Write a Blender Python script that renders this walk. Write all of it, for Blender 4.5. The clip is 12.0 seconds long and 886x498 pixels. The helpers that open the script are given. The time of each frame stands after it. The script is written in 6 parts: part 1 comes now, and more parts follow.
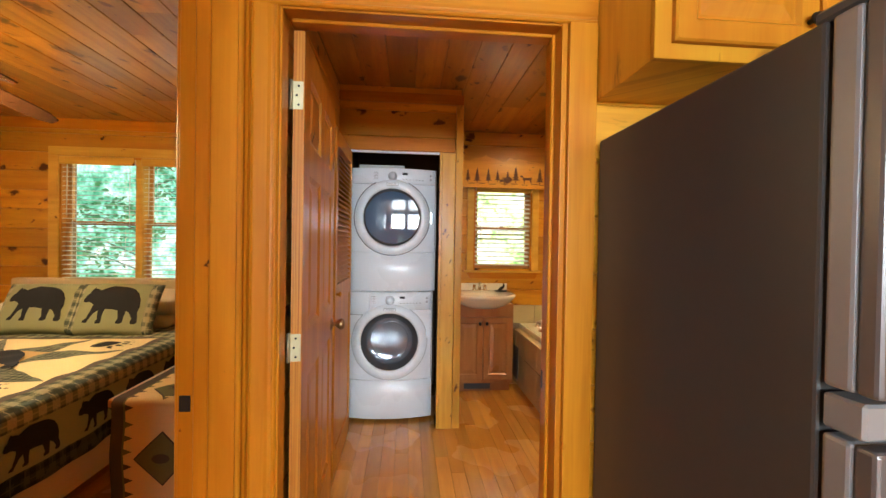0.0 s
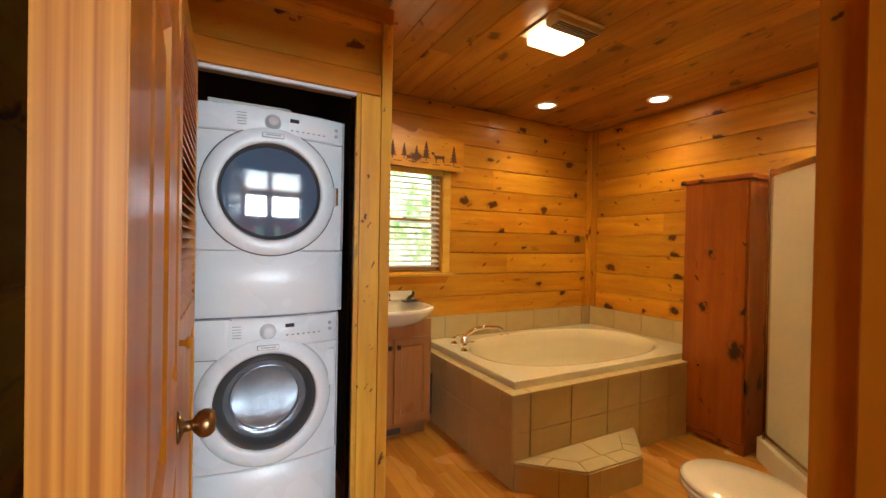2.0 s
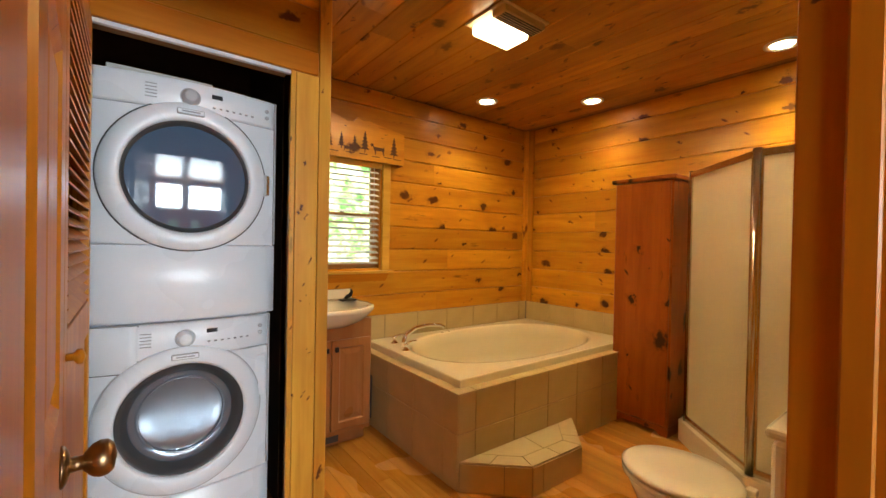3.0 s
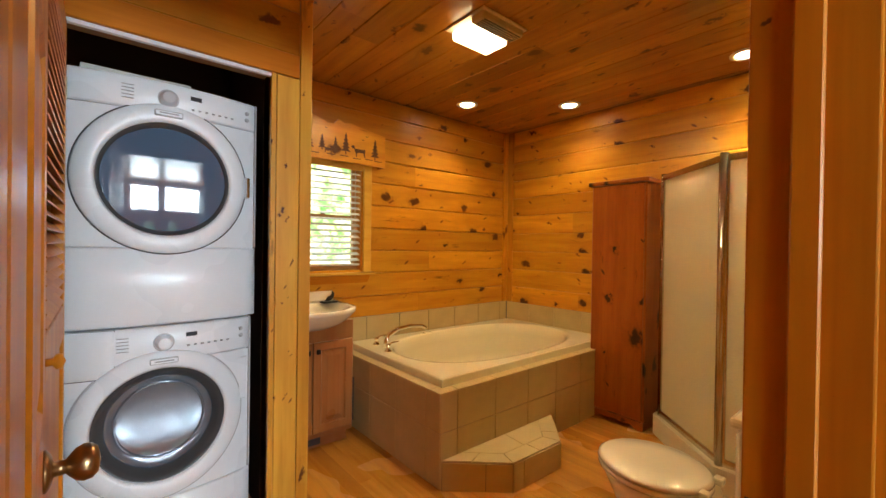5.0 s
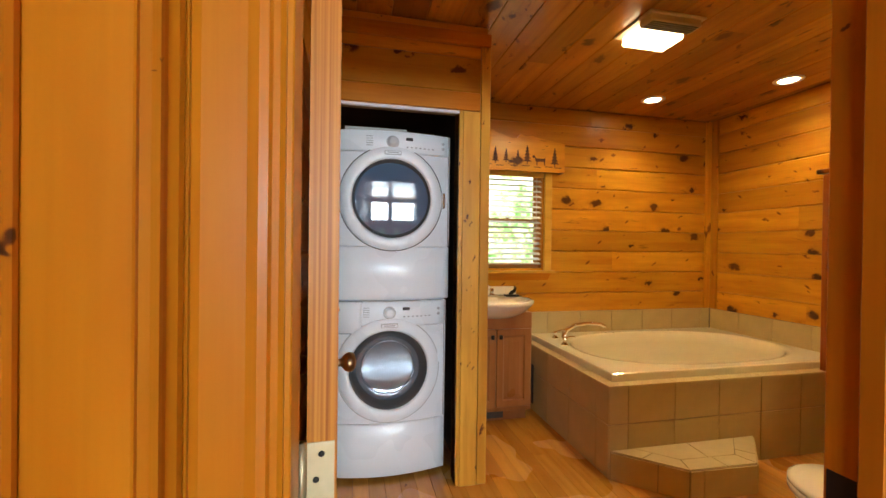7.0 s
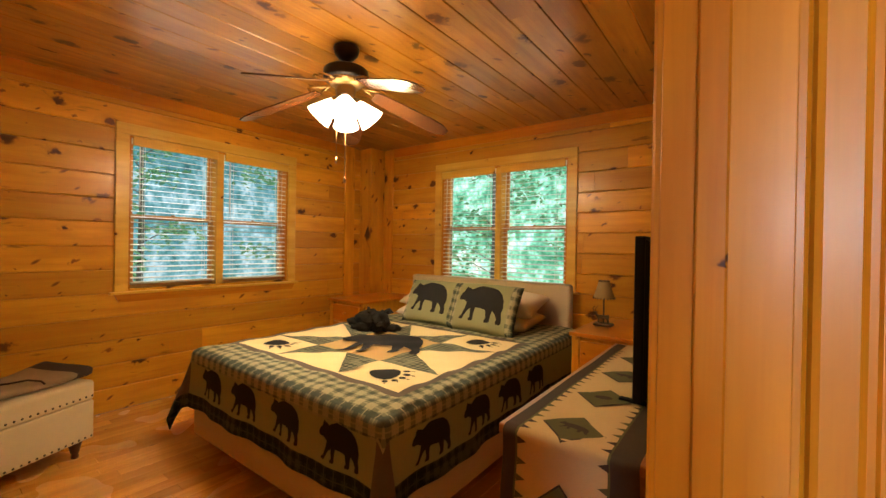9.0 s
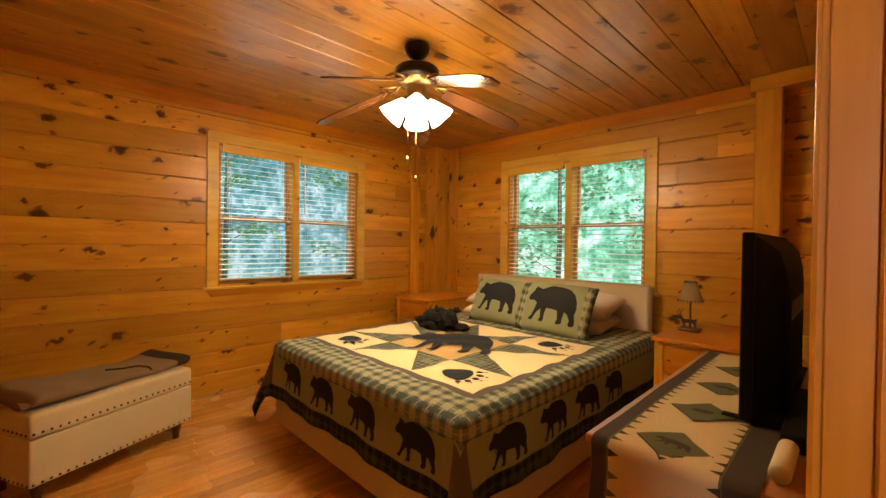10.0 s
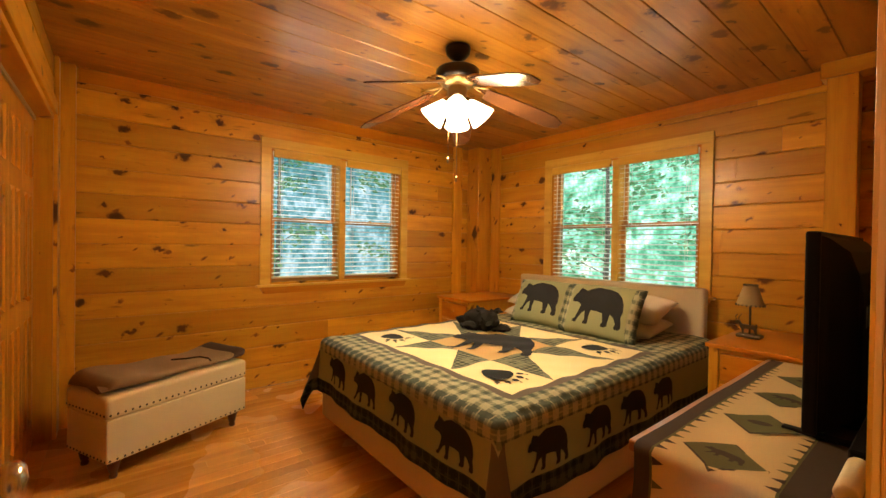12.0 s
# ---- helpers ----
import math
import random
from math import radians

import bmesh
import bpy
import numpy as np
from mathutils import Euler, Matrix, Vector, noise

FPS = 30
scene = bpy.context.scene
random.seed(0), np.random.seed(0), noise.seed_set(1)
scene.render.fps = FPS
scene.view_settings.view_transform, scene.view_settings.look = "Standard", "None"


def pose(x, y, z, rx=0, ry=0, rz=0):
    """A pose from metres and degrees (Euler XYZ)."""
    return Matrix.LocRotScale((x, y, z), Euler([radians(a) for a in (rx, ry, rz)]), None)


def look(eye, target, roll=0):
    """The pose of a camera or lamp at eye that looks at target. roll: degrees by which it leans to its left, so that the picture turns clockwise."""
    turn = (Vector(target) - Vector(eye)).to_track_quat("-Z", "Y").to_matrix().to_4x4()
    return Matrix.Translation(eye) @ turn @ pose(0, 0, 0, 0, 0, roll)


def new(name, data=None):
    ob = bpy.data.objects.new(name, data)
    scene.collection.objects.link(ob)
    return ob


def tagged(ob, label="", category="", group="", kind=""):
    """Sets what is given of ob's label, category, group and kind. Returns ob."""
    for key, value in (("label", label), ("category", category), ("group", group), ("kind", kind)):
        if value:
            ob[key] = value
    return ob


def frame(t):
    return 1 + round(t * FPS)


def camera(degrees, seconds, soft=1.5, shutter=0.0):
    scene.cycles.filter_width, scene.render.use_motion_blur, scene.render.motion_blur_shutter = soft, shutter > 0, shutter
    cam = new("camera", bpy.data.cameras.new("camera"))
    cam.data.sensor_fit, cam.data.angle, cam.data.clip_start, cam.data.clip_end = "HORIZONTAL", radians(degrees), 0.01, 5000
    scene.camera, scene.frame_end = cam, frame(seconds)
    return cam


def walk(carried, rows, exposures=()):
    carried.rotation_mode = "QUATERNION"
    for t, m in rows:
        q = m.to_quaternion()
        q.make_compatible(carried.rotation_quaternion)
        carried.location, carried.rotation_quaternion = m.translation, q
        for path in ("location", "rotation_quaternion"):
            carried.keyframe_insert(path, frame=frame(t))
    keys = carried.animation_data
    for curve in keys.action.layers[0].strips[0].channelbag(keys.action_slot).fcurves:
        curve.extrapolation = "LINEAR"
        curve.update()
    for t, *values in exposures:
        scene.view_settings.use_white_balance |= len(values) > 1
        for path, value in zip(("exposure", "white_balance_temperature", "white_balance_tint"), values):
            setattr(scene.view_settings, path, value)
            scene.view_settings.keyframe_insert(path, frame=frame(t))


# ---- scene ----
cam = camera(94.74, 12.0, 1.5)
PATH = [
    (0.0, 0.088, 0.011, 1.332, -5.015, -0.666, -0.914),
    (0.5, -0.002, 0.430, 1.317, -8.812, -0.661, -1.053),
    (1.0, -0.064, 0.762, 1.313, -14.929, -0.622, -1.021),
    (1.5, -0.114, 0.956, 1.306, -21.130, -0.636, -1.039),
    (2.0, -0.204, 1.110, 1.303, -28.08, -0.497, -1.068),
    (2.5, -0.203, 1.180, 1.288, -33.627, -0.579, -1.010),
    (3.0, -0.201, 1.220, 1.285, -37.403, -0.570, -1.098),
    (3.5, -0.204, 1.232, 1.281, -38.672, -0.452, -0.923),
    (5.5, -0.239, 1.149, 1.290, -40.163, -0.324, -0.831),
    (6.0, -0.267, 1.046, 1.290, -39.123, 0.278, -0.782),
    (6.5, -0.248, 0.962, 1.261, -31.707, -0.039, -0.867),
    (7.0, -0.229, 0.848, 1.270, -12.439, -0.336, -0.710),
    (7.5, -0.251, 0.708, 1.259, 5.648, -0.124, -0.772),
    (7.7, -0.266, 0.650, 1.245, 12.118, -0.135, -0.873),
    (9.3, -0.476, 0.520, 1.285, 39.758, -0.487, -0.950),
    (9.5, -0.501, 0.517, 1.279, 41.414, -0.647, -0.941),
    (10.0, -0.512, 0.510, 1.278, 45.161, -0.593, -0.815),
    (10.5, -0.514, 0.510, 1.279, 47.427, -0.450, -0.753),
    (11.0, -0.506, 0.515, 1.276, 49.133, -0.450, -0.787),
    (11.5, -0.496, 0.521, 1.277, 50.578, -0.521, -0.841),
    (12.0, -0.490, 0.519, 1.275, 51.323, -0.605, -0.887),
]
EXPOSURES = [(0.0, 0.0), (6.8, 0.0), (7.5, -0.15), (9.5, -0.17), (11.0, 0.0), (12.0, 0.0)]
walk(cam, [(t, pose(x, y, z, 90 + pitch, roll, yaw)) for t, x, y, z, yaw, pitch, roll in PATH], EXPOSURES)

# ---- world and lights ----
world = bpy.data.worlds.new("world")
scene.world = world
world.use_nodes = True
wn = world.node_tree.nodes
sky = wn.new("ShaderNodeTexSky")
sky.sky_type, sky.sun_disc = "NISHITA", False
sky.sun_elevation, sky.sun_rotation = radians(50), radians(90)
world.node_tree.links.new(sky.outputs[0], wn["Background"].inputs[0])
wn["Background"].inputs[1].default_value = 0.12

sun = new("sun", bpy.data.lights.new("sun", "SUN"))
sun.data.energy, sun.data.angle, sun.data.color = 2.5, radians(4), (1, 0.95, 0.88)
sun.matrix_world = pose(0, 0, 8, 40, 0, 90)

WARM = (1.0, 0.75, 0.37)
BULB = (1.0, 0.73, 0.36)


def area_light(name, m, sx, sy, watts, colour):
    lamp = bpy.data.lights.new(name, "AREA")
    lamp.shape, lamp.size, lamp.size_y, lamp.energy, lamp.color = "RECTANGLE", sx, sy, watts, colour
    ob = new(name, lamp)
    ob.matrix_world = m
    return ob


def point_light(name, at, watts, colour, radius=0.04):
    lamp = bpy.data.lights.new(name, "POINT")
    lamp.energy, lamp.color, lamp.shadow_soft_size = watts, colour, radius
    ob = new(name, lamp)
    ob.location = at
    return ob


DAY = (0.80, 0.93, 1.0)
# skylight falling in at the windows from outside and above
area_light("daylight_bedroom_north", look((-2.44, 5.30, 3.0), (-2.44, 3.4, 1.0)), 2.4, 1.2, 75, DAY)
area_light("daylight_bedroom_west", look((-5.45, 2.25, 3.0), (-3.5, 2.25, 1.0)), 2.4, 1.2, 110, DAY)
area_light("daylight_bath", look((1.05, 5.2, 3.0), (1.05, 3.5, 1.0)), 1.4, 1.0, 45, DAY)
# tall living-room windows behind the walker; the westmost lamp is added for the jamb
for lx, wide, watts in ((-1.80, 1.40, 225), (0.07, 0.84, 175), (1.35, 1.18, 200)):
    area_light("daylight_living", look((lx, -5.05, 1.78), (lx, 0, 1.65)), wide, 0.90, watts, (0.74, 0.90, 1.0))
# lamps
FAN = (-2.35, 2.10)
for k in range(4):
    a = radians(49 + 90 * k)
    point_light("fan_bulb_light", (FAN[0] + 0.19 * math.cos(a), FAN[1] + 0.19 * math.sin(a), 1.985), 21, BULB, 0.09)
lamp = bpy.data.lights.new("fan_lamp_pool", "SPOT")
lamp.energy, lamp.color, lamp.spot_size, lamp.spot_blend, lamp.shadow_soft_size = 26, BULB, radians(150), 0.7, 0.12
new("fan_lamp_pool", lamp).location = (FAN[0], FAN[1], 1.96)
SPOTS = [(2.069, 3.642), (2.694, 3.093), (2.696, 1.903)]
for sx, sy in SPOTS:
    lamp = bpy.data.lights.new("downlight_beam", "SPOT")
    lamp.energy, lamp.color, lamp.spot_size, lamp.spot_blend, lamp.shadow_soft_size = (42 if sy < 2 else 20), (1.0, 0.74, 0.35), radians(120), 0.6, 0.04
    ob = new("downlight_beam", lamp)
    ob.matrix_world = look((sx, sy, 2.425), (sx, sy, 0))
area_light("bath_fan_light_beam", look((1.35, 2.74, 2.375), (1.35, 2.74, 0)), 0.26, 0.16, 18, WARM)


# ---- mesh helpers ----
def add_box(bm, x0, x1, y0, y1, z0, z1, bevel=0.0, seg=1):
    v = [bm.verts.new((x, y, z)) for x in (x0, x1) for y in (y0, y1) for z in (z0, z1)]
    fs = [bm.faces.new([v[i] for i in q]) for q in ((0, 1, 3, 2), (4, 6, 7, 5), (0, 4, 5, 1), (2, 3, 7, 6), (0, 2, 6, 4), (1, 5, 7, 3))]
    if bevel:
        es = list({e for f in fs for e in f.edges})
        bmesh.ops.bevel(bm, geom=es, offset=bevel, segments=seg, affect="EDGES", profile=0.5)
    return bm


def box(x0, x1, y0, y1, z0, z1, bevel=0.0, seg=1):
    return add_box(bmesh.new(), x0, x1, y0, y1, z0, z1, bevel, seg)


def add_lathe(bm, profile, at=(0, 0, 0), seg=24, turn=None, smooth=True):
    """Profile of (radius, height) round the z axis, turned by the matrix turn and set at a place."""
    m = Matrix.Translation(at) @ (turn or Matrix())
    rings = []
    for r, h in profile:
        if r < 1e-6:
            rings.append([bm.verts.new(m @ Vector((0, 0, h)))])
        else:
            rings.append([bm.verts.new(m @ Vector((r * math.cos(2 * math.pi * i / seg), r * math.sin(2 * math.pi * i / seg), h))) for i in range(seg)])
    for a, b in zip(rings, rings[1:]):
        for i in range(seg):
            j = (i + 1) % seg
            if len(a) == 1 and len(b) == 1:
                continue
            f = [a[0], b[j], b[i]] if len(a) == 1 else [a[i], a[j], b[0]] if len(b) == 1 else [a[i], a[j], b[j], b[i]]
            bm.faces.new(f).smooth = smooth
    return bm


def lathe(profile, at=(0, 0, 0), seg=24, turn=None):
    return add_lathe(bmesh.new(), profile, at, seg, turn)


def add_tube(bm, pts, r, seg=10):
    """A round tube along points; r is one radius or one for each point."""
    pts = [Vector(p) for p in pts]
    rings, side = [], None
    for i, p in enumerate(pts):
        d = (pts[min(i + 1, len(pts) - 1)] - pts[max(i - 1, 0)]).normalized()
        if side is None:
            side = d.orthogonal().normalized()
        side = (side - d * side.dot(d)).normalized()
        up = d.cross(side)
        rr = r[i] if isinstance(r, (list, tuple)) else r
        rings.append([bm.verts.new(p + rr * (side * math.cos(2 * math.pi * k / seg) + up * math.sin(2 * math.pi * k / seg))) for k in range(seg)])
    for a, b in zip(rings, rings[1:]):
        for k in range(seg):
            bm.faces.new([a[k], a[(k + 1) % seg], b[(k + 1) % seg], b[k]]).smooth = True
    bm.faces.new(rings[0][::-1])
    bm.faces.new(rings[-1])
    return bm


def tube(pts, r, seg=10):
    return add_tube(bmesh.new(), pts, r, seg)


def add_prism(bm, outline, m, depth):
    """A flat outline of (u, v) pushed out by depth along the third axis of m."""
    a = [bm.verts.new(m @ Vector((u, v, 0))) for u, v in outline]
    b = [bm.verts.new(m @ Vector((u, v, depth))) for u, v in outline]
    bm.faces.new(a[::-1])
    bm.faces.new(b)
    for i in range(len(a)):
        j = (i + 1) % len(a)
        bm.faces.new([a[i], a[j], b[j], b[i]])
    return bm


def prism(outline, m, depth):
    return add_prism(bmesh.new(), outline, m, depth)


def mesh_of(bm, name, mat):
    bmesh.ops.recalc_face_normals(bm, faces=bm.faces)
    me = bpy.data.meshes.new(name)
    bm.to_mesh(me)
    bm.free()
    for k in mat if isinstance(mat, (list, tuple)) else [mat]:
        me.materials.append(k)
    return me


def part(name, bm, mat, parent, label=""):
    ob = new(name, mesh_of(bm, name, mat))
    ob.parent = parent
    if label:
        ob["label"] = label
    return ob


def thing(name, label, category, at=(0, 0, 0), rz=0, group="", kind=""):
    ob = new(name)
    ob.empty_display_size = 0.05
    ob.matrix_world = pose(*at, 0, 0, rz)
    return tagged(ob, label, category, group, kind)


def solid(name, bm, mat, label, category, group="", kind=""):
    return tagged(new(name, mesh_of(bm, name, mat)), label, category, group, kind)


# ---- materials ----
class Nodes:
    def __init__(self, name):
        self.mat = bpy.data.materials.new(name)
        self.mat.use_nodes = True
        self.tree = self.mat.node_tree
        self.bsdf = self.tree.nodes["Principled BSDF"]

    def add(self, kind, **values):
        n = self.tree.nodes.new(kind)
        for k, v in values.items():
            setattr(n, k, v)
        return n

    def link(self, a, b):
        self.tree.links.new(a, b)

    def math(self, op, a, b=0.5):
        n = self.add("ShaderNodeMath", operation=op)
        for i, v in enumerate((a, b)):
            if isinstance(v, (int, float)):
                n.inputs[i].default_value = v
            else:
                self.link(v, n.inputs[i])
        return n.outputs[0]

    def ramp(self, src, *stops):
        n = self.add("ShaderNodeValToRGB")
        e = n.color_ramp.elements
        while len(e) < len(stops):
            e.new(0.5)
        for k, (p, c) in enumerate(stops):
            e[k].position, e[k].color = p, (*c, 1) if isinstance(c, tuple) else (c, c, c, 1)
        self.link(src, n.inputs[0])
        return n.outputs[0]

    def mix(self, kind, fac, a, b):
        n = self.add("ShaderNodeMix", data_type="RGBA", blend_type=kind)
        for i, v in ((0, fac), (6, a), (7, b)):
            if isinstance(v, (int, float)):
                n.inputs[i].default_value = v
            elif isinstance(v, tuple):
                n.inputs[i].default_value = (*v, 1)
            else:
                self.link(v, n.inputs[i])
        return n.outputs[2]

    def noise(self, vec, scale, detail=3, rough=0.55):
        n = self.add("ShaderNodeTexNoise")
        n.inputs["Scale"].default_value, n.inputs["Detail"].default_value, n.inputs["Roughness"].default_value = scale, detail, rough
        self.link(vec, n.inputs["Vector"])
        return n.outputs["Fac"]

    def bump(self, height, strength=0.2, distance=0.002):
        n = self.add("ShaderNodeBump")
        n.inputs["Strength"].default_value, n.inputs["Distance"].default_value = strength, distance
        self.link(height, n.inputs["Height"])
        self.link(n.outputs[0], self.bsdf.inputs["Normal"])

    def set(self, **values):
        for k, v in values.items():
            s = self.bsdf.inputs[k.replace("_", " ")]
            if isinstance(v, (int, float)):
                s.default_value = v
            elif isinstance(v, tuple):
                s.default_value = (*v, 1)
            else:
                self.link(v, s)
        return self


def wood(name, run, light, dark, knot=(0.105, 0.027, 0.005), rough=0.34, knots=5.2, knot_size=0.19, spread=0.5, island=False, coat=0.10, relief=0.12, shine=0.32):
    """Varnished board: run is the way of the grain, x, y or z; w is a wall (x + y)."""
    n = Nodes(name)
    g = n.add("ShaderNodeNewGeometry")
    s = n.add("ShaderNodeSeparateXYZ")
    n.link(g.outputs["Position"], s.inputs[0])
    x, y, z = s.outputs
    flat = n.math("ADD", x, y)
    u, v = {"w": (flat, z), "z": (z, flat), "x": (x, n.math("ADD", y, z)), "y": (y, n.math("ADD", x, z))}[run]
    rnd = g.outputs["Random Per Island"] if island else n.add("ShaderNodeObjectInfo").outputs["Random"]
    u = n.math("ADD", u, n.math("MULTIPLY", rnd, 37.0))
    # knots: uneven ovals, many cells without one
    kv = n.add("ShaderNodeCombineXYZ")
    wob = n.math("MULTIPLY", n.math("SUBTRACT", n.noise(g.outputs["Position"], 22.0, 3), 0.5), 0.075)
    n.link(n.math("ADD", n.math("MULTIPLY", u, 0.66), wob), kv.inputs[0])
    n.link(n.math("ADD", n.math("ADD", v, wob), n.math("MULTIPLY", rnd, 11.0)), kv.inputs[1])
    vor = n.add("ShaderNodeTexVoronoi", voronoi_dimensions="2D")
    vor.inputs["Scale"].default_value = knots
    n.link(kv.outputs[0], vor.inputs["Vector"])
    d = vor.outputs["Distance"]
    sizes = n.add("ShaderNodeSeparateColor")
    n.link(vor.outputs["Color"], sizes.inputs[0])
    limit = n.math("MULTIPLY", n.math("POWER", n.math("MAXIMUM", n.math("SUBTRACT", sizes.outputs[0], 0.38), 0.0), 1.25), knot_size * 1.8)
    ratio = n.math("DIVIDE", d, n.math("ADD", limit, 0.0015))
    near = n.ramp(n.math("MULTIPLY", ratio, 0.5), (0.0, 1.0), (0.34, 0.95), (0.56, 0.0))
    heart = n.ramp(n.math("MULTIPLY", ratio, 0.5), (0.0, 1.0), (0.22, 0.8), (0.36, 0.0))
    halo = n.ramp(n.math("MULTIPLY", ratio, 0.34), (0.0, 1.0), (0.8, 0.0))
    # grain, bent round the knots
    gv = n.add("ShaderNodeCombineXYZ")
    n.link(n.math("MULTIPLY", u, 1.1), gv.inputs[0])
    n.link(n.math("ADD", n.math("MULTIPLY", v, 22.0), n.math("MULTIPLY", halo, 1.6)), gv.inputs[1])
    n.link(n.math("MULTIPLY", rnd, 23.0), gv.inputs[2])
    grain = n.noise(gv.outputs[0], 1.0, 3, 0.6)
    fv = n.add("ShaderNodeCombineXYZ")
    n.link(n.math("MULTIPLY", u, 5.0), fv.inputs[0])
    n.link(n.math("MULTIPLY", v, 170.0), fv.inputs[1])
    fine = n.noise(fv.outputs[0], 1.0, 2, 0.5)
    bands = n.ramp(n.math("ADD", n.math("MULTIPLY", grain, 0.8), n.math("MULTIPLY", fine, 0.2)), (0.30, light), (0.52, tuple(0.6 * a + 0.4 * b for a, b in zip(light, dark))), (0.74, dark))
    cloud = n.noise(g.outputs["Position"], 1.7, 2, 0.5)
    tone = n.math("ADD", n.math("MULTIPLY", rnd, spread), n.math("ADD", n.math("MULTIPLY", cloud, 0.3), 0.85 - spread / 2))
    hue = n.mix("MIX", n.math("MULTIPLY", n.math("FRACT", n.math("MULTIPLY", rnd, 7.0)), 0.35), bands, tuple(c * k for c, k in zip(light, (0.92, 0.72, 0.5))))
    col = n.mix("MULTIPLY", 1.0, hue, n.ramp(n.math("MULTIPLY", tone, 0.7), (0.0, 0.0), (1.0, 1.43)))
    col = n.mix("MIX", n.math("MULTIPLY", halo, 0.5), col, tuple(c * 0.62 for c in dark))
    # soft reddish clouds in the varnish
    rv = n.add("ShaderNodeCombineXYZ")
    n.link(n.math("MULTIPLY", u, 2.0), rv.inputs[0])
    n.link(n.math("MULTIPLY", v, 9.0), rv.inputs[1])
    n.link(n.math("MULTIPLY", rnd, 91.0), rv.inputs[2])
    blush = n.ramp(n.noise(rv.outputs[0], 1.0, 3, 0.55), (0.42, 0.0), (0.66, 0.5))
    col = n.mix("MIX", blush, col, (dark[0] * 0.95, dark[1] * 0.80, dark[2] * 0.8))
    # dark resin streaks, drawn out along the grain
    sv = n.add("ShaderNodeCombineXYZ")
    n.link(n.math("MULTIPLY", u, 3.2), sv.inputs[0])
    n.link(n.math("ADD", n.math("MULTIPLY", v, 15.0), n.math("MULTIPLY", halo, 1.2)), sv.inputs[1])
    n.link(n.math("MULTIPLY", rnd, 51.0), sv.inputs[2])
    streak = n.ramp(n.noise(sv.outputs[0], 1.0, 4, 0.65), (0.0, 0.0), (0.635, 0.0), (0.73, 1.0))
    col = n.mix("MIX", n.math("MULTIPLY", streak, min(0.8, knot_size * 6.0)), col, tuple(0.32 * c for c in dark))
    # pin knots in loose clusters
    pin = n.add("ShaderNodeTexVoronoi", voronoi_dimensions="2D")
    pin.inputs["Scale"].default_value = knots * 3.3
    n.link(kv.outputs[0], pin.inputs["Vector"])
    pick = n.add("ShaderNodeSeparateColor")
    n.link(pin.outputs["Color"], pick.inputs[0])
    room = n.math("MULTIPLY", n.math("MAXIMUM", n.math("SUBTRACT", pick.outputs[0], 0.95), 0.0), knot_size * 30.0)
    dots = n.ramp(n.math("MULTIPLY", n.math("DIVIDE", pin.outputs["Distance"], n.math("ADD", room, 0.002)), 0.5), (0.0, 0.9), (0.3, 0.8), (0.6, 0.0))
    col = n.mix("MIX", dots, col, tuple(1.6 * c for c in knot))
    col = n.mix("MIX", near, col, knot)
    col = n.mix("MIX", n.math("MULTIPLY", heart, n.ramp(sizes.outputs[1], (0.25, 0.0), (0.6, 0.75))), col, tuple(0.33 * c for c in knot))
    if knot_size > 0.06:
        # spike knots: long slanting branch marks
        av = n.add("ShaderNodeCombineXYZ")
        n.link(n.math("ADD", n.math("MULTIPLY", u, 1.0), n.math("MULTIPLY", v, 0.9)), av.inputs[0])
        n.link(n.math("ADD", n.math("MULTIPLY", n.math("SUBTRACT", v, n.math("MULTIPLY", u, 0.75)), 3.0), n.math("MULTIPLY", rnd, 17.0)), av.inputs[1])
        spike = n.add("ShaderNodeTexVoronoi", voronoi_dimensions="2D")
        spike.inputs["Scale"].default_value = knots * 0.55
        n.link(av.outputs[0], spike.inputs["Vector"])
        rare = n.add("ShaderNodeSeparateColor")
        n.link(spike.outputs["Color"], rare.inputs[0])
        reach = n.math("MULTIPLY", n.math("MAXIMUM", n.math("SUBTRACT", rare.outputs[0], 0.72), 0.0), knot_size * 2.6)
        mark = n.ramp(n.math("MULTIPLY", n.math("DIVIDE", n.math("ADD", spike.outputs["Distance"], n.math("MULTIPLY", wob, 0.8)), n.math("ADD", reach, 0.002)), 0.5), (0.0, 0.95), (0.25, 0.8), (0.55, 0.0))
        col = n.mix("MIX", mark, col, tuple(1.2 * c for c in knot))
    n.set(Base_Color=col, Roughness=n.ramp(cloud, (0.3, rough - 0.03), (0.7, rough + 0.05)), Coat_Weight=coat, Coat_Roughness=0.18, Specular_IOR_Level=shine)
    n.bump(n.math("ADD", fine, n.math("MULTIPLY", near, -0.6)), relief, 0.001)
    return n.mat


def plain(name, colour, rough=0.5, metal=0.0, grain=0.06, scale=60.0, bump=0.05, **more):
    """One surface with slight clouding at two scales."""
    n = Nodes(name)
    tc = n.add("ShaderNodeTexCoord")
    a = n.noise(tc.outputs["Object"], scale, 3)
    b = n.noise(tc.outputs["Object"], 3.0, 2)
    f = n.math("ADD", n.math("MULTIPLY", a, grain), n.math("MULTIPLY", b, grain))
    col = n.mix("MULTIPLY", 1.0, colour, n.ramp(n.math("ADD", f, 0.5 - grain), (0.0, 0.5), (1.0, 1.5)))
    n.set(Base_Color=col, Roughness=n.math("ADD", n.math("MULTIPLY", b, 0.1), rough - 0.05), Metallic=metal, **more)
    if bump:
        n.bump(a, bump, 0.001)
    return n.mat


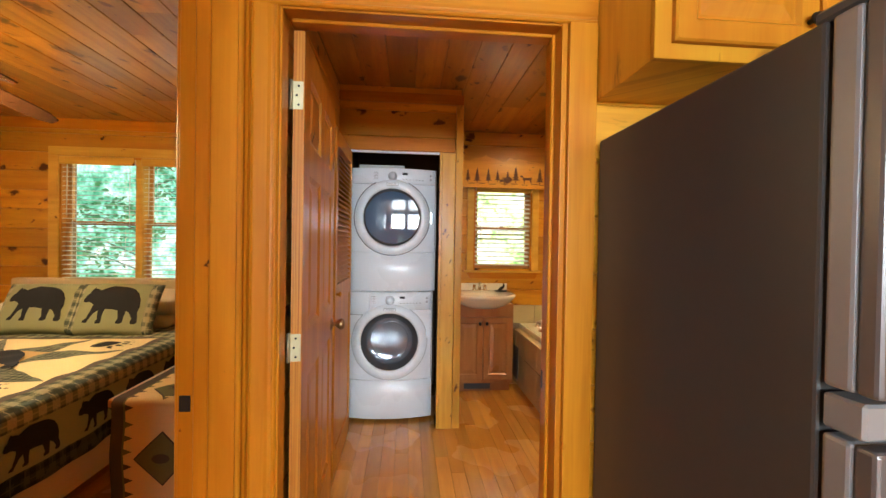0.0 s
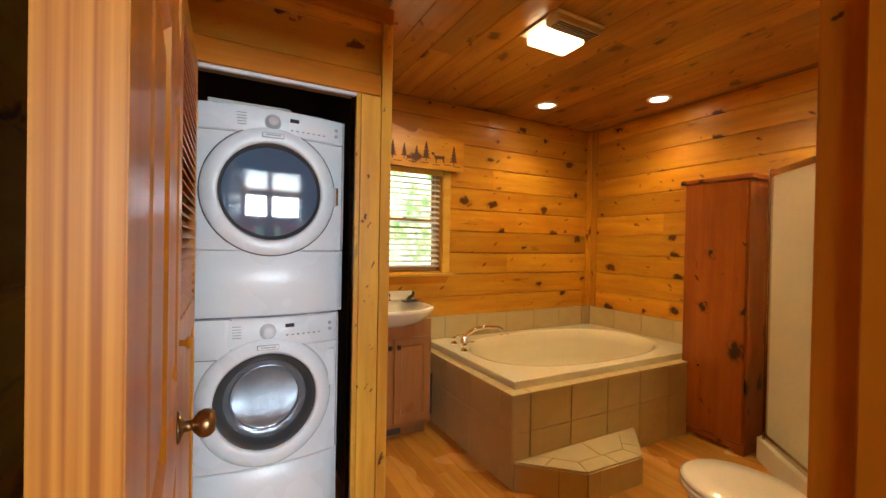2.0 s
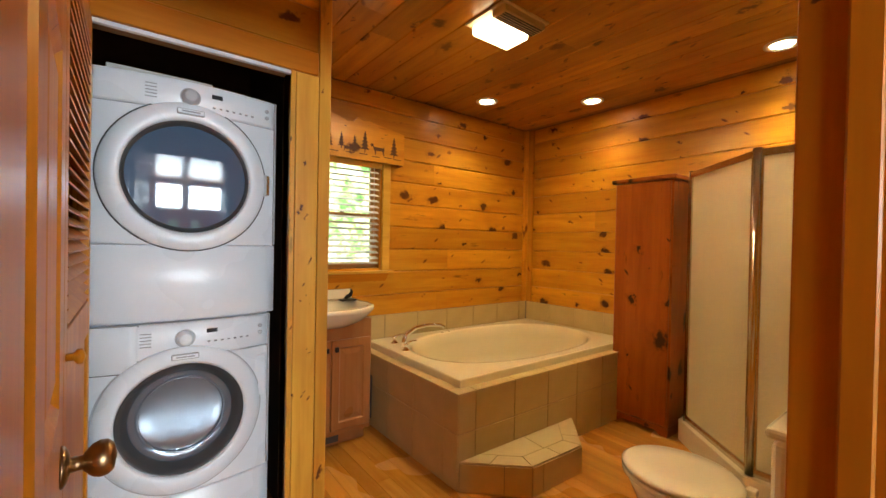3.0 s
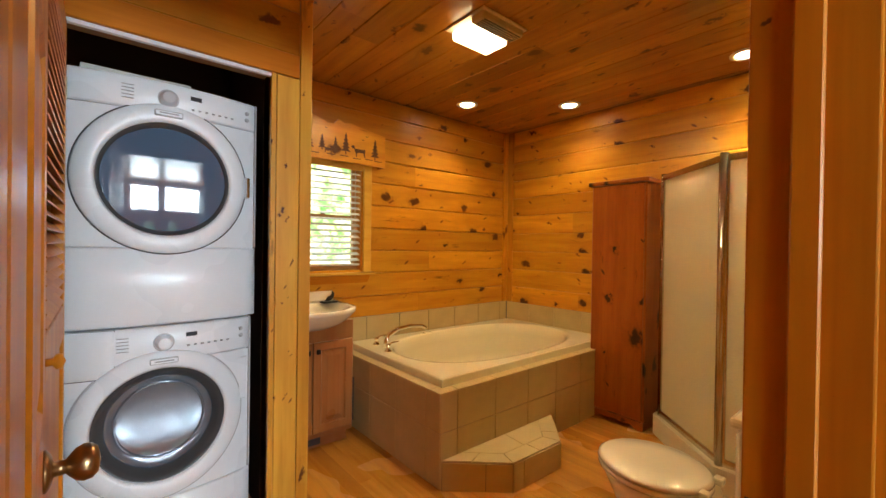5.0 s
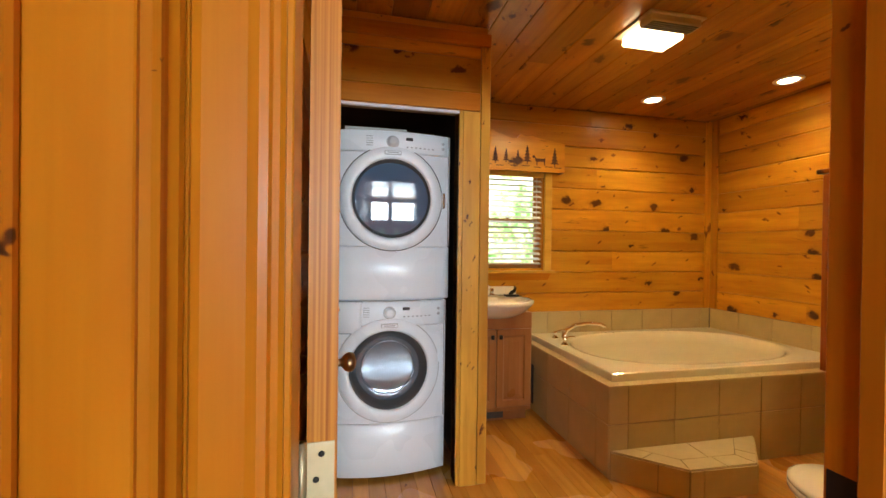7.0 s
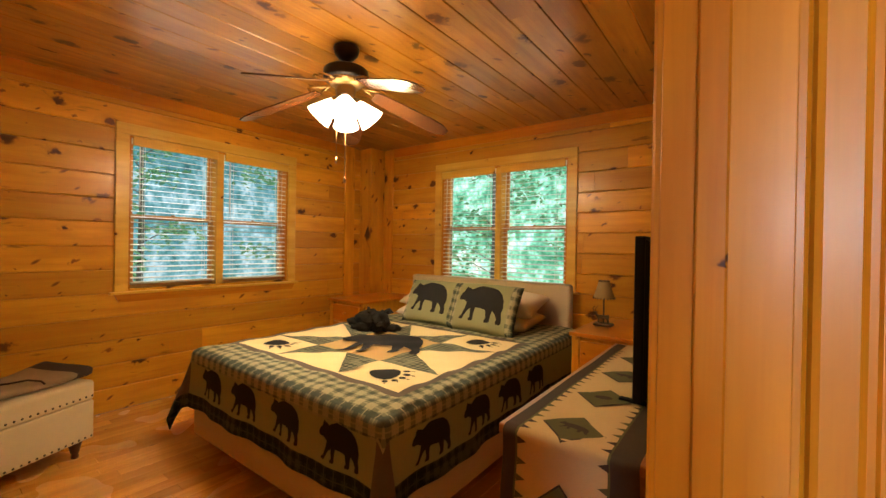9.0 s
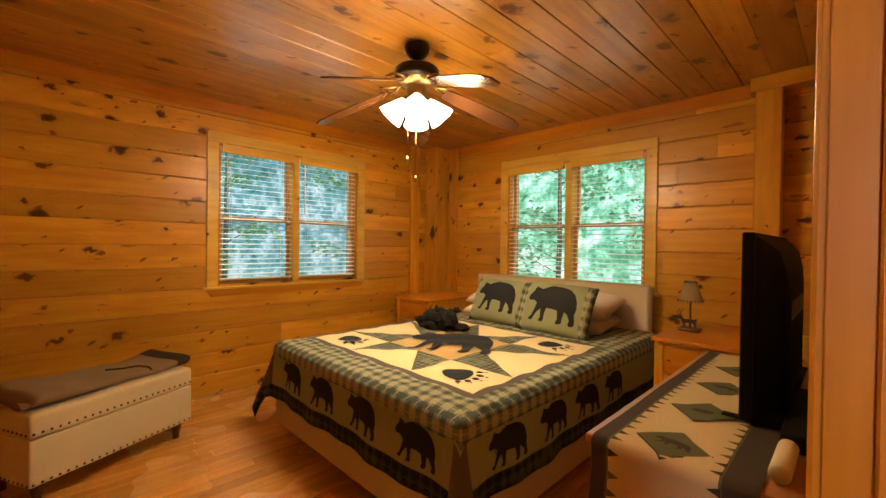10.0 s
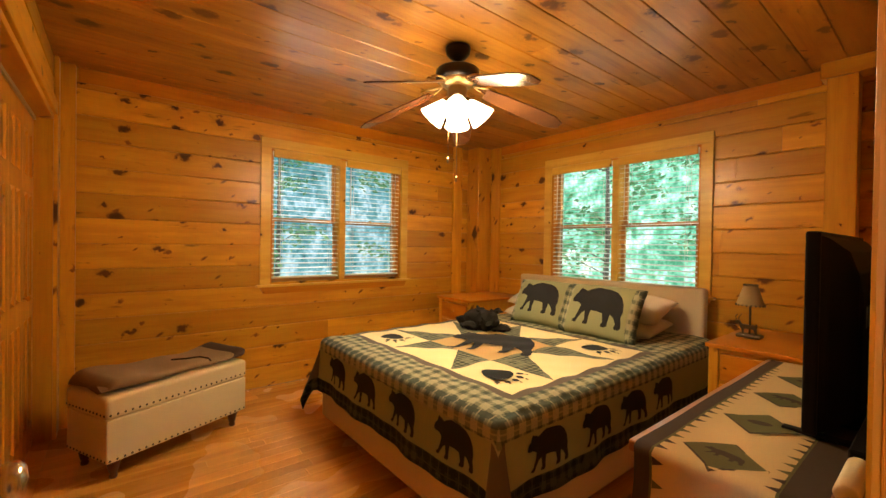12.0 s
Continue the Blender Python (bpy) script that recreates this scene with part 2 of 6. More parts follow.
def glow(name, colour, strength):
    n = Nodes(name)
    n.set(Base_Color=(0.9, 0.9, 0.88), Emission_Color=colour, Emission_Strength=strength, Roughness=0.3)
    return n.mat


PINE_L, PINE_D = (0.67, 0.335, 0.026), (0.47, 0.190, 0.011)
PINE_WALL = wood("pine_wall_boards", "w", PINE_L, PINE_D)
PINE_POST = wood("pine_upright", "z", PINE_L, PINE_D, knots=3.2)
PINE_RAIL_X = wood("pine_rail_x", "x", PINE_L, PINE_D, knots=3.2)
PINE_RAIL_Y = wood("pine_rail_y", "y", PINE_L, PINE_D, knots=3.2)
PINE_CEIL = wood("pine_ceiling_boards", "y", (0.50, 0.240, 0.030), (0.27, 0.098, 0.010), knots=4.6, knot_size=0.20, island=True, spread=0.5, shine=0.5, coat=0.35)
OAK_FLOOR = wood("oak_floor_boards", "y", (0.66, 0.345, 0.070), (0.44, 0.195, 0.030), knots=2.0, knot_size=0.03, rough=0.26, spread=0.45, shine=0.5, coat=0.3)
DOOR_PINE = wood("door_pine", "z", (0.60, 0.255, 0.018), (0.39, 0.135, 0.008), knots=1.2, knot_size=0.02, rough=0.38, spread=0.1, relief=0.02, coat=0.02, shine=0.22)
_e = Nodes("door_edge_grain")
_et = _e.add("ShaderNodeTexCoord")
_es = _e.add("ShaderNodeSeparateXYZ")
_e.link(_et.outputs["Object"], _es.inputs[0])
_ev = _e.add("ShaderNodeCombineXYZ")
_e.link(_e.math("ADD", _e.math("MULTIPLY", _es.outputs[1], 190.0), _e.math("MULTIPLY", _es.outputs[0], 30.0)), _ev.inputs[0])
_e.link(_e.math("MULTIPLY", _es.outputs[2], 1.3), _ev.inputs[1])
_en = _e.noise(_ev.outputs[0], 1.0, 2, 0.5)
_e.set(Base_Color=_e.ramp(_en, (0.34, (0.60, 0.25, 0.036)), (0.52, (0.49, 0.175, 0.020)), (0.64, (0.35, 0.105, 0.011))), Roughness=0.42, Specular_IOR_Level=0.3)
_e.bump(_en, 0.15, 0.001)
DOOR_EDGE = _e.mat
WALL_CORE = plain("wall_core", (0.30, 0.17, 0.07), 0.8)

CEIL = 2.45
TRIM_L, TRIM_D = (0.60, 0.235, 0.012), (0.40, 0.128, 0.005)
TRIM_Z = wood("pine_trim_upright", "z", TRIM_L, TRIM_D, knots=2.6, knot_size=0.018, rough=0.36, spread=0.15, relief=0.04, shine=0.25, coat=0.05)
TRIM_W = wood("pine_trim_level", "w", TRIM_L, TRIM_D, knots=2.6, knot_size=0.018, rough=0.36, spread=0.15, relief=0.04, shine=0.25, coat=0.05)
ROUGH_PINE = wood("rough_pine_post", "z", (0.74, 0.41, 0.055), (0.52, 0.24, 0.022), knots=8.0, knot_size=0.10, spread=0.2, relief=0.2)
GLASS = Nodes("window_glass").set(Base_Color=(0.97, 0.99, 0.99), Roughness=0.0, Transmission_Weight=1.0, IOR=1.02).mat
BLIND = plain("blind_slats", (0.80, 0.76, 0.66), 0.4)
PALE_PINE = wood("pale_pine_window_trim", "w", (0.74, 0.47, 0.085), (0.56, 0.31, 0.038), knots=3.0, knot_size=0.06, spread=0.15, relief=0.04, shine=0.25, coat=0.05)
SASH = wood("window_sash_pine", "w", (0.62, 0.33, 0.11), (0.46, 0.21, 0.05), knots=1, knot_size=0.02, spread=0.1)
BRASS = plain("polished_brass", (0.78, 0.60, 0.30), 0.28, 1.0)
AGED_BRASS = plain("aged_brass", (0.30, 0.20, 0.10), 0.30, 1.0, 0.2)
STEEL = plain("hinge_steel", (0.50, 0.44, 0.27), 0.4, 0.7, 0.2)
CHROME = plain("chrome", (0.85, 0.84, 0.80), 0.08, 1.0, 0.02)
BLACK_IRON = plain("black_iron", (0.02, 0.018, 0.016), 0.45, 0.4)


def pierced(u0, u1, z0, z1, holes):
    """The rectangles left of a field when the holes are cut out."""
    cuts = [(a, b, c, d) for a, b, c, d in holes if a < u1 and b > u0 and c < z1 and d > z0]
    if not cuts:
        return [(u0, u1, z0, z1)]
    a, b, c, d = cuts[0]
    out = []
    for r in ((u0, max(a, u0), z0, z1), (min(b, u1), u1, z0, z1), (max(a, u0), min(b, u1), z0, max(c, z0)), (max(a, u0), min(b, u1), min(d, z1), z1)):
        if r[1] - r[0] > 0.004 and r[3] - r[2] > 0.004:
            out += pierced(*r, cuts[1:])
    return out


plank_meshes = {}


def plank_mesh(axis, out, length, height, thick, mat):
    key = (axis, out, round(length, 3), round(height, 3), mat.name)
    if key not in plank_meshes:
        c = min(0.008, height / 4)
        prof = [(0, 0), (0, height), (thick - c, height), (thick, height - c), (thick, c), (thick - c, 0)]
        bm = bmesh.new()
        ends = []
        for u in (0, length):
            ring = []
            for d, h in prof:
                ring.append(bm.verts.new((u, -out * d, h) if axis == "x" else (-out * d, u, h)))
            ends.append(ring)
        for i in range(6):
            j = (i + 1) % 6
            bm.faces.new([ends[0][i], ends[0][j], ends[1][j], ends[1][i]])
        bm.faces.new(ends[0])
        bm.faces.new(ends[1][::-1])
        plank_meshes[key] = mesh_of(bm, "plank", mat)
    return plank_meshes[key]


def plank_wall(name, axis, face, out, u0, u1, holes, thick, label, rows=0.178, z0=0.0, z1=CEIL, boards=True, seed=1):
    """A wall whose boards' faces lie at face; out is the sign of the way from the room into the wall."""
    proud = 0.014
    bm = bmesh.new()
    back0, back1 = sorted((face + out * proud, face + out * thick))
    for a, b, c, d in pierced(u0, u1, z0, z1 + 0.1, holes):
        add_box(bm, *((a, b, back0, back1) if axis == "x" else (back0, back1, a, b)), c, d)
    wall = solid(name, bm, WALL_CORE if boards else PINE_WALL, label, "wall", kind="structure")
    if not boards:
        return wall
    rnd = random.Random(seed)
    z = z0
    while z < z1 - 0.01:
        top = min(z + rows, z1)
        joints = []
        u = u0 + rnd.uniform(1.8, 3.6)
        while u < u1 - 0.6:
            joints.append(u)
            u += rnd.uniform(2.8, 4.2)
        ends = [u0, *joints, u1]
        for ua, ub in zip(ends, ends[1:]):
            for a, b, c, d in pierced(ua, ub, z, top, holes):
                me = plank_mesh(axis, out, b - a - 0.001, d - c - 0.001, proud, PINE_WALL)
                ob = new("plank", me)
                ob.parent = wall
                ob.location = (a, face + out * proud, c) if axis == "x" else (face + out * proud, a, c)
        z = top
    return wall


# window holes: the opening inside the casing
WIN_N = (-3.15, -1.735, 0.92, 2.10)
WIN_W = (1.575, 2.925, 0.92, 2.10)
WIN_B = (0.74, 1.33, 1.10, 1.93)
plank_wall("wall_bedroom_north", "x", 4.12, 1, -4.25, -0.54, [WIN_N], 0.20, "knotty pine board wall with a double window", seed=3)
plank_wall("wall_bedroom_west", "y", -4.25, -1, 0.20, 4.12, [WIN_W], 0.20, "knotty pine board wall with a double window", seed=4)
plank_wall("wall_bedroom_south", "x", 0.20, -1, -4.25, -0.54, [(-4.02, -2.52, 0.0, 2.03)], 0.13, "knotty pine board wall with closet doors", seed=5)
plank_wall("wall_bedroom_east", "y", -0.533, 1, 0.20, 4.12, [(0.355, 1.205, -1, 2.03)], 0.06, "knotty pine board wall behind the dresser", seed=6)
plank_wall("wall_hall_west", "y", -0.386, -1, -0.55, 1.245, [(0.355, 1.205, -1, 2.03)], 0.08, "knotty pine board wall beside the bedroom door", seed=7)
plank_wall("wall_bath_north", "x", 4.01, 1, -0.40, 3.0, [WIN_B], 0.20, "knotty pine board wall with a small window", seed=18)
plank_wall("wall_bath_east", "y", 3.0, 1, 1.365, 4.01, [], 0.16, "knotty pine board wall behind the bathtub", seed=9)
plank_wall("wall_bath_west", "y", -0.40, -1, 1.365, 4.01, [], 0.07, "knotty pine board wall behind the bathroom door", seed=10)
plank_wall("wall_bath_south", "x", 1.365, -1, -0.386, 3.0, [(-0.385, 0.573, -1, 2.035)], 0.058, "knotty pine board wall with the bathroom door", seed=11)
plank_wall("wall_hall_north", "x", 1.245, 1, -0.386, 3.16, [(-0.304, 0.573, -1, 2.035)], 0.060, "knotty pine board wall round the bathroom door", seed=12)
# the westmost opening is unseen, added so its lamp reaches the bathroom jamb
plank_wall("wall_living_south", "x", -5.0, -1, -3.0, 3.16, [(-2.52, -1.08, 1.33, 2.23), (-0.36, 0.50, 1.33, 2.23), (0.75, 1.95, 1.33, 2.23), (0.05, 0.40, 0.35, 0.85), (0.85, 1.15, 0.35, 0.85)], 0.2, "board wall with tall windows", boards=False)
plank_wall("wall_living_east", "y", 3.0, 1, -5.0, 1.245, [], 0.16, "board wall of the kitchen", boards=False)
plank_wall("wall_living_west", "y", -3.0, -1, -5.0, 0.07, [], 0.16, "board wall of the living room", boards=False)
plank_wall("wall_living_north", "x", 0.06, 1, -3.0, -0.47, [], 0.005, "board wall between living room and bedroom", boards=False)
# unseen blocks added at the outer corners to stop sky light leaking in
for name, x0, x1, y0, y1 in (("corner_block", 3.0145, 3.2, 4.0245, 4.25), ("corner_block", -4.45, -4.2645, 4.1345, 4.35), ("corner_block", -0.54, -0.40, 4.0245, 4.33), ("corner_block", -4.45, -4.2645, 0.05, 0.1855)):
    solid(name, box(x0 - 0.012, x1, y0 - 0.012, y1, 0, CEIL + 0.1), WALL_CORE, "unseen block added against light at the wall corner", "wall", kind="structure")
# laundry closet
CLOSET = (-0.33, 0.312, -1, 1.99)
plank_wall("wall_closet_front", "x", 2.945, 1, -0.40, 0.465, [CLOSET], 0.09, "pine board front of the laundry closet", rows=0.19, seed=14)
# closet inside: thin added sheets whose dark colour stands for the shade
CLOSET_SHADE = plain("closet_shade", (0.12, 0.07, 0.035), 0.9)
solid("wall_closet_side", box(0.385, 0.465, 3.035, 3.996, 0, CEIL), PINE_WALL, "pine side wall of the laundry closet", "wall", kind="structure")
solid("wall_closet_back", box(-0.38, 0.38, 3.95, 3.99, 0, CEIL - 0.01), CLOSET_SHADE, "added sheet at the closet's back, coloured for shade", "wall", kind="structure")
solid("wall_closet_lining", add_box(box(0.375, 0.383, 3.04, 3.95, 0, CEIL - 0.01), -0.39, -0.383, 3.04, 3.95, 0, CEIL - 0.01), CLOSET_SHADE, "added sheets along the closet's sides, coloured for shade", "wall", kind="structure")


# ceilings: boards run along y
def board_ceiling(name, x0, x1, y0, y1, label, seed, pitch=0.176):
    rnd = random.Random(seed)
    bm = bmesh.new()
    add_box(bm, x0, x1, y0, y1, CEIL + 0.02, CEIL + 0.10)
    x = x0
    while x < x1 - 0.01:
        xb = min(x + pitch, x1)
        ends = [y0]
        y = y0 + rnd.uniform(1.2, 3.4)
        while y < y1 - 0.4:
            ends.append(y)
            y += rnd.uniform(2.2, 3.6)
        ends.append(y1)
        for ya, yb in zip(ends, ends[1:]):
            c = 0.005
            va = [bm.verts.new(p) for p in ((x + c, ya, CEIL), (xb - c, ya, CEIL), (xb - 0.0005, ya, CEIL + c), (xb - 0.0005, ya, CEIL + 0.016), (x + 0.0005, ya, CEIL + 0.016), (x + 0.0005, ya, CEIL + c))]
            vb = [bm.verts.new((v.co.x, yb - 0.0008, v.co.z)) for v in va]
            bm.faces.new(va)
            bm.faces.new(vb[::-1])
            for i in range(6):
                j = (i + 1) % 6
                bm.faces.new([va[i], vb[i], vb[j], va[j]])
        x = xb
    solid(name, bm, PINE_CEIL, label, "ceiling", kind="structure")


board_ceiling("ceiling_bedroom", -4.25, -0.533, 0.20, 4.12, "varnished knotty pine board ceiling", 21)
board_ceiling("ceiling_bath", -0.40, 3.0, 1.365, 4.01, "varnished knotty pine board ceiling", 22)
board_ceiling("ceiling_hall", -0.386, 3.0, -5.0, 1.245, "varnished knotty pine board ceiling", 23)
board_ceiling("ceiling_living", -3.0, -0.386, -5.0, 0.06, "varnished knotty pine board ceiling", 24)
# slab over all rooms, unseen and added to keep the sky out
solid("ceiling_slab", box(-4.5, 3.25, -5.2, 4.4, CEIL + 0.101, CEIL + 0.2), WALL_CORE, "unseen slab added above the boards against sky light", "ceiling", kind="structure")

# floors: strips run along y
strip_meshes = {}


def strip_floor(name, x0, x1, y0, y1, label, seed, pitch=0.083, joined=False):
    rnd = random.Random(seed)
    base = solid(name, box(x0, x1, y0, y1, -0.12, -0.012), WALL_CORE, label, "floor", kind="structure")
    joint = bmesh.new()
    x = x0
    while x < x1 - 0.01:
        xb = min(x + pitch, x1)
        ends = [y0]
        y = y0 + rnd.uniform(0.3, 1.6)
        while y < y1 - 0.3:
            ends.append(y)
            y += rnd.choice((0.9, 1.2, 1.5, 1.8))
        ends.append(y1)
        for ya, yb in zip(ends, ends[1:]):
            if joined:
                add_box(joint, x + 0.0006, xb - 0.0006, ya, yb - 0.001, -0.012, 0)
                continue
            key = (round(xb - x, 3), round(yb - ya, 3))
            if key not in strip_meshes:
                strip_meshes[key] = mesh_of(box(0.0005, xb - x - 0.0005, 0, yb - ya - 0.0008, -0.012, 0, 0.0012), "floor_strip", OAK_FLOOR)
            ob = new("floor_strip", strip_meshes[key])
            ob.parent = base
            ob.location = (x, ya, 0)
        x = xb
    if joined:
        ob = part("floor_strips", joint, OAK_FLOOR, base)
        ob["kind"] = "stuff"
    else:
        joint.free()


strip_floor("floor_bath", -0.55, 3.0, 1.30, 4.01, "glossy oak strip floor of the bathroom", 31)
strip_floor("floor_bedroom", -4.25, -0.55, 0.20, 4.12, "glossy oak strip floor of the bedroom", 32)
solid("floor_closet", box(-4.1, -2.4, -0.05, 0.1995, -0.10, -0.0005), OAK_FLOOR, "oak floor inside the bedroom closet", "floor", kind="structure")
strip_floor("floor_hall", -0.55, 3.0, -5.0, 1.30, "glossy oak strip floor of the hall", 33, joined=True)
strip_floor("floor_living", -3.0, -0.55, -5.0, 0.06, "glossy oak strip floor of the living room", 34, joined=True)


# ---- door frames ----
def casing_board(parent, name, width, length, m, mat):
    """A moulded casing: flat field, a bead on the inner edge and a raised outer edge."""
    t = 0.018
    prof = [(0, 0), (0, t * 0.55), (0.004, t * 0.8), (0.010, t * 0.8), (0.014, t * 0.62), (0.022, t * 0.66), (0.030, t * 0.95), (width - 0.012, t), (width - 0.004, t * 0.85), (width, t * 0.5), (width, 0)]
    part(name, prism(prof, m, length), mat, parent)


def axes(o, u, v, w):
    return Matrix((( u[0], v[0], w[0], o[0]), (u[1], v[1], w[1], o[1]), (u[2], v[2], w[2], o[2]), (0, 0, 0, 1)))


X, Y, Z = Vector((1, 0, 0)), Vector((0, 1, 0)), Vector((0, 0, 1))
HEAD = 2.012
# bathroom doorway in the wall y 1.245 to 1.365
f1 = thing("door_frame_bath", "honey pine door frame with moulded casing", "door frame", (0, 0, 0), kind="structure")
XL, XR = -0.283, 0.554
part("jamb", box(XL - 0.019, XL, 1.243, 1.305, 0, HEAD + 0.019, 0.0015), TRIM_Z, f1)
part("jamb", box(XR, XR + 0.019, 1.238, 1.382, 0, HEAD + 0.019, 0.003, 2), TRIM_Z, f1)
part("head_jamb", box(XL, XR, 1.243, 1.367, HEAD, HEAD + 0.019, 0.0015), TRIM_W, f1)
part("door_stop", box(XR - 0.012, XR, 1.292, 1.328, 0, HEAD, 0.003), TRIM_Z, f1)
part("door_stop", box(XL + 0.011, XR - 0.012, 1.292, 1.328, HEAD - 0.011, HEAD, 0.003), TRIM_W, f1)
W = 0.088
part("casing", box(XR + 0.0195, XR + 0.108, 1.222, 1.2445, 0, HEAD + 0.005, 0.003, 2), TRIM_Z, f1)
casing_board(f1, "casing", W - 0.010, HEAD + 0.005, axes((XL - 0.006, 1.245, 0), -X, -Y, Z), TRIM_Z)
casing_board(f1, "casing", W, XR - XL + 0.018 + 2 * W, axes((XL + 0.004 - W, 1.245, HEAD + 0.006), Z, -Y, X), TRIM_W)
casing_board(f1, "casing", W, HEAD + 0.005, axes((XR + 0.006, 1.365, 0), X, Y, Z), TRIM_Z)
part("corner_strip", box(-0.3865, XL + 0.004 - W, 1.236, 1.2455, 0, HEAD + 0.006 + W, 0.002), TRIM_Z, f1)
part("strike_plate", box(XR - 0.0015, XR + 0.001, 1.334, 1.376, 0.845, 0.905, 0.0), BLACK_IRON, f1, "dark metal strike plate")

# bedroom doorway in the wall x -0.533 to -0.386
f2 = thing("door_frame_bedroom", "honey pine door frame with moulded casing", "door frame", (0, 0, 0), kind="structure")
YN, YF = 0.375, 1.185
part("jamb", box(-0.535, -0.384, YF, YF + 0.019, 0, HEAD + 0.019, 0.0015), TRIM_Z, f2)
part("jamb", box(-0.535, -0.384, YN - 0.019, YN, 0, HEAD + 0.019, 0.0015), TRIM_Z, f2)
part("head_jamb", box(-0.535, -0.384, YN, YF, HEAD, HEAD + 0.019, 0.0015), TRIM_W, f2)
part("door_stop", box(-0.490, -0.452, YF - 0.011, YF, 0, HEAD, 0.003), TRIM_Z, f2)
part("door_stop", box(-0.490, -0.452, YN, YN + 0.011, 0, HEAD, 0.003), TRIM_Z, f2)
part("door_stop", box(-0.490, -0.452, YN + 0.011, YF - 0.011, HEAD - 0.011, HEAD, 0.003), TRIM_W, f2)
casing_board(f2, "casing", 0.072, HEAD + 0.005, axes((-0.533, YF + 0.006, 0), Y, -X, Z), TRIM_Z)
casing_board(f2, "casing", 0.072, HEAD + 0.005, axes((-0.533, YN - 0.006, 0), -Y, -X, Z), TRIM_Z)
casing_board(f2, "casing", 0.072, YF - YN + 0.012 + 0.144, axes((-0.533, YN - 0.078, HEAD + 0.006), Z, -X, Y), TRIM_W)
casing_board(f2, "casing", 0.050, HEAD + 0.005, axes((-0.386, YF + 0.006, 0), Y, X, Z), TRIM_Z)
casing_board(f2, "casing", 0.085, HEAD + 0.005, axes((-0.386, YN - 0.006, 0), -Y, X, Z), TRIM_Z)
casing_board(f2, "casing", 0.085, YF - YN + 0.012 + 0.13, axes((-0.386, YN - 0.091, HEAD + 0.006), Z, X, Y), TRIM_W)
part("strike_plate", box(-0.530, -0.500, YF - 0.0015, YF + 0.001, 0.86, 0.905, 0.0), BLACK_IRON, f2, "dark metal strike plate")


# ---- panel doors ----
def panel_door(name, label, width, height, at, rz, fields, kind="structure"):
    """A panelled leaf in the plane x (along), y (thickness 0.035), z, with the hinge edge at x 0. fields: (x0, x1, z0, z1)."""
    d = thing(name, label, "door", at, rz, kind=kind)
    t = 0.035
    bm = bmesh.new()
    for a, b, c, e in pierced(0, width, 0, height, fields):
        add_box(bm, a, b, 0, t, c, e)
    bmesh.ops.remove_doubles(bm, verts=bm.verts, dist=0.0005)
    part("leaf", bm, DOOR_PINE, d)
    for a, b, c, e in fields:
        bm = bmesh.new()
        for side in (0, 1):
            y0 = 0.010 if side == 0 else t - 0.010
            out = -1 if side == 0 else 1
            steps = [(0.0, 0.010), (0.010, 0.004), (0.018, 0.000), (0.055, 0.008), (0.058, 0.008)]
            loops = []
            for inset, h in steps:
                yy = y0 + out * (h if inset else 0.010)
                loops.append([bm.verts.new(p) for p in ((a + inset, yy, c + inset), (b - inset, yy, c + inset), (b - inset, yy, e - inset), (a + inset, yy, e - inset))])
            for l0, l1 in zip(loops, loops[1:]):
                for i in range(4):
                    bm.faces.new([l0[i], l0[(i + 1) % 4], l1[(i + 1) % 4], l1[i]])
            bm.faces.new(loops[-1])
        part("panel", bm, DOOR_PINE, d)
    return d


# bathroom door, open against the bathroom's west side; its hinge edge faces the hall
DW = 0.80
lo, mid, hi = (0.235, 0.86), (1.02, 1.555), (1.665, 1.89)
cols = ((0.105, 0.355), (0.445, 0.695))
six = [(*c, *r) for r in (lo, mid, hi) for c in cols]
bath_door = panel_door("door_bathroom", "glossy honey pine six-panel door standing open", DW, 1.995, (-0.245, 1.352, 0.008), 93.2, six)
knob_prof = [(0.0, 0.0), (0.032, 0.0), (0.032, 0.004), (0.024, 0.009), (0.012, 0.012), (0.011, 0.026), (0.016, 0.030), (0.025, 0.038), (0.029, 0.048), (0.028, 0.058), (0.021, 0.066), (0.0, 0.070)]
part("door_knob", lathe(knob_prof, (DW - 0.065, 0.0, 0.916), 24, Matrix.Rotation(radians(90), 4, "X")), AGED_BRASS, bath_door, "aged brass knob")
part("door_knob", lathe(knob_prof, (DW - 0.065, 0.035, 0.916), 24, Matrix.Rotation(radians(-90), 4, "X")), AGED_BRASS, bath_door, "aged brass knob")


part("hinge_edge", box(-0.0012, 0.0, 0.0005, 0.0345, 0.0, 1.995), DOOR_EDGE, bath_door, "striped grain of the door's edge")


def hinge(parent, z):
    bm = box(-0.0030, -0.0008, 0.003, 0.034, z - 0.044, z + 0.044)
    h = part("hinge", bm, STEEL, parent, "brushed steel butt hinge")
    part("hinge_pin", lathe([(0, -0.047), (0.006, -0.047), (0.006, 0.047), (0, 0.047)], (-0.006, 0.040, z), 10), STEEL, h)
    sb = bmesh.new()
    for sz in (-0.030, 0.0, 0.030):
        add_lathe(sb, [(0.0, 0.0), (0.004, 0.0), (0.003, 0.0014), (0, 0.0016)], (-0.0030, 0.018 + 0.006 * (sz == 0), z + sz), 8, Matrix.Rotation(radians(-90), 4, "Y"))
    part("screws", sb, BLACK_IRON, h)


for hz in (1.79, 0.985, 0.20):
    hinge(bath_door, hz)

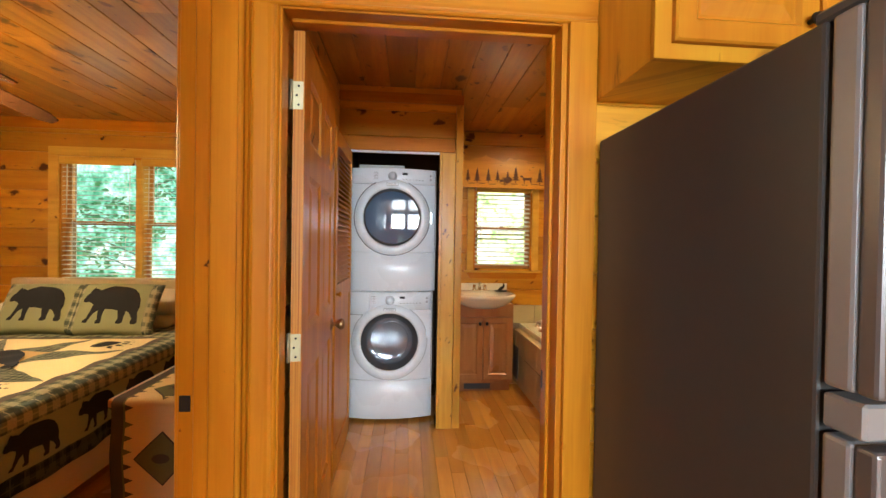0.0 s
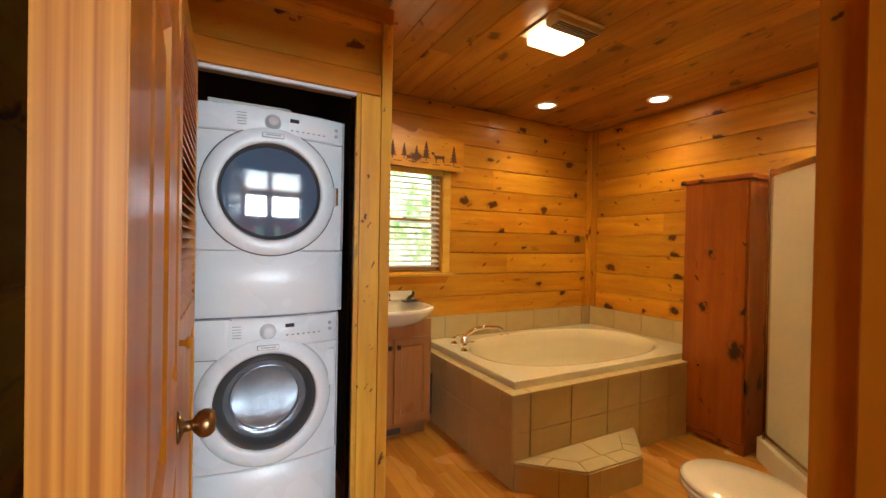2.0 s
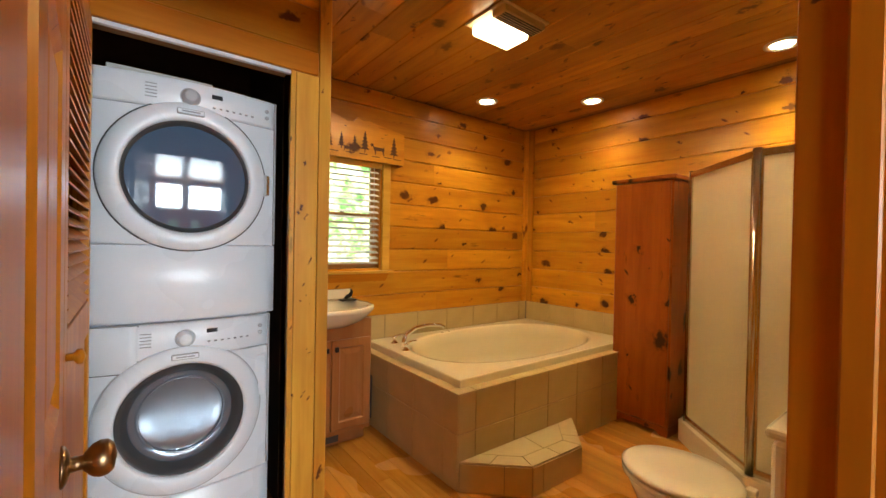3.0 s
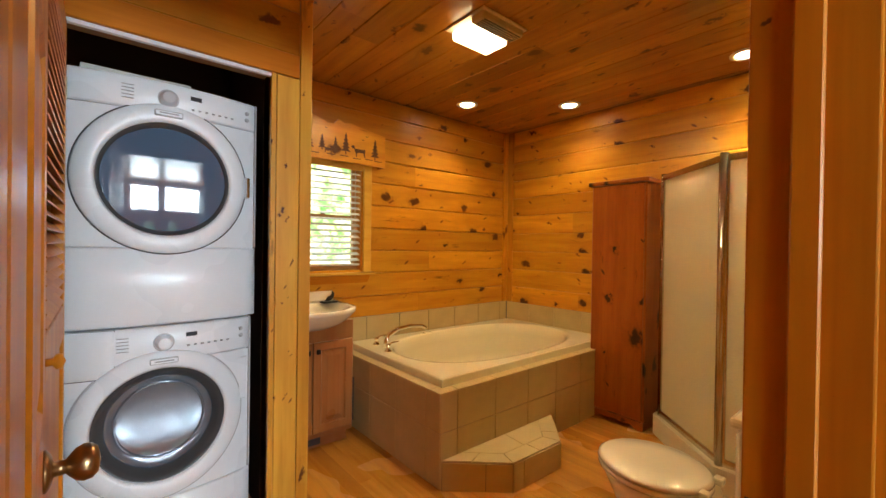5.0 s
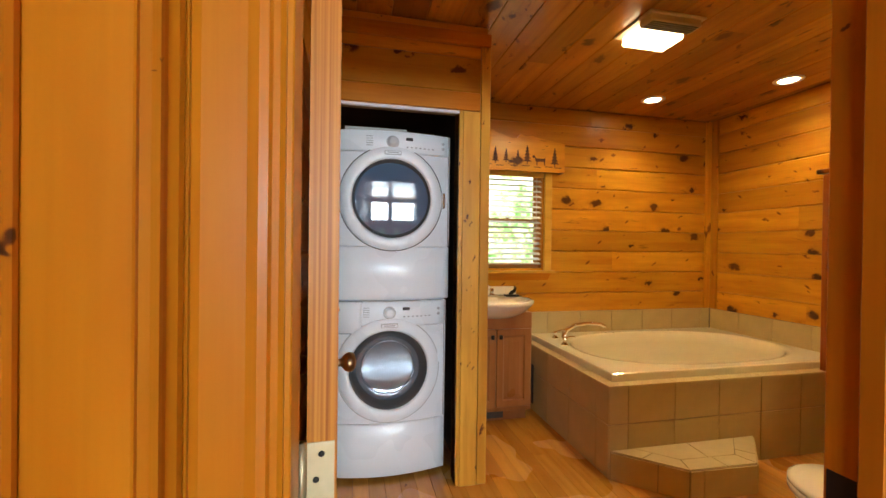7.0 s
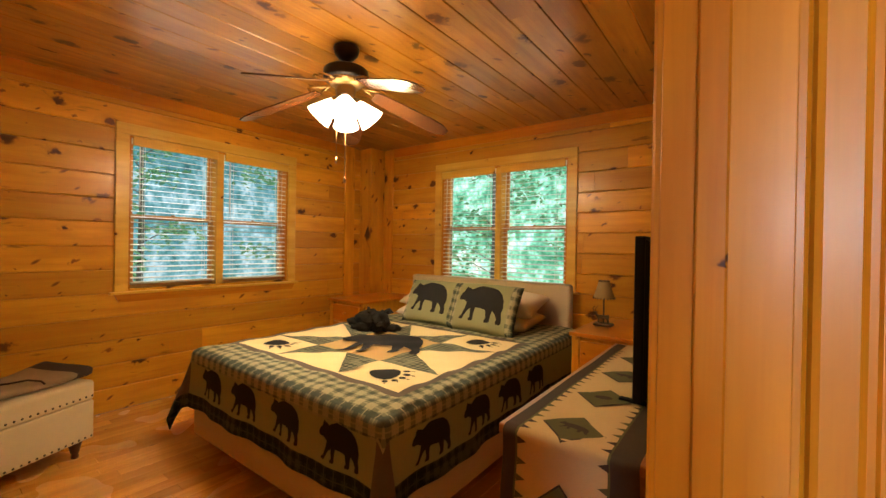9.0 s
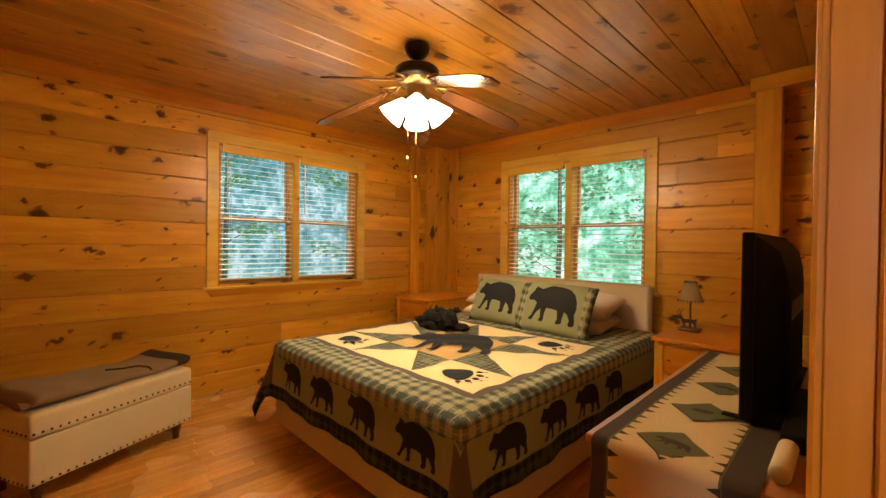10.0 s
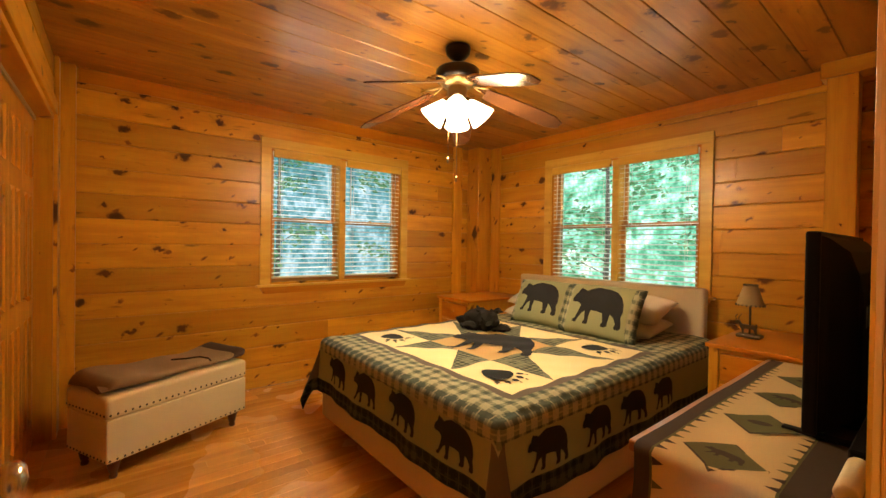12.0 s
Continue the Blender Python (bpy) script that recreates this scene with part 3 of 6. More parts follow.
# ---- laundry closet ----
ENAMEL = plain("white_enamel", (0.81, 0.85, 0.89), 0.28, 0.0, 0.03)
ENAMEL_GREY = plain("grey_plastic_trim", (0.50, 0.51, 0.53), 0.4)
SEAM = plain("dark_seam", (0.05, 0.05, 0.055), 0.6)
DRYER_GLASS = Nodes("tinted_dryer_glass").set(Base_Color=(0.07, 0.125, 0.20), Roughness=0.04, Coat_Weight=0.5, Coat_Roughness=0.02, Specular_IOR_Level=0.9).mat
WASHER_GLASS = plain("washer_bowl", (0.17, 0.21, 0.26), 0.07, 0.4, 0.10, 15.0, 1.0, Coat_Weight=1.0, Coat_Roughness=0.03)
RUBBER = plain("dark_rubber", (0.06, 0.062, 0.066), 0.35)
INK = plain("panel_ink", (0.35, 0.36, 0.38), 0.5)
YE, BOW = 3.105, 0.05


def bow_y(x, xc, half):
    return YE - BOW * (1 - ((x - xc) / half) ** 2)


def bowed(x0, x1, z0, z1, xc, half, proud=0.0, deep=0.03, n=16, bevel=0.0):
    """A panel whose front follows the bowed front of the machine."""
    bm = bmesh.new()
    rows = []
    for i in range(n + 1):
        x = x0 + (x1 - x0) * i / n
        y = bow_y(x, xc, half) - proud
        rows.append([bm.verts.new((x, y + bevel, z0)), bm.verts.new((x, y, z0 + bevel)), bm.verts.new((x, y, z1 - bevel)), bm.verts.new((x, y + bevel, z1)), bm.verts.new((x, y + deep, z1)), bm.verts.new((x, y + deep, z0))])
    for a, b in zip(rows, rows[1:]):
        for k in range(6):
            f = bm.faces.new([a[k], b[k], b[(k + 1) % 6], a[(k + 1) % 6]])
            f.smooth = k == 1
    bm.faces.new(rows[0][::-1])
    bm.faces.new(rows[-1])
    return bm


FRONT = Matrix.Rotation(radians(90), 4, "X")


def holed(x0, x1, z0, z1, zc, r, xc, half, deep=0.03):
    """A bowed panel with a round hole of radius r about zc."""
    bm = bmesh.new()
    corners = [math.atan2(b - zc, a - xc) for a in (x0, x1) for b in (z0, z1)]
    angles = sorted({round(2 * math.pi * i / 64, 5) for i in range(64)} | {round(a % (2 * math.pi), 5) for a in corners})
    loops = []
    for k in (1.0, 0.66, 0.33, 0.0, -1.0):
        loop = []
        for a in angles:
            c, s_ = math.cos(a), math.sin(a)
            far = min(((x1 if c > 0 else x0) - xc) / c if abs(c) > 1e-6 else 9, ((z1 if s_ > 0 else z0) - zc) / s_ if abs(s_) > 1e-6 else 9)
            d = r + (far - r) * max(k, 0.0)
            x = xc + d * c
            loop.append(bm.verts.new((x, bow_y(x, xc, half) + (deep if k < 0 else 0), zc + d * s_)))
        loops.append(loop)
    for li, (a, b) in enumerate(zip(loops, loops[1:])):
        for i in range(len(a)):
            j = (i + 1) % len(a)
            bm.faces.new([a[i], a[j], b[j], b[i]]).smooth = li < 3
    return bm


def bent(bm, xc, half):
    """Lays a flat round part on the bowed front."""
    for v in bm.verts:
        v.co.y += bow_y(v.co.x, xc, half) - (YE - BOW)
    return bm



def machine(name, label, x0, x1, z0, z1, zc, z_low, z_panel, washer):
    xc, half = (x0 + x1) / 2 - 0.005, (x1 - x0) / 2
    d = thing(name, label, "washing machine" if washer else "clothes dryer")
    part("cabinet", box(x0, x1, YE + 0.03, 3.82, z0 + (0.02 if washer else 0), z1, 0.012, 2), ENAMEL, d)
    part("lower_panel", bowed(x0 + 0.002, x1 - 0.002, z0, z_low - 0.004, xc, half, bevel=0.005), ENAMEL, d)
    part("front_panel", holed(x0 + 0.002, x1 - 0.012, z_low, z_panel - 0.003, zc, 0.214, xc, half), ENAMEL, d)
    part("control_panel", bowed(x0 + 0.002, x1 - 0.012, z_panel, z1 - 0.004, xc, half, 0.004, bevel=0.006), ENAMEL, d)
    part("edge_strip", box(x1 - 0.011, x1 - 0.001, YE - 0.004, YE + 0.03, z_low, z1 - 0.004, 0.003), ENAMEL_GREY, d)
    yf = YE - BOW
    part("door_gap", bent(lathe([(0.284, -0.028), (0.284, 0.003), (0.278, 0.003), (0.278, -0.028)], (xc, yf, zc), 64, FRONT), xc, half), ENAMEL_GREY if washer else SEAM, d)
    ring = [(0.279, -0.03), (0.279, 0.006), (0.275, 0.011), (0.250, 0.017), (0.226, 0.017), (0.216, 0.012), (0.2125, 0.002), (0.2125, -0.03)]
    door = part("door", bent(lathe(ring, (xc, yf, zc), 64, FRONT), xc, half), ENAMEL, d)
    part("door_gasket", bent(lathe([(0.212, 0.006), (0.206, 0.004), (0.196 if not washer else 0.190, -0.016), (0.192 if not washer else 0.176, -0.036)], (xc, yf, zc), 64, FRONT), xc, half), RUBBER, door, "dark rubber ring")
    if washer:
        part("door_glass", bent(lathe([(0.177 * math.sin(k * math.pi / 48), -0.036 - 0.036 * math.cos(k * math.pi / 48)) for k in range(24, -1, -1)], (xc, yf, zc), 64, FRONT), xc, half), WASHER_GLASS, door, "clear domed washer glass")
        part("glass_rib", bent(lathe([(0.150, -0.050), (0.147, -0.045), (0.141, -0.047), (0.140, -0.056)], (xc, yf, zc), 48, FRONT), xc, half), WASHER_GLASS, door)
        # recessed grip at the side of the door and the dispenser drawer
        part("drawer_front", bowed(x0 + 0.006, x0 + 0.165, z_panel - 0.035, z1 - 0.006, xc, half, 0.007, 0.02, 6, 0.003), ENAMEL, d)
        part("drawer_gap", bowed(x0 + 0.004, x0 + 0.168, z_panel - 0.038, z1 - 0.005, xc, half, 0.0035, 0.02, 6), SEAM, d)
        part("side_grip", box(x1 - 0.075, x1 - 0.018, YE - 0.016, YE + 0.01, zc + 0.02, zc + 0.20, 0.004), ENAMEL, d)
    else:
        part("door_glass", lathe([(0.199 * math.sin(k * math.pi / 40), 0.0065 * math.cos(k * math.pi / 40) ** 2) for k in range(20, -1, -1)], (xc, yf + 0.020, zc), 64, FRONT), DRYER_GLASS, door, "dark blue-tinted glass")
        yh = bow_y(xc + 0.28, xc, half)
        h = part("door_handle", box(xc + 0.268, xc + 0.292, yh - 0.010, yh + 0.02, zc - 0.045, zc + 0.045, 0.004), ENAMEL_GREY, door)
        part("grip", box(xc + 0.285, xc + 0.296, yh - 0.018, yh - 0.008, zc - 0.042, zc + 0.042, 0.003), CHROME, h, "chrome grip")
    zk = (z_panel + z1) / 2 + (0.005 if washer else -0.005)
    part("dial", lathe([(0, 0), (0.030, 0), (0.029, 0.010), (0.024, 0.013), (0.022, 0.028), (0.019, 0.031), (0, 0.031)], (xc, yf - 0.004, zk), 32, FRONT), ENAMEL_GREY if not washer else ENAMEL, d, "round program dial")
    part("dial_ring", lathe([(0.034, 0), (0.034, 0.003), (0.030, 0.003)], (xc, yf - 0.004, zk), 32, FRONT), ENAMEL_GREY, d)
    part("display", bowed(xc + 0.072, xc + 0.110, zk + 0.012, zk + 0.028, xc, half, 0.006, 0.01, 3), SEAM, d, "small dark display window")
    for z in (zk + 0.014, zk - 0.014):
        part("button", lathe([(0, 0), (0.0085, 0), (0.0085, 0.004), (0.006, 0.006), (0, 0.006)], (x1 - 0.045, bow_y(x1 - 0.045, xc, half) - 0.004, z), 14, FRONT), ENAMEL_GREY, d)
    for k in range(7):
        xx = xc + 0.075 + 0.024 * k
        part("icon", bowed(xx, xx + 0.010, zk - 0.026, zk - 0.020, xc, half, 0.0046, 0.004, 1), INK, d)
    for k in range(5):
        part("label_line", bowed(xc - 0.140, xc - 0.105, zk + 0.025 - 0.012 * k, zk + 0.028 - 0.012 * k, xc, half, 0.0046, 0.004, 1), INK, d)
    zb = zc + (0.245 if washer else 0.243)
    badge = part("badge", box(xc - 0.045, xc + 0.045, yf - 0.030, yf - 0.018, zb - 0.012, zb + 0.010, 0.003), ENAMEL_GREY, d, "small grey name badge")
    part("badge_plate", box(xc - 0.041, xc + 0.041, yf - 0.0315, yf - 0.0295, zb - 0.008, zb + 0.006), ENAMEL, badge)
    part("badge_lettering", box(xc - 0.030, xc + 0.030, yf - 0.0325, yf - 0.031, zb - 0.003, zb + 0.002), INK, badge)
    return d


machine("washing_machine", "white front-loading washing machine under the dryer", -0.345, 0.288, 0.022, 0.975, 0.600, 0.315, 0.835, True)
machine("clothes_dryer", "white front-loading dryer stacked on the washer", -0.345, 0.303, 0.979, 1.893, 1.525, 1.270, 1.775, False)
solid("cardboard_flat", box(-0.28, 0.06, 3.14, 3.60, 1.893, 1.925, 0.003), plain("pale_card", (0.62, 0.60, 0.56), 0.7), "pale flat box lying on the dryer", "box")

# closet trim: jamb posts, header board, cap and corner boards
ct = thing("closet_frame", "rough knotty pine frame of the laundry closet", "door frame", kind="structure")
part("jamb", box(0.312, 0.332, 2.931, 3.035, 0, 1.99, 0.002), ROUGH_PINE, ct)
part("jamb", box(-0.35, -0.33, 2.931, 3.035, 0, 1.99, 0.002), PINE_POST, ct)
part("casing", box(0.330, 0.424, 2.922, 2.945, 0, 1.985, 0.003), ROUGH_PINE, ct)
part("corner_board", box(0.428, 0.480, 2.926, 2.950, 0, 2.39, 0.003), ROUGH_PINE, ct)
part("corner_board", box(0.466, 0.482, 2.951, 3.03, 0, 2.39, 0.003), ROUGH_PINE, ct)
part("header", box(-0.398, 0.424, 2.924, 2.945, 1.99, 2.085, 0.003), TRIM_W, ct)
part("cap", box(-0.398, 0.480, 2.916, 2.945, 2.33, 2.40, 0.004), TRIM_W, ct)
part("white_edge", box(-0.33, 0.316, 2.935, 2.955, 1.974, 1.989, 0.002), ENAMEL, ct, "white painted track edge")

# louvred closet door, open at a right angle
lv = thing("door_closet", "honey pine louvred closet door standing open", "door", (-0.332, 2.925, 0.012), -90, kind="structure")
LW, LH = 0.62, 1.955
part("stile", box(0, 0.05, 0, 0.028, 0, LH, 0.002), DOOR_PINE, lv)
part("stile", box(LW - 0.05, LW, 0, 0.028, 0, LH, 0.002), DOOR_PINE, lv)
for a, b in ((0, 0.14), (0.98, 1.08), (LH - 0.09, LH)):
    part("rail", box(0.05, LW - 0.05, 0, 0.028, a, b, 0.002), DOOR_PINE, lv)
part("panel", box(0.05, LW - 0.05, 0.008, 0.020, 0.14, 0.98, 0.0), DOOR_PINE, lv)
lm = None
for k in range(26):
    z = 1.095 + k * 0.0295
    if lm is None:
        b = bmesh.new()
        add_prism(b, [(-0.002, 0.024), (0.0, 0.027), (0.030, 0.0), (0.028, -0.003)], Matrix(((0, 0, 1, 0.05), (1, 0, 0, 0), (0, 1, 0, 0), (0, 0, 0, 1))), LW - 0.10)
        lm = mesh_of(b, "louvre", DOOR_PINE)
    ob = new("louvre", lm)
    ob.parent, ob.location = lv, (0, 0, z)
part("knob", lathe([(0, 0), (0.008, 0), (0.008, 0.012), (0.016, 0.018), (0.016, 0.026), (0, 0.032)], (LW - 0.03, 0.028, 1.03), 16, Matrix.Rotation(radians(-90), 4, "X")), DOOR_PINE, lv)
for hz in (0.22, 1.75):
    part("hinge", box(-0.004, 0.0, -0.004, 0.03, hz - 0.035, hz + 0.035), STEEL, lv)

# ---- bathtub ----
TILE = plain("beige_ceramic_tile", (0.53, 0.41, 0.19), 0.42, 0.0, 0.22, 9.0, 0.08)
GROUT = plain("grey_grout", (0.22, 0.18, 0.13), 0.9)
ACRYLIC = plain("cream_acrylic", (0.76, 0.70, 0.50), 0.14, 0.0, 0.02, Coat_Weight=0.6)
tub = thing("bathtub", "cream acrylic whirlpool tub set in beige tiles", "bathtub")
TX0, TX1, TY0, TY1, TZ = 1.158, 2.99, 2.838, 3.99, 0.505
part("surround", add_box(box(TX0 + 0.004, TX1, TY0 + 0.004, TY0 + 0.06, 0, TZ), TX0 + 0.004, TX0 + 0.06, TY0 + 0.06, TY1, 0, TZ), GROUT, tub)
tile_meshes = {}


def tile(parent, x, y, z, w, h, facing, name="tile"):
    """A tile w wide and h high whose lower corner is at a place; facing -y, -x, z, +-."""
    key = (round(w, 3), round(h, 3), facing)
    if key not in tile_meshes:
        g, t = 0.002, 0.007
        bm = {"-y": lambda: box(g, w - g, -t, 0, g, h - g, 0.0015), "-x": lambda: box(-t, 0, g, w - g, g, h - g, 0.0015), "z": lambda: box(g, w - g, g, h - g, 0, t, 0.0015)}[facing]()
        tile_meshes[key] = mesh_of(bm, name, TILE)
    ob = new(name, tile_meshes[key])
    ob.parent, ob.location = parent, (x, y, z)
    return ob


for z, h in ((0.0, 0.295), (0.295, 0.21)):
    x = TX0
    for w in (0.12, 0.305, 0.305, 0.305, 0.305, 0.305, 0.187):
        tile(tub, x, TY0 + 0.004, z, w, h, "-y")
        x += w
    y = TY0
    for w in (0.12, 0.305, 0.305, 0.305, 0.115):
        tile(tub, TX0 + 0.004, y, z, w, h, "-x")
        y += w
# ledge tiles
x = TX0 - 0.010
for w in (0.13, 0.305, 0.305, 0.305, 0.305, 0.305, 0.187):
    tile(tub, x, TY0 - 0.010, TZ, w, 0.095, "z", "ledge_tile")
    x += w
y = TY0 + 0.085
for w in (0.2, 0.305, 0.305, 0.257):
    tile(tub, TX0 - 0.010, y, TZ, 0.095, w, "z", "ledge_tile")
    y += w
# the shell: a rectangular rim that runs into an oval basin
bm = bmesh.new()
RX0, RX1, RY0, RY1 = 1.215, 2.985, 2.895, 3.985
cx, cy, NA = (RX0 + RX1) / 2, (RY0 + RY1) / 2, 72


def rect_point(a, grow=0.0):
    hx, hy = (RX1 - RX0) / 2 + grow, (RY1 - RY0) / 2 + grow
    c, s_ = math.cos(a), math.sin(a)
    k = min(hx / abs(c) if abs(c) > 1e-9 else 9, hy / abs(s_) if abs(s_) > 1e-9 else 9)
    return cx + k * c, cy + k * s_


corner = math.atan2((RY1 - RY0) / 2, (RX1 - RX0) / 2)
angles = sorted({round(2 * math.pi * i / NA, 5) for i in range(NA)} | {round(a % (2 * math.pi), 5) for a in (corner, math.pi - corner, math.pi + corner, -corner)})
prof = [("r", 0.0, 0.512), ("r", 0.0, 0.553), ("r", -0.006, 0.560), ("e", 1.06, 0.560), ("e", 1.02, 0.557), ("e", 1.0, 0.548), ("e", 0.965, 0.47), ("e", 0.92, 0.32), ("e", 0.86, 0.22), ("e", 0.72, 0.17), ("e", 0.4, 0.155), ("e", 0.05, 0.15)]
loops = []
for kind, val, z in prof:
    loop = []
    for a in angles:
        if kind == "r":
            px, py = rect_point(a, val)
        else:
            ex = 0.78 * val
            ey = 0.455 * val
            pw = 0.82
            px = cx + 0.02 + ex * math.copysign(abs(math.cos(a)) ** pw, math.cos(a))
            py = cy + ey * math.copysign(abs(math.sin(a)) ** pw, math.sin(a))
        loop.append(bm.verts.new((px, py, z)))
    loops.append(loop)
for li, (a, b) in enumerate(zip(loops, loops[1:])):
    for i in range(len(a)):
        j = (i + 1) % len(a)
        bm.faces.new([a[i], a[j], b[j], b[i]]).smooth = li > 2
bm.faces.new(loops[-1])
part("tub_shell", bm, ACRYLIC, tub)
fz = 0.560
faucet = part("tub_faucet", tube([(1.34, 3.66, fz), (1.34, 3.66, fz + 0.05), (1.36, 3.66, fz + 0.09), (1.43, 3.65, fz + 0.128), (1.52, 3.635, fz + 0.140), (1.62, 3.62, fz + 0.132), (1.655, 3.615, fz + 0.112)], [0.024, 0.020, 0.018, 0.015, 0.014, 0.013, 0.014], 12), CHROME, tub, "arched chrome tub spout")
for hx, hy in ((1.29, 3.56), (1.33, 3.78)):
    h = part("tap_handle", lathe([(0, 0), (0.027, 0), (0.025, 0.010), (0.014, 0.016), (0.013, 0.035), (0.018, 0.042), (0.015, 0.055), (0, 0.058)], (hx, hy, fz), 16), CHROME, tub)
    part("lever", tube([(hx, hy, fz + 0.05), (hx + 0.03, hy - 0.01, fz + 0.062), (hx + 0.07, hy - 0.02, fz + 0.066)], [0.008, 0.006, 0.005], 8), CHROME, h)
for k in range(2):
    part("jet_button", lathe([(0, 0), (0.016, 0), (0.015, 0.006), (0, 0.008)], (1.86 + 0.07 * k, 3.90, fz), 14), ACRYLIC, tub)
part("access_panel", box(1.143, 1.1505, 3.78, 3.93, 0.06, 0.36), RUBBER, tub, "dark vent panel in the tiles")

# backsplash tiles on the walls
sp = thing("tile_backsplash", "row of beige wall tiles above the tub", "tile backsplash", kind="structure")
part("bed", add_box(box(1.06, 2.995, 4.001, 4.008, 0.40, 0.735), 2.992, 2.998, 2.90, 4.0, 0.40, 0.735), GROUT, sp)
for k in range(7):
    w = 0.305 if k < 6 else 0.10
    tile(sp, 1.062 + 0.305 * k, 4.001, 0.555, w, 0.18, "-y")
for k in range(4):
    tile(sp, 2.992, 2.84 + 0.285 * k, 0.555, 0.285, 0.18, "-x")

# step in front of the tub
st = thing("tub_step", "angled tiled step in front of the bathtub", "step")
P4 = [(1.165, 2.830), (1.445, 2.580), (1.850, 2.568), (2.130, 2.830)]
part("core", prism(P4, Matrix.Translation((0, 0, 0)), 0.150), GROUT, st)
SZ = 0.150
inner = [(1.31, 2.830), (1.475, 2.675), (1.815, 2.665), (1.985, 2.830)]


def lerp2(a, b, k):
    return (a[0] + (b[0] - a[0]) * k, a[1] + (b[1] - a[1]) * k)


def shrunk(poly, g=0.003):
    mx, my = sum(p[0] for p in poly) / len(poly), sum(p[1] for p in poly) / len(poly)
    return [(p[0] + (mx - p[0]) * g / max(0.03, math.hypot(p[0] - mx, p[1] - my)), p[1] + (my - p[1]) * g / max(0.03, math.hypot(p[0] - mx, p[1] - my))) for p in poly]


tops = []
for i in range(3):
    a, b, c, d = P4[i], P4[i + 1], inner[i + 1], inner[i]
    cuts = (0, 0.42, 1) if i == 0 else (0, 0.55, 1) if i == 1 else (0, 0.3, 1)
    for k0, k1 in zip(cuts, cuts[1:]):
        tops.append([lerp2(a, b, k0), lerp2(a, b, k1), lerp2(d, c, k1), lerp2(d, c, k0)])
m0, m1 = lerp2(inner[1], inner[2], 0.5), (1.66, 2.830)
tops += [[inner[0], inner[1], m0, m1], [m1, m0, inner[2], inner[3]]]
STEP_TILE = plain("pale_step_tile", (0.56, 0.45, 0.25), 0.38, 0.0, 0.18, 9.0, 0.08)
for poly in tops:
    part("step_tile", prism(shrunk(poly), Matrix.Translation((0, 0, SZ)), 0.008), STEP_TILE, st)
for i in range(3):
    a, b = Vector((*P4[i], 0)), Vector((*P4[i + 1], 0))
    u = (b - a).normalized()
    nrm = Vector((u.y, -u.x, 0))
    n_t = 2
    for k in range(n_t):
        cut = (0.0, 0.62, 1.0) if i == 0 else (0.0, 0.2, 1.0) if i == 1 else (0.0, 0.5, 1.0)
        L = (b - a).length
        o = a + u * (L * cut[k])
        w = L * (cut[k + 1] - cut[k])
        part("riser_tile", prism([(0.002, 0.002), (w - 0.002, 0.002), (w - 0.002, SZ - 0.002), (0.002, SZ - 0.002)], axes(o, u, Z, nrm), 0.006), TILE, st)

# ---- vanity ----
MAPLE = wood("vanity_maple", "z", (0.42, 0.20, 0.075), (0.32, 0.14, 0.045), knots=0.6, knot_size=0.01, rough=0.3, spread=0.05)
CHINA = plain("white_china", (0.80, 0.75, 0.60), 0.12, 0.0, 0.02, Coat_Weight=0.5)
va = thing("bathroom_vanity", "brown maple vanity cabinet with two doors", "cabinet")
VX0, VX1, VY0 = 0.50, 1.052, 3.61
part("body", box(VX0, VX1, VY0 + 0.02, 3.99, 0.09, 0.80, 0.002), MAPLE, va)
part("toe_kick", box(VX0 + 0.01, VX1 - 0.01, VY0 + 0.07, 3.99, 0.0, 0.09), MAPLE, va)
part("front_frame", box(VX0, VX1, VY0 + 0.002, VY0 + 0.02, 0.09, 0.80, 0.002), MAPLE, va)
for a, b in ((VX0 + 0.012, 0.772), (0.778, VX1 - 0.012)):
    bm = bmesh.new()
    steps = [(0.0, 0.0), (0.0, -0.014), (0.004, -0.018), (0.048, -0.018), (0.056, -0.010), (0.064, -0.010), (0.092, -0.017)]
    ls = []
    for inset, dy in steps:
        ls.append([bm.verts.new((xx, VY0 + dy, zz)) for xx, zz in ((a + inset, 0.125 + inset), (b - inset, 0.125 + inset), (b - inset, 0.685 - inset), (a + inset, 0.685 - inset))])
    for l0, l1 in zip(ls, ls[1:]):
        for i in range(4):
            bm.faces.new([l0[i], l0[(i + 1) % 4], l1[(i + 1) % 4], l1[i]])
    bm.faces.new(ls[-1])
    bm.faces.new(ls[0][::-1])
    dr = part("door", bm, MAPLE, va)
    kx = b - 0.028 if a < 0.6 else a + 0.028
    part("knob", box(kx - 0.012, kx + 0.012, VY0 - 0.036, VY0 - 0.018, 0.615, 0.645, 0.004), BLACK_IRON, dr, "square black knob")
part("vent_grille", box(0.62, 0.86, VY0 + 0.06, VY0 + 0.07, 0.02, 0.075), RUBBER, va)
# bow-front basin resting on the vanity
bm = bmesh.new()
sx, sy = 0.785, 3.72


def basin_loop(k, z, kb=1.0):
    pts = []
    for i in range(33):
        a = math.pi * i / 32
        pts.append(bm.verts.new((sx + 0.300 * k * math.cos(a), sy - 0.275 * k * math.sin(a) ** 0.85, z)))
    pts += [bm.verts.new((sx - 0.300 * k, sy + 0.27 * kb, z)), bm.verts.new((sx + 0.300 * k, sy + 0.27 * kb, z))]
    return pts


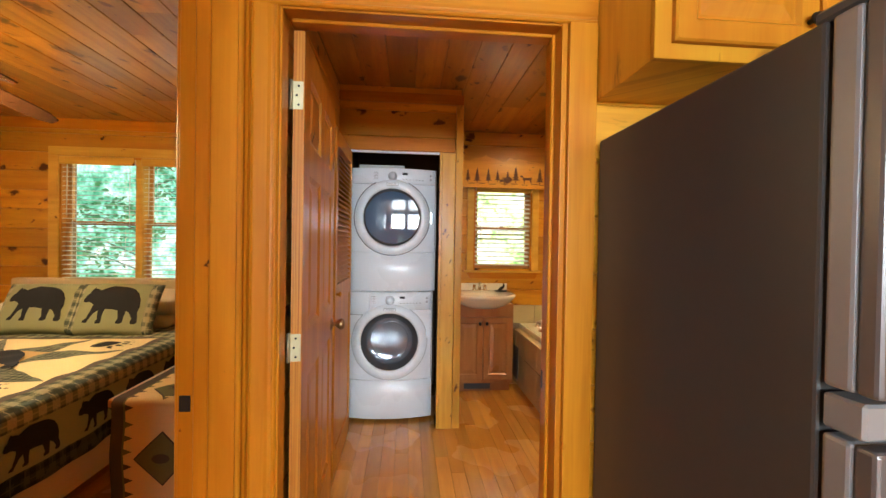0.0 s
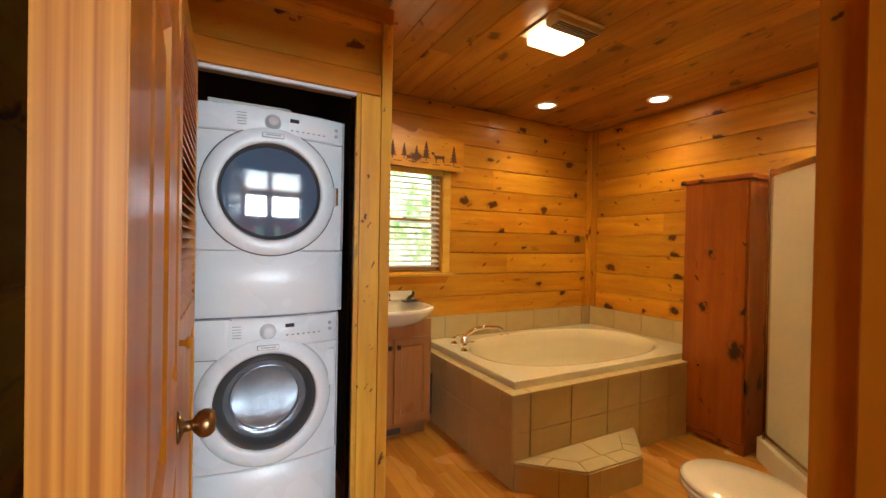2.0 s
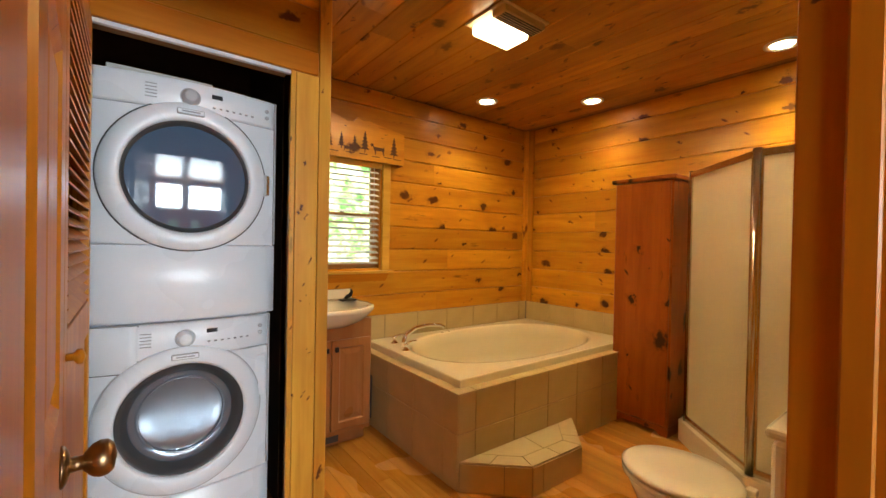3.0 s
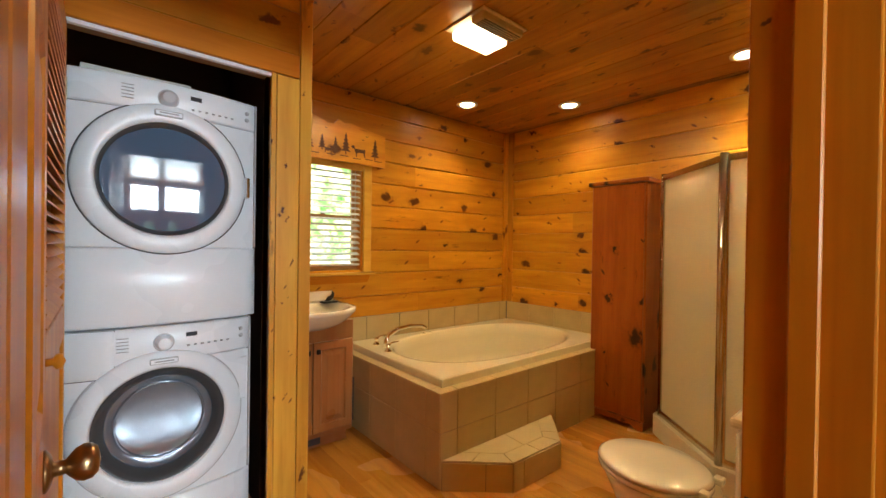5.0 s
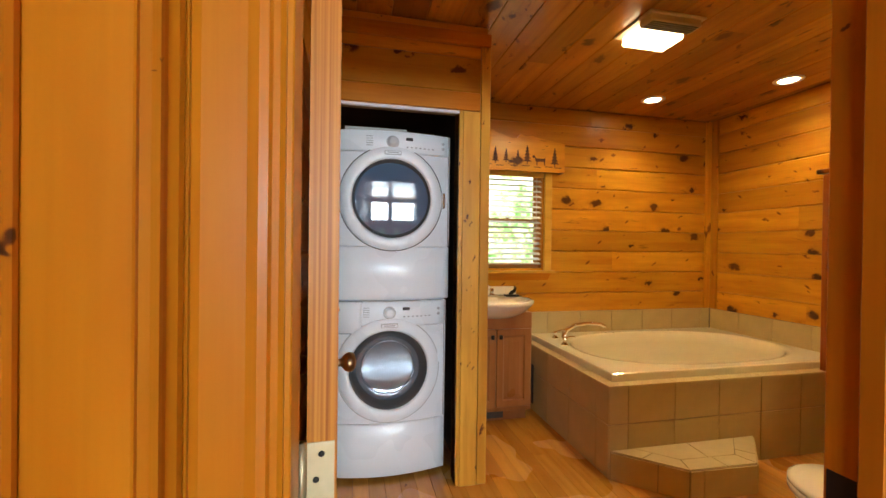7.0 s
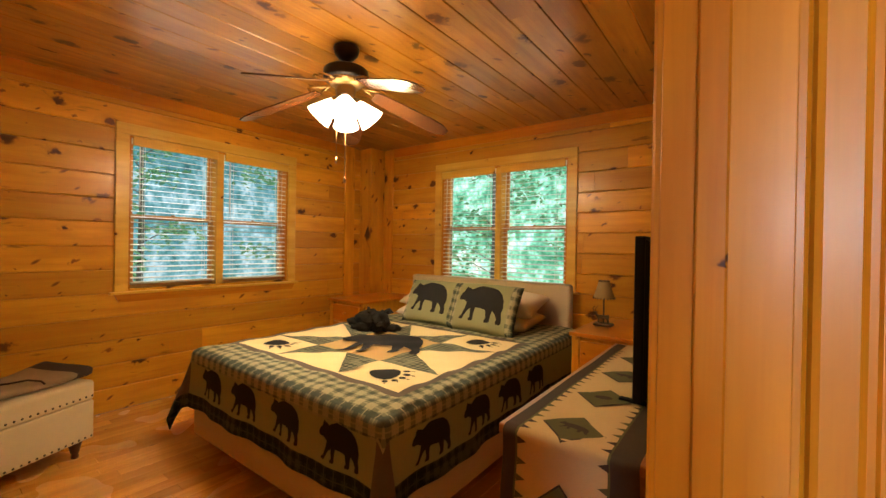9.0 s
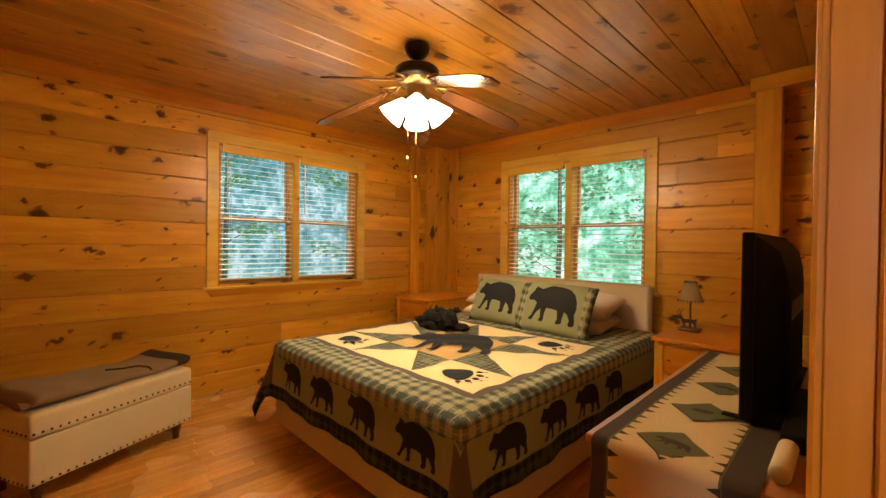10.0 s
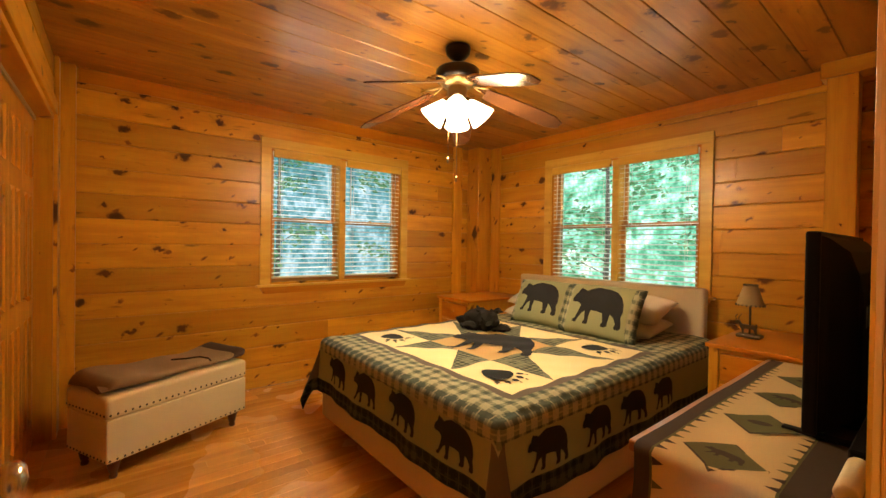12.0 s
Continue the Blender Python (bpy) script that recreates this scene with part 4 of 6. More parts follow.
lp = [basin_loop(0.30, 0.755, 0.9), basin_loop(0.55, 0.765, 1.0), basin_loop(0.78, 0.800, 1.0), basin_loop(0.93, 0.842), basin_loop(0.985, 0.862), basin_loop(1.0, 0.868), basin_loop(1.0, 0.884), basin_loop(0.985, 0.890), basin_loop(0.86, 0.888, 0.5), basin_loop(0.80, 0.870, 0.42), basin_loop(0.62, 0.80, 0.3), basin_loop(0.2, 0.775, 0.1)]
for a, b in zip(lp, lp[1:]):
    for i in range(len(a)):
        j = (i + 1) % len(a)
        bm.faces.new([a[i], a[j], b[j], b[i]]).smooth = True
bm.faces.new(lp[0][::-1])
bm.faces.new(lp[-1])
basin = thing("wash_basin", "white bow-front china basin on the vanity", "sink")
part("bowl", bm, CHINA, basin)
part("backsplash", box(0.50, 1.075, 3.965, 3.992, 0.886, 0.955, 0.006, 2), CHINA, basin)
tap = thing("basin_faucet", "chrome two-handle faucet on the basin", "faucet", (0.79, 3.90, 0.888))
part("base", box(-0.075, 0.075, -0.025, 0.025, 0, 0.012, 0.004), CHROME, tap)
part("spout", tube([(0, 0, 0.01), (0, 0, 0.06), (0, -0.03, 0.085), (0, -0.09, 0.075)], [0.015, 0.013, 0.011, 0.010], 10), CHROME, tap)
for s_ in (-0.052, 0.052):
    part("handle", lathe([(0, 0.01), (0.018, 0.01), (0.013, 0.03), (0.017, 0.045), (0.012, 0.058), (0, 0.06)], (s_, 0, 0), 14), CHROME, tap)
soap = thing("soap_holder", "small black soap holder on the basin", "soap dish", (0.985, 3.84, 0.889))
part("dish", box(-0.055, 0.055, -0.03, 0.03, 0, 0.014, 0.004), BLACK_IRON, soap)
part("ornament", tube([(-0.02, 0, 0.012), (0.0, 0, 0.030), (0.02, 0, 0.040), (0.03, 0, 0.062), (0.022, 0, 0.078)], [0.010, 0.016, 0.015, 0.010, 0.006], 8), BLACK_IRON, soap)

# ---- tall cabinet ----
RED_PINE = wood("reddish_pine", "z", (0.42, 0.118, 0.012), (0.27, 0.062, 0.006), knots=4.2, knot_size=0.2, knot=(0.045, 0.010, 0.003), rough=0.32, spread=0.05)
tc = thing("linen_cabinet", "tall reddish-brown pine linen cabinet with one door", "cabinet")
CX0, CX1, CY0, CY1 = 2.715, 2.985, 2.470, 2.885
part("body", box(CX0, CX1, CY0, CY1, 0.06, 1.765, 0.003), RED_PINE, tc)
part("crown", box(CX0 - 0.030, CX1, CY0 - 0.022, CY1 + 0.022, 1.765, 1.795, 0.008, 2), RED_PINE, tc)
part("door", box(CX0 - 0.018, CX0 - 0.001, CY0 + 0.012, CY1 - 0.012, 0.075, 1.755, 0.003), RED_PINE, tc)
sc = [(CY0, 0.062), (CY0, 0.0), (CY0 + 0.05, 0.0), (CY0 + 0.09, 0.03), (CY0 + 0.15, 0.022), (CY0 + 0.207, 0.035), (CY1 - 0.15, 0.022), (CY1 - 0.09, 0.03), (CY1 - 0.05, 0.0), (CY1, 0.0), (CY1, 0.062)]
part("base_board", prism(sc, axes((CX0 - 0.012, 0, 0), Y, Z, X), 0.018), RED_PINE, tc)
part("base_side", box(CX0, CX1, CY0, CY0 + 0.018, 0.0, 0.06), RED_PINE, tc)
part("base_back", box(CX1 - 0.02, CX1, CY0 + 0.02, CY1, 0.0, 0.06), RED_PINE, tc)

# ---- shower ----
FROST = Nodes("obscure_shower_glass")
_t = FROST.add("ShaderNodeTexCoord")
_b = FROST.add("ShaderNodeBump")
_b.inputs["Strength"].default_value, _b.inputs["Distance"].default_value = 0.5, 0.004
FROST.link(FROST.noise(_t.outputs["Object"], 70.0, 2), _b.inputs["Height"])
_clear, _milk, _gloss = FROST.add("ShaderNodeBsdfTransparent"), FROST.add("ShaderNodeBsdfTranslucent"), FROST.add("ShaderNodeBsdfGlossy")
_milk.inputs["Color"].default_value = (1.0, 0.96, 0.86, 1)
_gloss.inputs["Roughness"].default_value = 0.2
_m1, _m2 = FROST.add("ShaderNodeMixShader"), FROST.add("ShaderNodeMixShader")
_m1.inputs[0].default_value, _m2.inputs[0].default_value = 0.80, 0.06
FROST.link(_b.outputs[0], _milk.inputs["Normal"])
FROST.link(_b.outputs[0], _gloss.inputs["Normal"])
FROST.link(_clear.outputs[0], _m1.inputs[1])
FROST.link(_milk.outputs[0], _m1.inputs[2])
FROST.link(_m1.outputs[0], _m2.inputs[1])
FROST.link(_gloss.outputs[0], _m2.inputs[2])
FROST.link(_m2.outputs[0], FROST.tree.nodes["Material Output"].inputs["Surface"])
FROST = FROST.mat
ALU = plain("brushed_aluminium", (0.56, 0.51, 0.42), 0.24, 1.0, 0.08)
FIBER = plain("cream_fibreglass", (0.80, 0.74, 0.56), 0.3, 0.0, 0.03)
sh = thing("shower_stall", "neo-angle shower with obscure glass and metal frame", "shower")
S0, S1, S2, S3 = (2.985, 2.40), (2.775, 2.385), (2.335, 1.905), (2.335, 1.385)
base = [(2.985, 2.43), (2.76, 2.425), (2.285, 1.92), (2.285, 1.385), (2.985, 1.385)]
part("shower_pan", prism(base, Matrix.Translation((0, 0, 0)), 0.105), FIBER, sh)
bm = bmesh.new()
for (a, b) in zip((base[0], base[1], base[2]), (base[1], base[2], base[3])):
    u = (Vector((*b, 0)) - Vector((*a, 0)))
    add_prism(bm, [(0, 0), (u.length, 0), (u.length, 0.055), (0, 0.055)], axes((a[0], a[1], 0.10), u.normalized(), Vector((-u.y, u.x, 0)).normalized(), Z), 0.035)
part("curb", bm, FIBER, sh)
part("wall_panel", add_box(box(2.983, 2.992, 1.385, 2.42, 0.10, 1.785), 2.30, 2.983, 1.372, 1.384, 0.10, 1.785), FIBER, sh)
STOP = 1.80


def glazed(a, b, name):
    a, b = Vector((*a, 0)), Vector((*b, 0))
    u = (b - a).normalized()
    L = (b - a).length
    w = Vector((-u.y, u.x, 0))
    p = part(name, prism([(0.02, 0.16), (L - 0.02, 0.16), (L - 0.02, STOP - 0.02), (0.02, STOP - 0.02)], axes(a - w * 0.003, u, Z, w), 0.006), FROST, sh)
    for s_ in ((0, 0.028, 0.14, STOP), (L - 0.028, L, 0.14, STOP), (0.028, L - 0.028, 0.137, 0.176), (0.028, L - 0.028, STOP - 0.036, STOP)):
        q = [(s_[0], s_[2]), (s_[1], s_[2]), (s_[1], s_[3]), (s_[0], s_[3])]
        part("frame_bar", prism(q, axes(a - w * 0.013, u, Z, w), 0.026), ALU, p)
    return p


glazed(S0, S1, "fixed_pane")
dp = glazed(S1, S2, "shower_door")
glazed(S2, S3, "fixed_pane")
part("corner_post", lathe([(0, 0.12), (0.023, 0.12), (0.023, STOP + 0.01), (0, STOP + 0.01)], (S2[0], S2[1], 0), 12), ALU, sh)
part("corner_post", lathe([(0, 0.12), (0.017, 0.12), (0.017, STOP + 0.01), (0, STOP + 0.01)], (S1[0], S1[1], 0), 12), ALU, sh)
du = (Vector((*S2, 0)) - Vector((*S1, 0))).normalized()
dw = Vector((du.y, -du.x, 0))
hp = Vector((*S2, 0)) - du * 0.075
part("pull_handle", prism([(-0.022, 0.90), (0.022, 0.90), (0.022, 1.03), (-0.022, 1.03)], axes(hp - dw * 0.045, du, Z, dw), 0.04), ALU, dp, "metal pull handle")

# ---- toilet ----
to = thing("toilet", "white china toilet with its lid down", "toilet", (1.50, 1.38, 0))


def oval(cx_, cy_, rx_, ryf, ryb, z, bm_, n=36):
    out = []
    for i in range(n):
        a = 2 * math.pi * i / n
        s_ = math.sin(a)
        out.append(bm_.verts.new((cx_ + rx_ * math.cos(a), cy_ + (ryf if s_ > 0 else ryb) * s_, z)))
    return out


def skin(bm_, ls, cap0=True, cap1=True):
    for a, b in zip(ls, ls[1:]):
        for i in range(len(a)):
            j = (i + 1) % len(a)
            bm_.faces.new([a[i], a[j], b[j], b[i]]).smooth = True
    if cap0:
        bm_.faces.new(ls[0][::-1])
    if cap1:
        bm_.faces.new(ls[-1])
    return bm_


bm = bmesh.new()
part("bowl", skin(bm, [oval(0, 0.50, rx, rf, rb, z, bm) for rx, rf, rb, z in ((0.115, 0.13, 0.30, 0), (0.108, 0.12, 0.29, 0.05), (0.105, 0.12, 0.28, 0.16), (0.13, 0.16, 0.24, 0.25), (0.168, 0.20, 0.22, 0.34), (0.182, 0.222, 0.215, 0.385))]), CHINA, to)
bm = bmesh.new()
part("seat", skin(bm, [oval(0, 0.515, rx, rf, rb, z, bm) for rx, rf, rb, z in ((0.180, 0.212, 0.20, 0.387), (0.188, 0.220, 0.205, 0.392), (0.188, 0.220, 0.205, 0.404), (0.183, 0.214, 0.20, 0.408))]), CHINA, to)
bm = bmesh.new()
part("lid", skin(bm, [oval(0, 0.515, rx, rf, rb, z, bm) for rx, rf, rb, z in ((0.182, 0.214, 0.20, 0.411), (0.189, 0.221, 0.205, 0.416), (0.188, 0.220, 0.204, 0.426), (0.174, 0.205, 0.19, 0.434), (0.10, 0.12, 0.11, 0.438))]), CHINA, to)
part("tank", box(-0.225, 0.225, 0.005, 0.195, 0.37, 0.74, 0.03, 3), CHINA, to)
part("tank_lid", box(-0.235, 0.235, 0.0, 0.205, 0.742, 0.775, 0.012, 2), CHINA, to)
part("pedestal_back", box(-0.10, 0.10, 0.03, 0.36, 0.0, 0.368, 0.03, 2), CHINA, to)
for s_ in (-0.075, 0.075):
    part("hinge_cap", box(s_ - 0.02, s_ + 0.02, 0.295, 0.330, 0.404, 0.432, 0.006, 2), CHINA, to)

# ---- bathroom ceiling fittings ----
LENS = glow("lit_lens", (1.0, 0.78, 0.45), 9.0)
BULB = glow("lit_bulb", (1.0, 0.84, 0.60), 30.0)
fl = thing("ceiling_fan_light", "square ceiling exhaust fan with a lit lens", "ceiling light")
part("housing", box(1.195, 1.495, 2.600, 2.690, 2.405, 2.449, 0.006), plain("yellowed_plastic", (0.62, 0.52, 0.36), 0.4), fl)
part("flange", box(1.180, 1.51, 2.585, 2.875, 2.438, 2.4495, 0.003), plain("cream_plastic", (0.66, 0.56, 0.40), 0.4), fl)
part("lens", box(1.215, 1.475, 2.695, 2.855, 2.388, 2.438, 0.010, 2), LENS, fl, "glowing frosted lens")
for k in range(5):
    part("grille_slat", box(1.21, 1.48, 2.608 + 0.016 * k, 2.614 + 0.016 * k, 2.401, 2.405), RUBBER, fl)
for lx, ly in SPOTS:
    dl = thing("downlight", "recessed white downlight, switched on", "ceiling light", (lx, ly, CEIL), group="bathroom downlights")
    part("trim_ring", lathe([(0.088, 0.0), (0.088, -0.004), (0.070, -0.010), (0.062, -0.004), (0.056, 0.0)], (0, 0, -0.0005), 32), ENAMEL, dl)
    part("lamp", lathe([(0.056, -0.003), (0.040, -0.008), (0.0, -0.011)], (0, 0, 0), 24), BULB, dl, "glowing lamp")

# ---- windows ----
slat_meshes = {}


def window(name, label, at, rz, width, z0, z1, units, casing=0.085, deep=0.13, blind_tag="", lift=0.0, apron=True, tilt_slats=9):
    """Local x along the wall, y to the outside, the wall's face at y 0, the opening's middle at x 0. units: double-hung sashes side by side."""
    w = thing(name, label, "window", (at[0], at[1], 0), rz, kind="structure")
    h = width / 2
    part("casing", box(-h - casing, -h, -0.020, 0.0, z0 - 0.02, z1, 0.003), PALE_PINE, w)
    part("casing", box(h, h + casing, -0.020, 0.0, z0 - 0.02, z1, 0.003), PALE_PINE, w)
    part("head_casing", box(-h - casing, h + casing, -0.021, 0.0, z1, z1 + casing, 0.003), PALE_PINE, w)
    part("window_sill", box(-h - casing - 0.03, h + casing + 0.03, -0.045, 0.02, z0 - 0.04, z0 - 0.02, 0.004), PALE_PINE, w)
    if apron:
        part("apron", prism([(-h - casing, 0), (-h - casing + 0.03, -0.06), (h + casing - 0.03, -0.06), (h + casing, 0)], axes((0, 0, z0 - 0.04), X, Z, -Y), 0.016), TRIM_W, w)
    part("liner", box(-h - 0.002, -h + 0.016, 0.0, deep, z0 - 0.02, z1, 0.0), TRIM_Z, w)
    part("liner", box(h - 0.016, h + 0.002, 0.0, deep, z0 - 0.02, z1, 0.0), TRIM_Z, w)
    part("liner", box(-h + 0.016, h - 0.016, 0.0, deep, z1 - 0.016, z1 + 0.002, 0.0), TRIM_W, w)
    part("liner", box(-h + 0.016, h - 0.016, 0.02, deep, z0 - 0.022, z0, 0.0), TRIM_W, w)
    mull = 0.060 if units > 1 else 0
    uw = (width - 0.032 - mull * (units - 1)) / units
    zm = z0 + (z1 - z0) * 0.475
    for k in range(units):
        a = -h + 0.016 + k * (uw + mull)
        b = a + uw
        if k:
            part("mullion", box(a - mull, a, -0.012, deep, z0, z1 - 0.016, 0.002), PALE_PINE, w)
        for nm, y, c, d in (("lower_sash", 0.055, z0, zm + 0.018), ("upper_sash", 0.085, zm - 0.018, z1 - 0.016)):
            bm = bmesh.new()
            s_ = 0.036
            add_box(bm, a, a + s_, y, y + 0.028, c, d, 0.002)
            add_box(bm, b - s_, b, y, y + 0.028, c, d, 0.002)
            add_box(bm, a + s_, b - s_, y, y + 0.028, c, c + (0.045 if nm == "lower_sash" else 0.034), 0.002)
            add_box(bm, a + s_, b - s_, y, y + 0.028, d - 0.034, d, 0.002)
            sash = part(nm, bm, SASH, w)
            pane = part("pane", box(a + s_ - 0.004, b - s_ + 0.004, y + 0.012, y + 0.015, c + 0.03, d - 0.03), GLASS, sash)
            pane.visible_shadow = False
            if nm == "lower_sash":
                part("sash_lock", lathe([(0, 0), (0.016, 0), (0.014, 0.010), (0, 0.014)], ((a + b) / 2, y + 0.012, d), 12), AGED_BRASS, sash)
        # blind
        bl = thing("window_blind", "open wooden slat blind at the window", "window blind", group=blind_tag or "slat blinds")
        bl.matrix_world = w.matrix_world @ Matrix.Translation(((a + b) / 2, 0.024, 0))
        hw = uw / 2 - 0.004
        part("valance", box(-hw - 0.002, hw + 0.002, -0.062, -0.048, z1 - 0.080, z1 - 0.006, 0.004), PALE_PINE, bl, "pale pine valance board")
        part("headrail", box(-hw, hw, -0.014, 0.020, z1 - 0.055, z1 - 0.018), BLIND, bl)
        key = round(hw, 3)
        if key not in slat_meshes:
            sm = bmesh.new()
            add_prism(sm, [(-0.023, 0.0), (-0.008, 0.0022), (0.008, 0.0022), (0.023, 0.0), (0.023, -0.0022), (0.008, 0.0), (-0.008, 0.0), (-0.023, -0.0022)], axes((-hw, 0, 0), Y, Z, X), 2 * hw)
            slat_meshes[key] = mesh_of(sm, "slat", BLIND)
        z = z1 - 0.10
        bottom = z0 + 0.03 + lift
        while z > bottom + 0.03:
            ob = new("slat", slat_meshes[key])
            ob.parent = bl
            ob.matrix_basis = pose(0, 0.002, z, tilt_slats)
            z -= 0.0435
        part("bottom_rail", box(-hw, hw, -0.022, 0.024, bottom, bottom + 0.016, 0.004), BLIND, bl)
        for cxx in (-hw * 0.72, hw * 0.72):
            part("ladder_cord", add_box(box(cxx - 0.0012, cxx + 0.0012, -0.024, -0.022, bottom, z1 - 0.06), cxx - 0.0012, cxx + 0.0012, 0.026, 0.028, bottom, z1 - 0.06), BLIND, bl)
        part("tilt_wand", tube([(-hw + 0.05, -0.030, z1 - 0.08), (-hw + 0.05, -0.034, z1 - 0.55)], 0.004, 6), BLIND, bl)
        part("lift_cord", tube([(hw - 0.05, -0.030, z1 - 0.08), (hw - 0.05, -0.033, z1 - 0.62), (hw - 0.05, -0.033, z1 - 0.64)], [0.0016, 0.0016, 0.006], 6), BLIND, bl)
    return w


window("window_1", "pine double window with blinds above the bed", ((WIN_N[0] + WIN_N[1]) / 2, 4.12), 0, WIN_N[1] - WIN_N[0], WIN_N[2], WIN_N[3], 2)
window("window_2", "pine double window with blinds on the side wall", (-4.25, (WIN_W[0] + WIN_W[1]) / 2), 90, WIN_W[1] - WIN_W[0], WIN_W[2], WIN_W[3], 2)
window("window_3", "small pine window with a blind over the vanity", ((WIN_B[0] + WIN_B[1]) / 2, 4.01), 0, WIN_B[1] - WIN_B[0], WIN_B[2], WIN_B[3], 1, casing=0.065, blind_tag="bathroom blind", tilt_slats=24)

# carved valance over the bathroom window
vl = thing("carved_valance", "pine window valance with carved deer and trees", "valance")
VX, VW, VZ, VTOP = 0.60, 0.86, 1.885, 2.14
# a skyline of mountains along the top
peaks = ((1.0, 0.01), (0.86, 0.03), (0.74, 0.045), (0.66, 0.06), (0.60, 0.052), (0.55, 0.072), (0.51, 0.036), (0.46, 0.03), (0.38, 0.055), (0.31, 0.07), (0.27, 0.092), (0.22, 0.066), (0.14, 0.056), (0.09, 0.03), (0.0, 0.04))
crest = [(VX + VW, VZ)] + [(VX + VW * t, VTOP - 0.03 + h) for t, h in peaks] + [(VX, VZ)]
part("board", prism(crest, axes((0, 3.925, 0), X, Z, -Y), 0.018), PINE_RAIL_X, vl)
part("return_end", box(VX + VW - 0.018, VX + VW, 3.926, 3.99, VZ, VTOP - 0.03, 0.002), TRIM_Z, vl)
part("return_end", box(VX, VX + 0.018, 3.926, 3.99, VZ, VTOP - 0.03, 0.002), TRIM_Z, vl)
part("top_board", box(VX + 0.018, VX + VW - 0.018, 3.926, 3.99, VZ + 0.10, VZ + 0.115), TRIM_W, vl)
# carvings are flat shapes, the shade in their cuts put into this colour
CUT_SHADE = plain("carving_shade", (0.11, 0.042, 0.010), 0.7)


def pine_tree(x, z, h):
    out = [(x - 0.004, z), (x + 0.004, z), (x + 0.004, z + 0.15 * h)]
    left = []
    for k in range(5):
        q = 0.15 + 0.17 * k
        wd = 0.26 * h * (1 - k / 5.5)
        out += [(x + wd, z + q * h), (x + wd * 0.35, z + (q + 0.14) * h)]
        left += [(x - wd, z + q * h), (x - wd * 0.35, z + (q + 0.14) * h)]
    return out + [(x, z + 1.05 * h)] + left[::-1] + [(x - 0.004, z + 0.15 * h)]


def deer(x, z, s, flip=1):
    o = [(-0.5, 0.5), (-0.62, 0.62), (-0.55, 0.72), (-0.42, 0.72), (-0.30, 0.52), (0.32, 0.52), (0.42, 0.60), (0.44, 0.44), (0.40, 0.25), (0.44, 0.0), (0.37, 0.0), (0.30, 0.24), (0.26, 0.30), (-0.14, 0.28), (-0.20, 0.22), (-0.19, 0.0), (-0.26, 0.0), (-0.28, 0.24), (-0.36, 0.36), (-0.42, 0.56)]
    return [(x + flip * s * a, z + s * b) for a, b in o]


for tx, tz, th in ((0.86, 1.935, 0.13), (0.95, 1.945, 0.11), (1.05, 1.93, 0.12), (1.13, 1.94, 0.15), (1.37, 1.93, 0.15), (0.75, 1.93, 0.14), (0.66, 1.94, 0.12)):
    part("carved_tree", prism(pine_tree(tx, tz, th), axes((0, 3.9085, 0), X, Z, -Y), 0.002), CUT_SHADE, vl)
part("carved_deer", prism(deer(1.24, 1.935, 0.11), axes((0, 3.9085, 0), X, Z, -Y), 0.002), CUT_SHADE, vl)
part("carved_deer", prism(deer(1.00, 1.93, 0.07, -1), axes((0, 3.9085, 0), X, Z, -Y), 0.002), CUT_SHADE, vl)
for gx in (0.70, 0.80, 0.90, 1.02, 1.12, 1.22, 1.32, 1.40):
    part("carved_grass", box(gx - 0.035, gx + 0.03, 3.9065, 3.9085, 1.922 + 0.004 * math.sin(gx * 40), 1.928 + 0.004 * math.sin(gx * 40)), CUT_SHADE, vl)
for bx, bz in ((0.98, 2.10), (1.30, 2.09), (1.27, 2.06)):
    part("carved_bird", prism([(bx - 0.014, bz + 0.010), (bx, bz), (bx + 0.014, bz + 0.010), (bx, bz + 0.005)], axes((0, 3.9085, 0), X, Z, -Y), 0.002), CUT_SHADE, vl)

# ---- outside ----
n = Nodes("forest_ground")
tcx = n.add("ShaderNodeTexCoord")
n.set(Base_Color=n.ramp(n.noise(tcx.outputs["Object"], 2.0, 5), (0.35, (0.05, 0.07, 0.025)), (0.6, (0.12, 0.10, 0.05))), Roughness=0.9)
solid("ground", box(-300, 300, -300, 300, -0.7, -0.6), n.mat, "leafy forest floor outside the cabin", "ground", kind="structure")


def foliage_backdrop(name, verts, bright, green):
    """A glowing sheet coloured like distant sunlit woods, out of focus."""
    n = Nodes(name)
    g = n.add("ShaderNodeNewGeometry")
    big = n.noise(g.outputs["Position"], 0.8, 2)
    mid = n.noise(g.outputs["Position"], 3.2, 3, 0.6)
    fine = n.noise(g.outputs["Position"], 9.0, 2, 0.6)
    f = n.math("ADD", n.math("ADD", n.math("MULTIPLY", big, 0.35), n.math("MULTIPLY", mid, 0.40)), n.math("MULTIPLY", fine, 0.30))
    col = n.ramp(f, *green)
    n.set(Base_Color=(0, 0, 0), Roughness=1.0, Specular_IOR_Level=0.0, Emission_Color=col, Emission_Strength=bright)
    bm = bmesh.new()
    bm.faces.new([bm.verts.new(v) for v in verts])
    ob = solid(name, bm, n.mat, "glowing sheet painted as sunlit green woods outside the windows", "backdrop", kind="structure")
    ob.visible_shadow = False
    return ob


